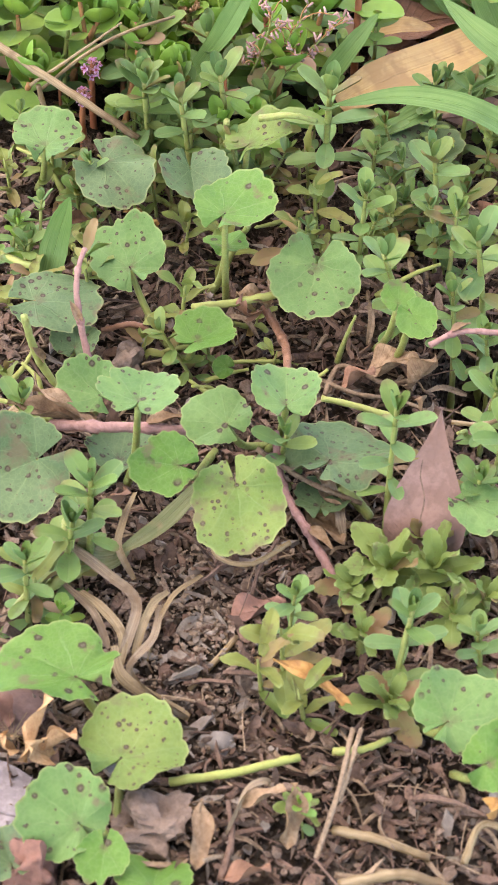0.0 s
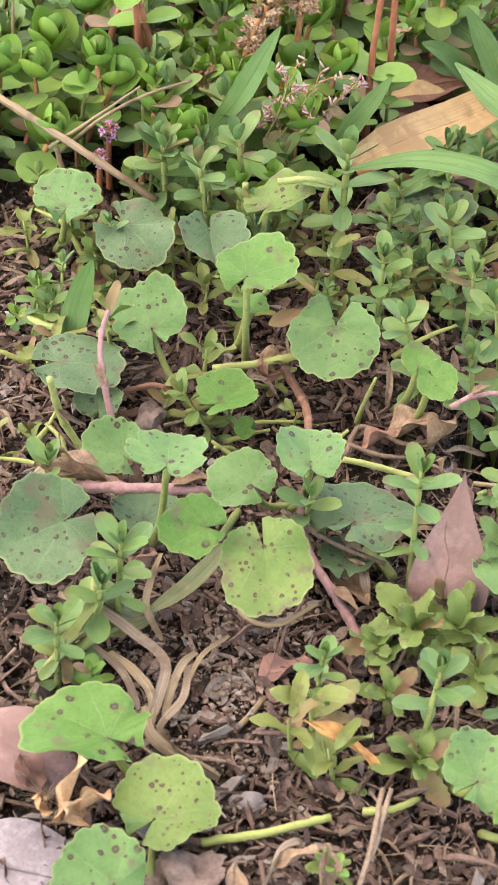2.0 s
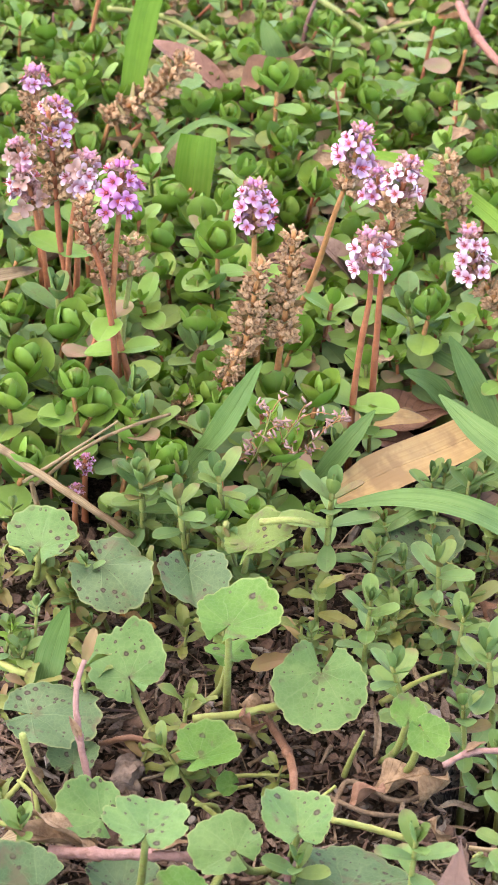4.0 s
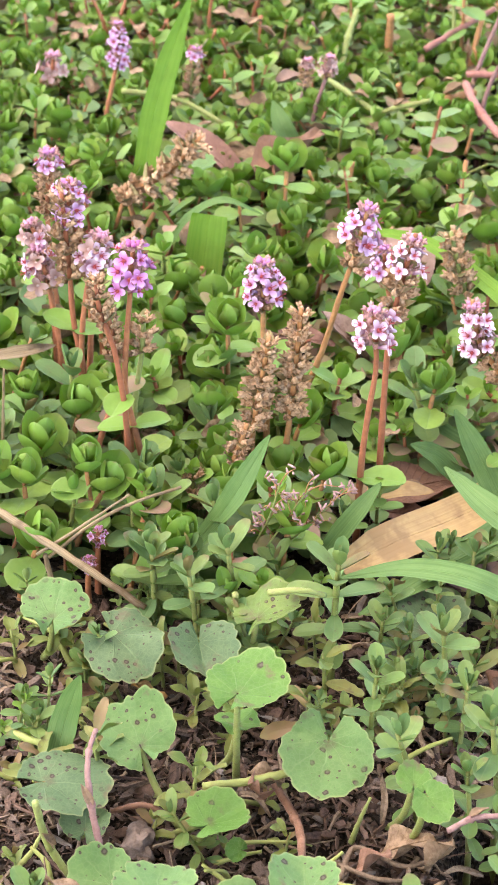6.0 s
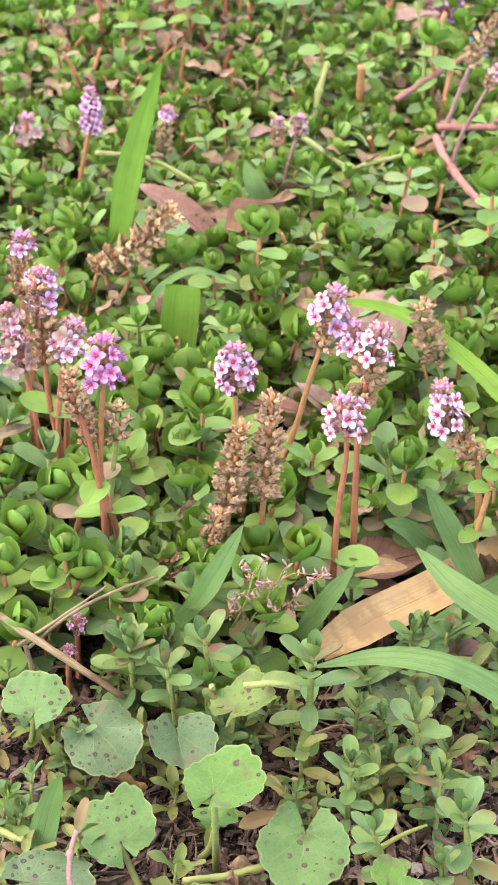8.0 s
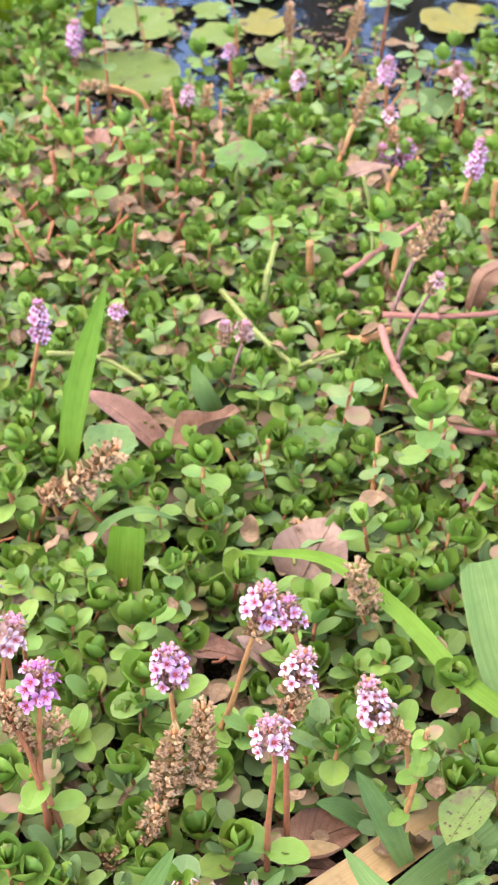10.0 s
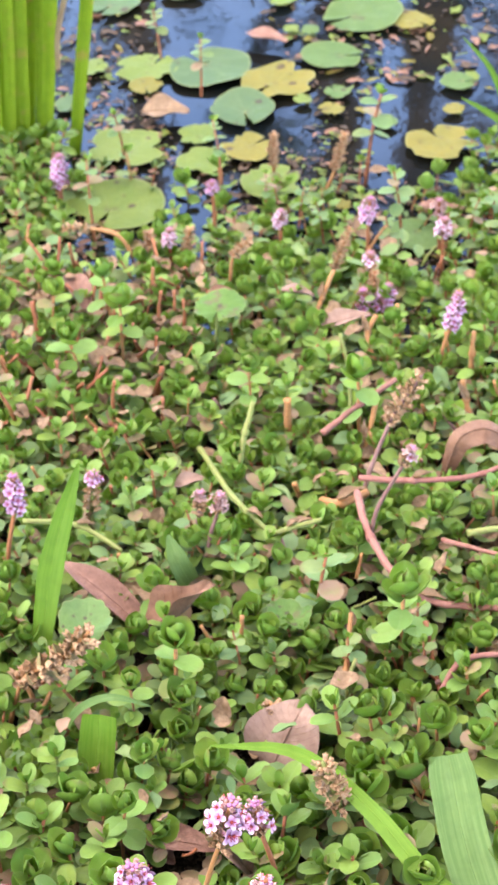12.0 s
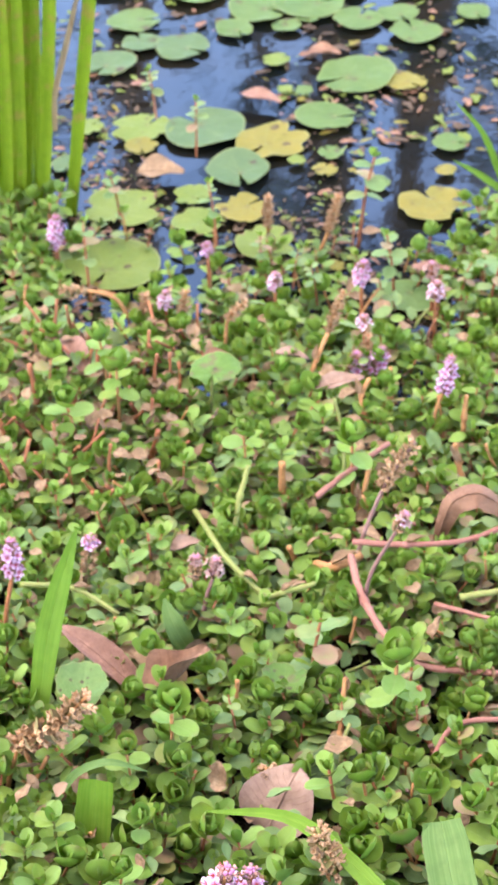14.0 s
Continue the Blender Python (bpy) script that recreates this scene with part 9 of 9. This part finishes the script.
# ---- ground cover ----
# bare spots, where fallen leaves or dark gaps show
GAPS = [(-0.005, 0.072, 0.012), (0.004, 0.079, 0.012), (0.017, 0.091, 0.012), (0.029, 0.105, 0.012), (0.001, 0.097, 0.009), (0.009, 0.095, 0.009), (0.007, 0.100, 0.009), (-0.007, 0.202, 0.012), (0.002, 0.206, 0.012), (0.013, 0.202, 0.012), (-0.062, 0.258, 0.007), (-0.050, 0.250, 0.007), (-0.038, 0.241, 0.007), (-0.030, 0.248, 0.007), (-0.023, 0.253, 0.007), (0.018, 0.264, 0.008), (0.023, 0.261, 0.008), (0.028, 0.266, 0.008), (0.019, 0.254, 0.008), (-0.030, 0.167, 0.008), (0.034, 0.132, 0.008), (0.054, 0.313, 0.010), (0.064, 0.319, 0.010), (-0.013, 0.165, 0.012), (0.041, 0.466, 0.026), (-0.073, 0.492, 0.034), (-0.073, 0.472, 0.032), (-0.073, 0.454, 0.026), (0.041, 0.448, 0.022), (-0.033, 0.171, 0.009), (-0.026, 0.168, 0.009), (-0.031, 0.168, 0.009), (-0.019, 0.164, 0.009), (0.044, 0.141, 0.009), (0.051, 0.156, 0.009)]


def bare(x, y):
    return any((x - a) ** 2 + min(0.0, y - b + 0.008) ** 2 / 3.0 + max(0.0, y - b) ** 2 < 0.34 * r * r for a, b, r in GAPS)


def shore(x):
    """Where the ground cover starts to thin out towards the open water; it reaches further out at both sides."""
    return 0.424 + 0.075 * max(min(1.0, max(0.0, (-x - 0.086) / 0.02)), min(1.0, max(0.0, (x - 0.053) / 0.02)))


rng = np.random.default_rng(11)
near, far = [], []
rows = [0.050]
while rows[-1] < EDGE_Y + 0.085:
    rows.append(rows[-1] + (0.0068 if rows[-1] < 0.21 else 0.0057))
for y in rows:
    for x in np.arange(-0.19, 0.16, 0.0072 if y < 0.21 else 0.0061):
        px, py = x + rng.uniform(-0.004, 0.004), y + rng.uniform(-0.004, 0.004)
        if py > shore(px) + 0.09 or abs(px + 0.02) > 0.065 + 0.20 * (py + 0.05) or rng.random() < 0.08 + 0.75 * min(1.0, max(0.0, (py - shore(px)) / 0.085)) or bare(px, py):
            continue
        if (px > -0.014 and py < 0.108) or (px < -0.03 and py < 0.066):
            continue
        (near if py < 0.121 else far).append((px, py))
for i, (x, y) in enumerate(near):
    style = STYLES[int(rng.choice(4, p=[0.40, 0.24, 0.22, 0.14]))]
    shoot(x, y, ground_height(x, y) - 0.002, style, i % 6, rng.uniform(0, 360), rng.uniform(0.75, 1.2), abs(rng.normal(0, 14)), rng.uniform(0, 360))
carpet([(x, y, 1.0 - 0.24 * min(1.0, max(0.0, (y - 0.17) / 0.1))) for x, y in far])
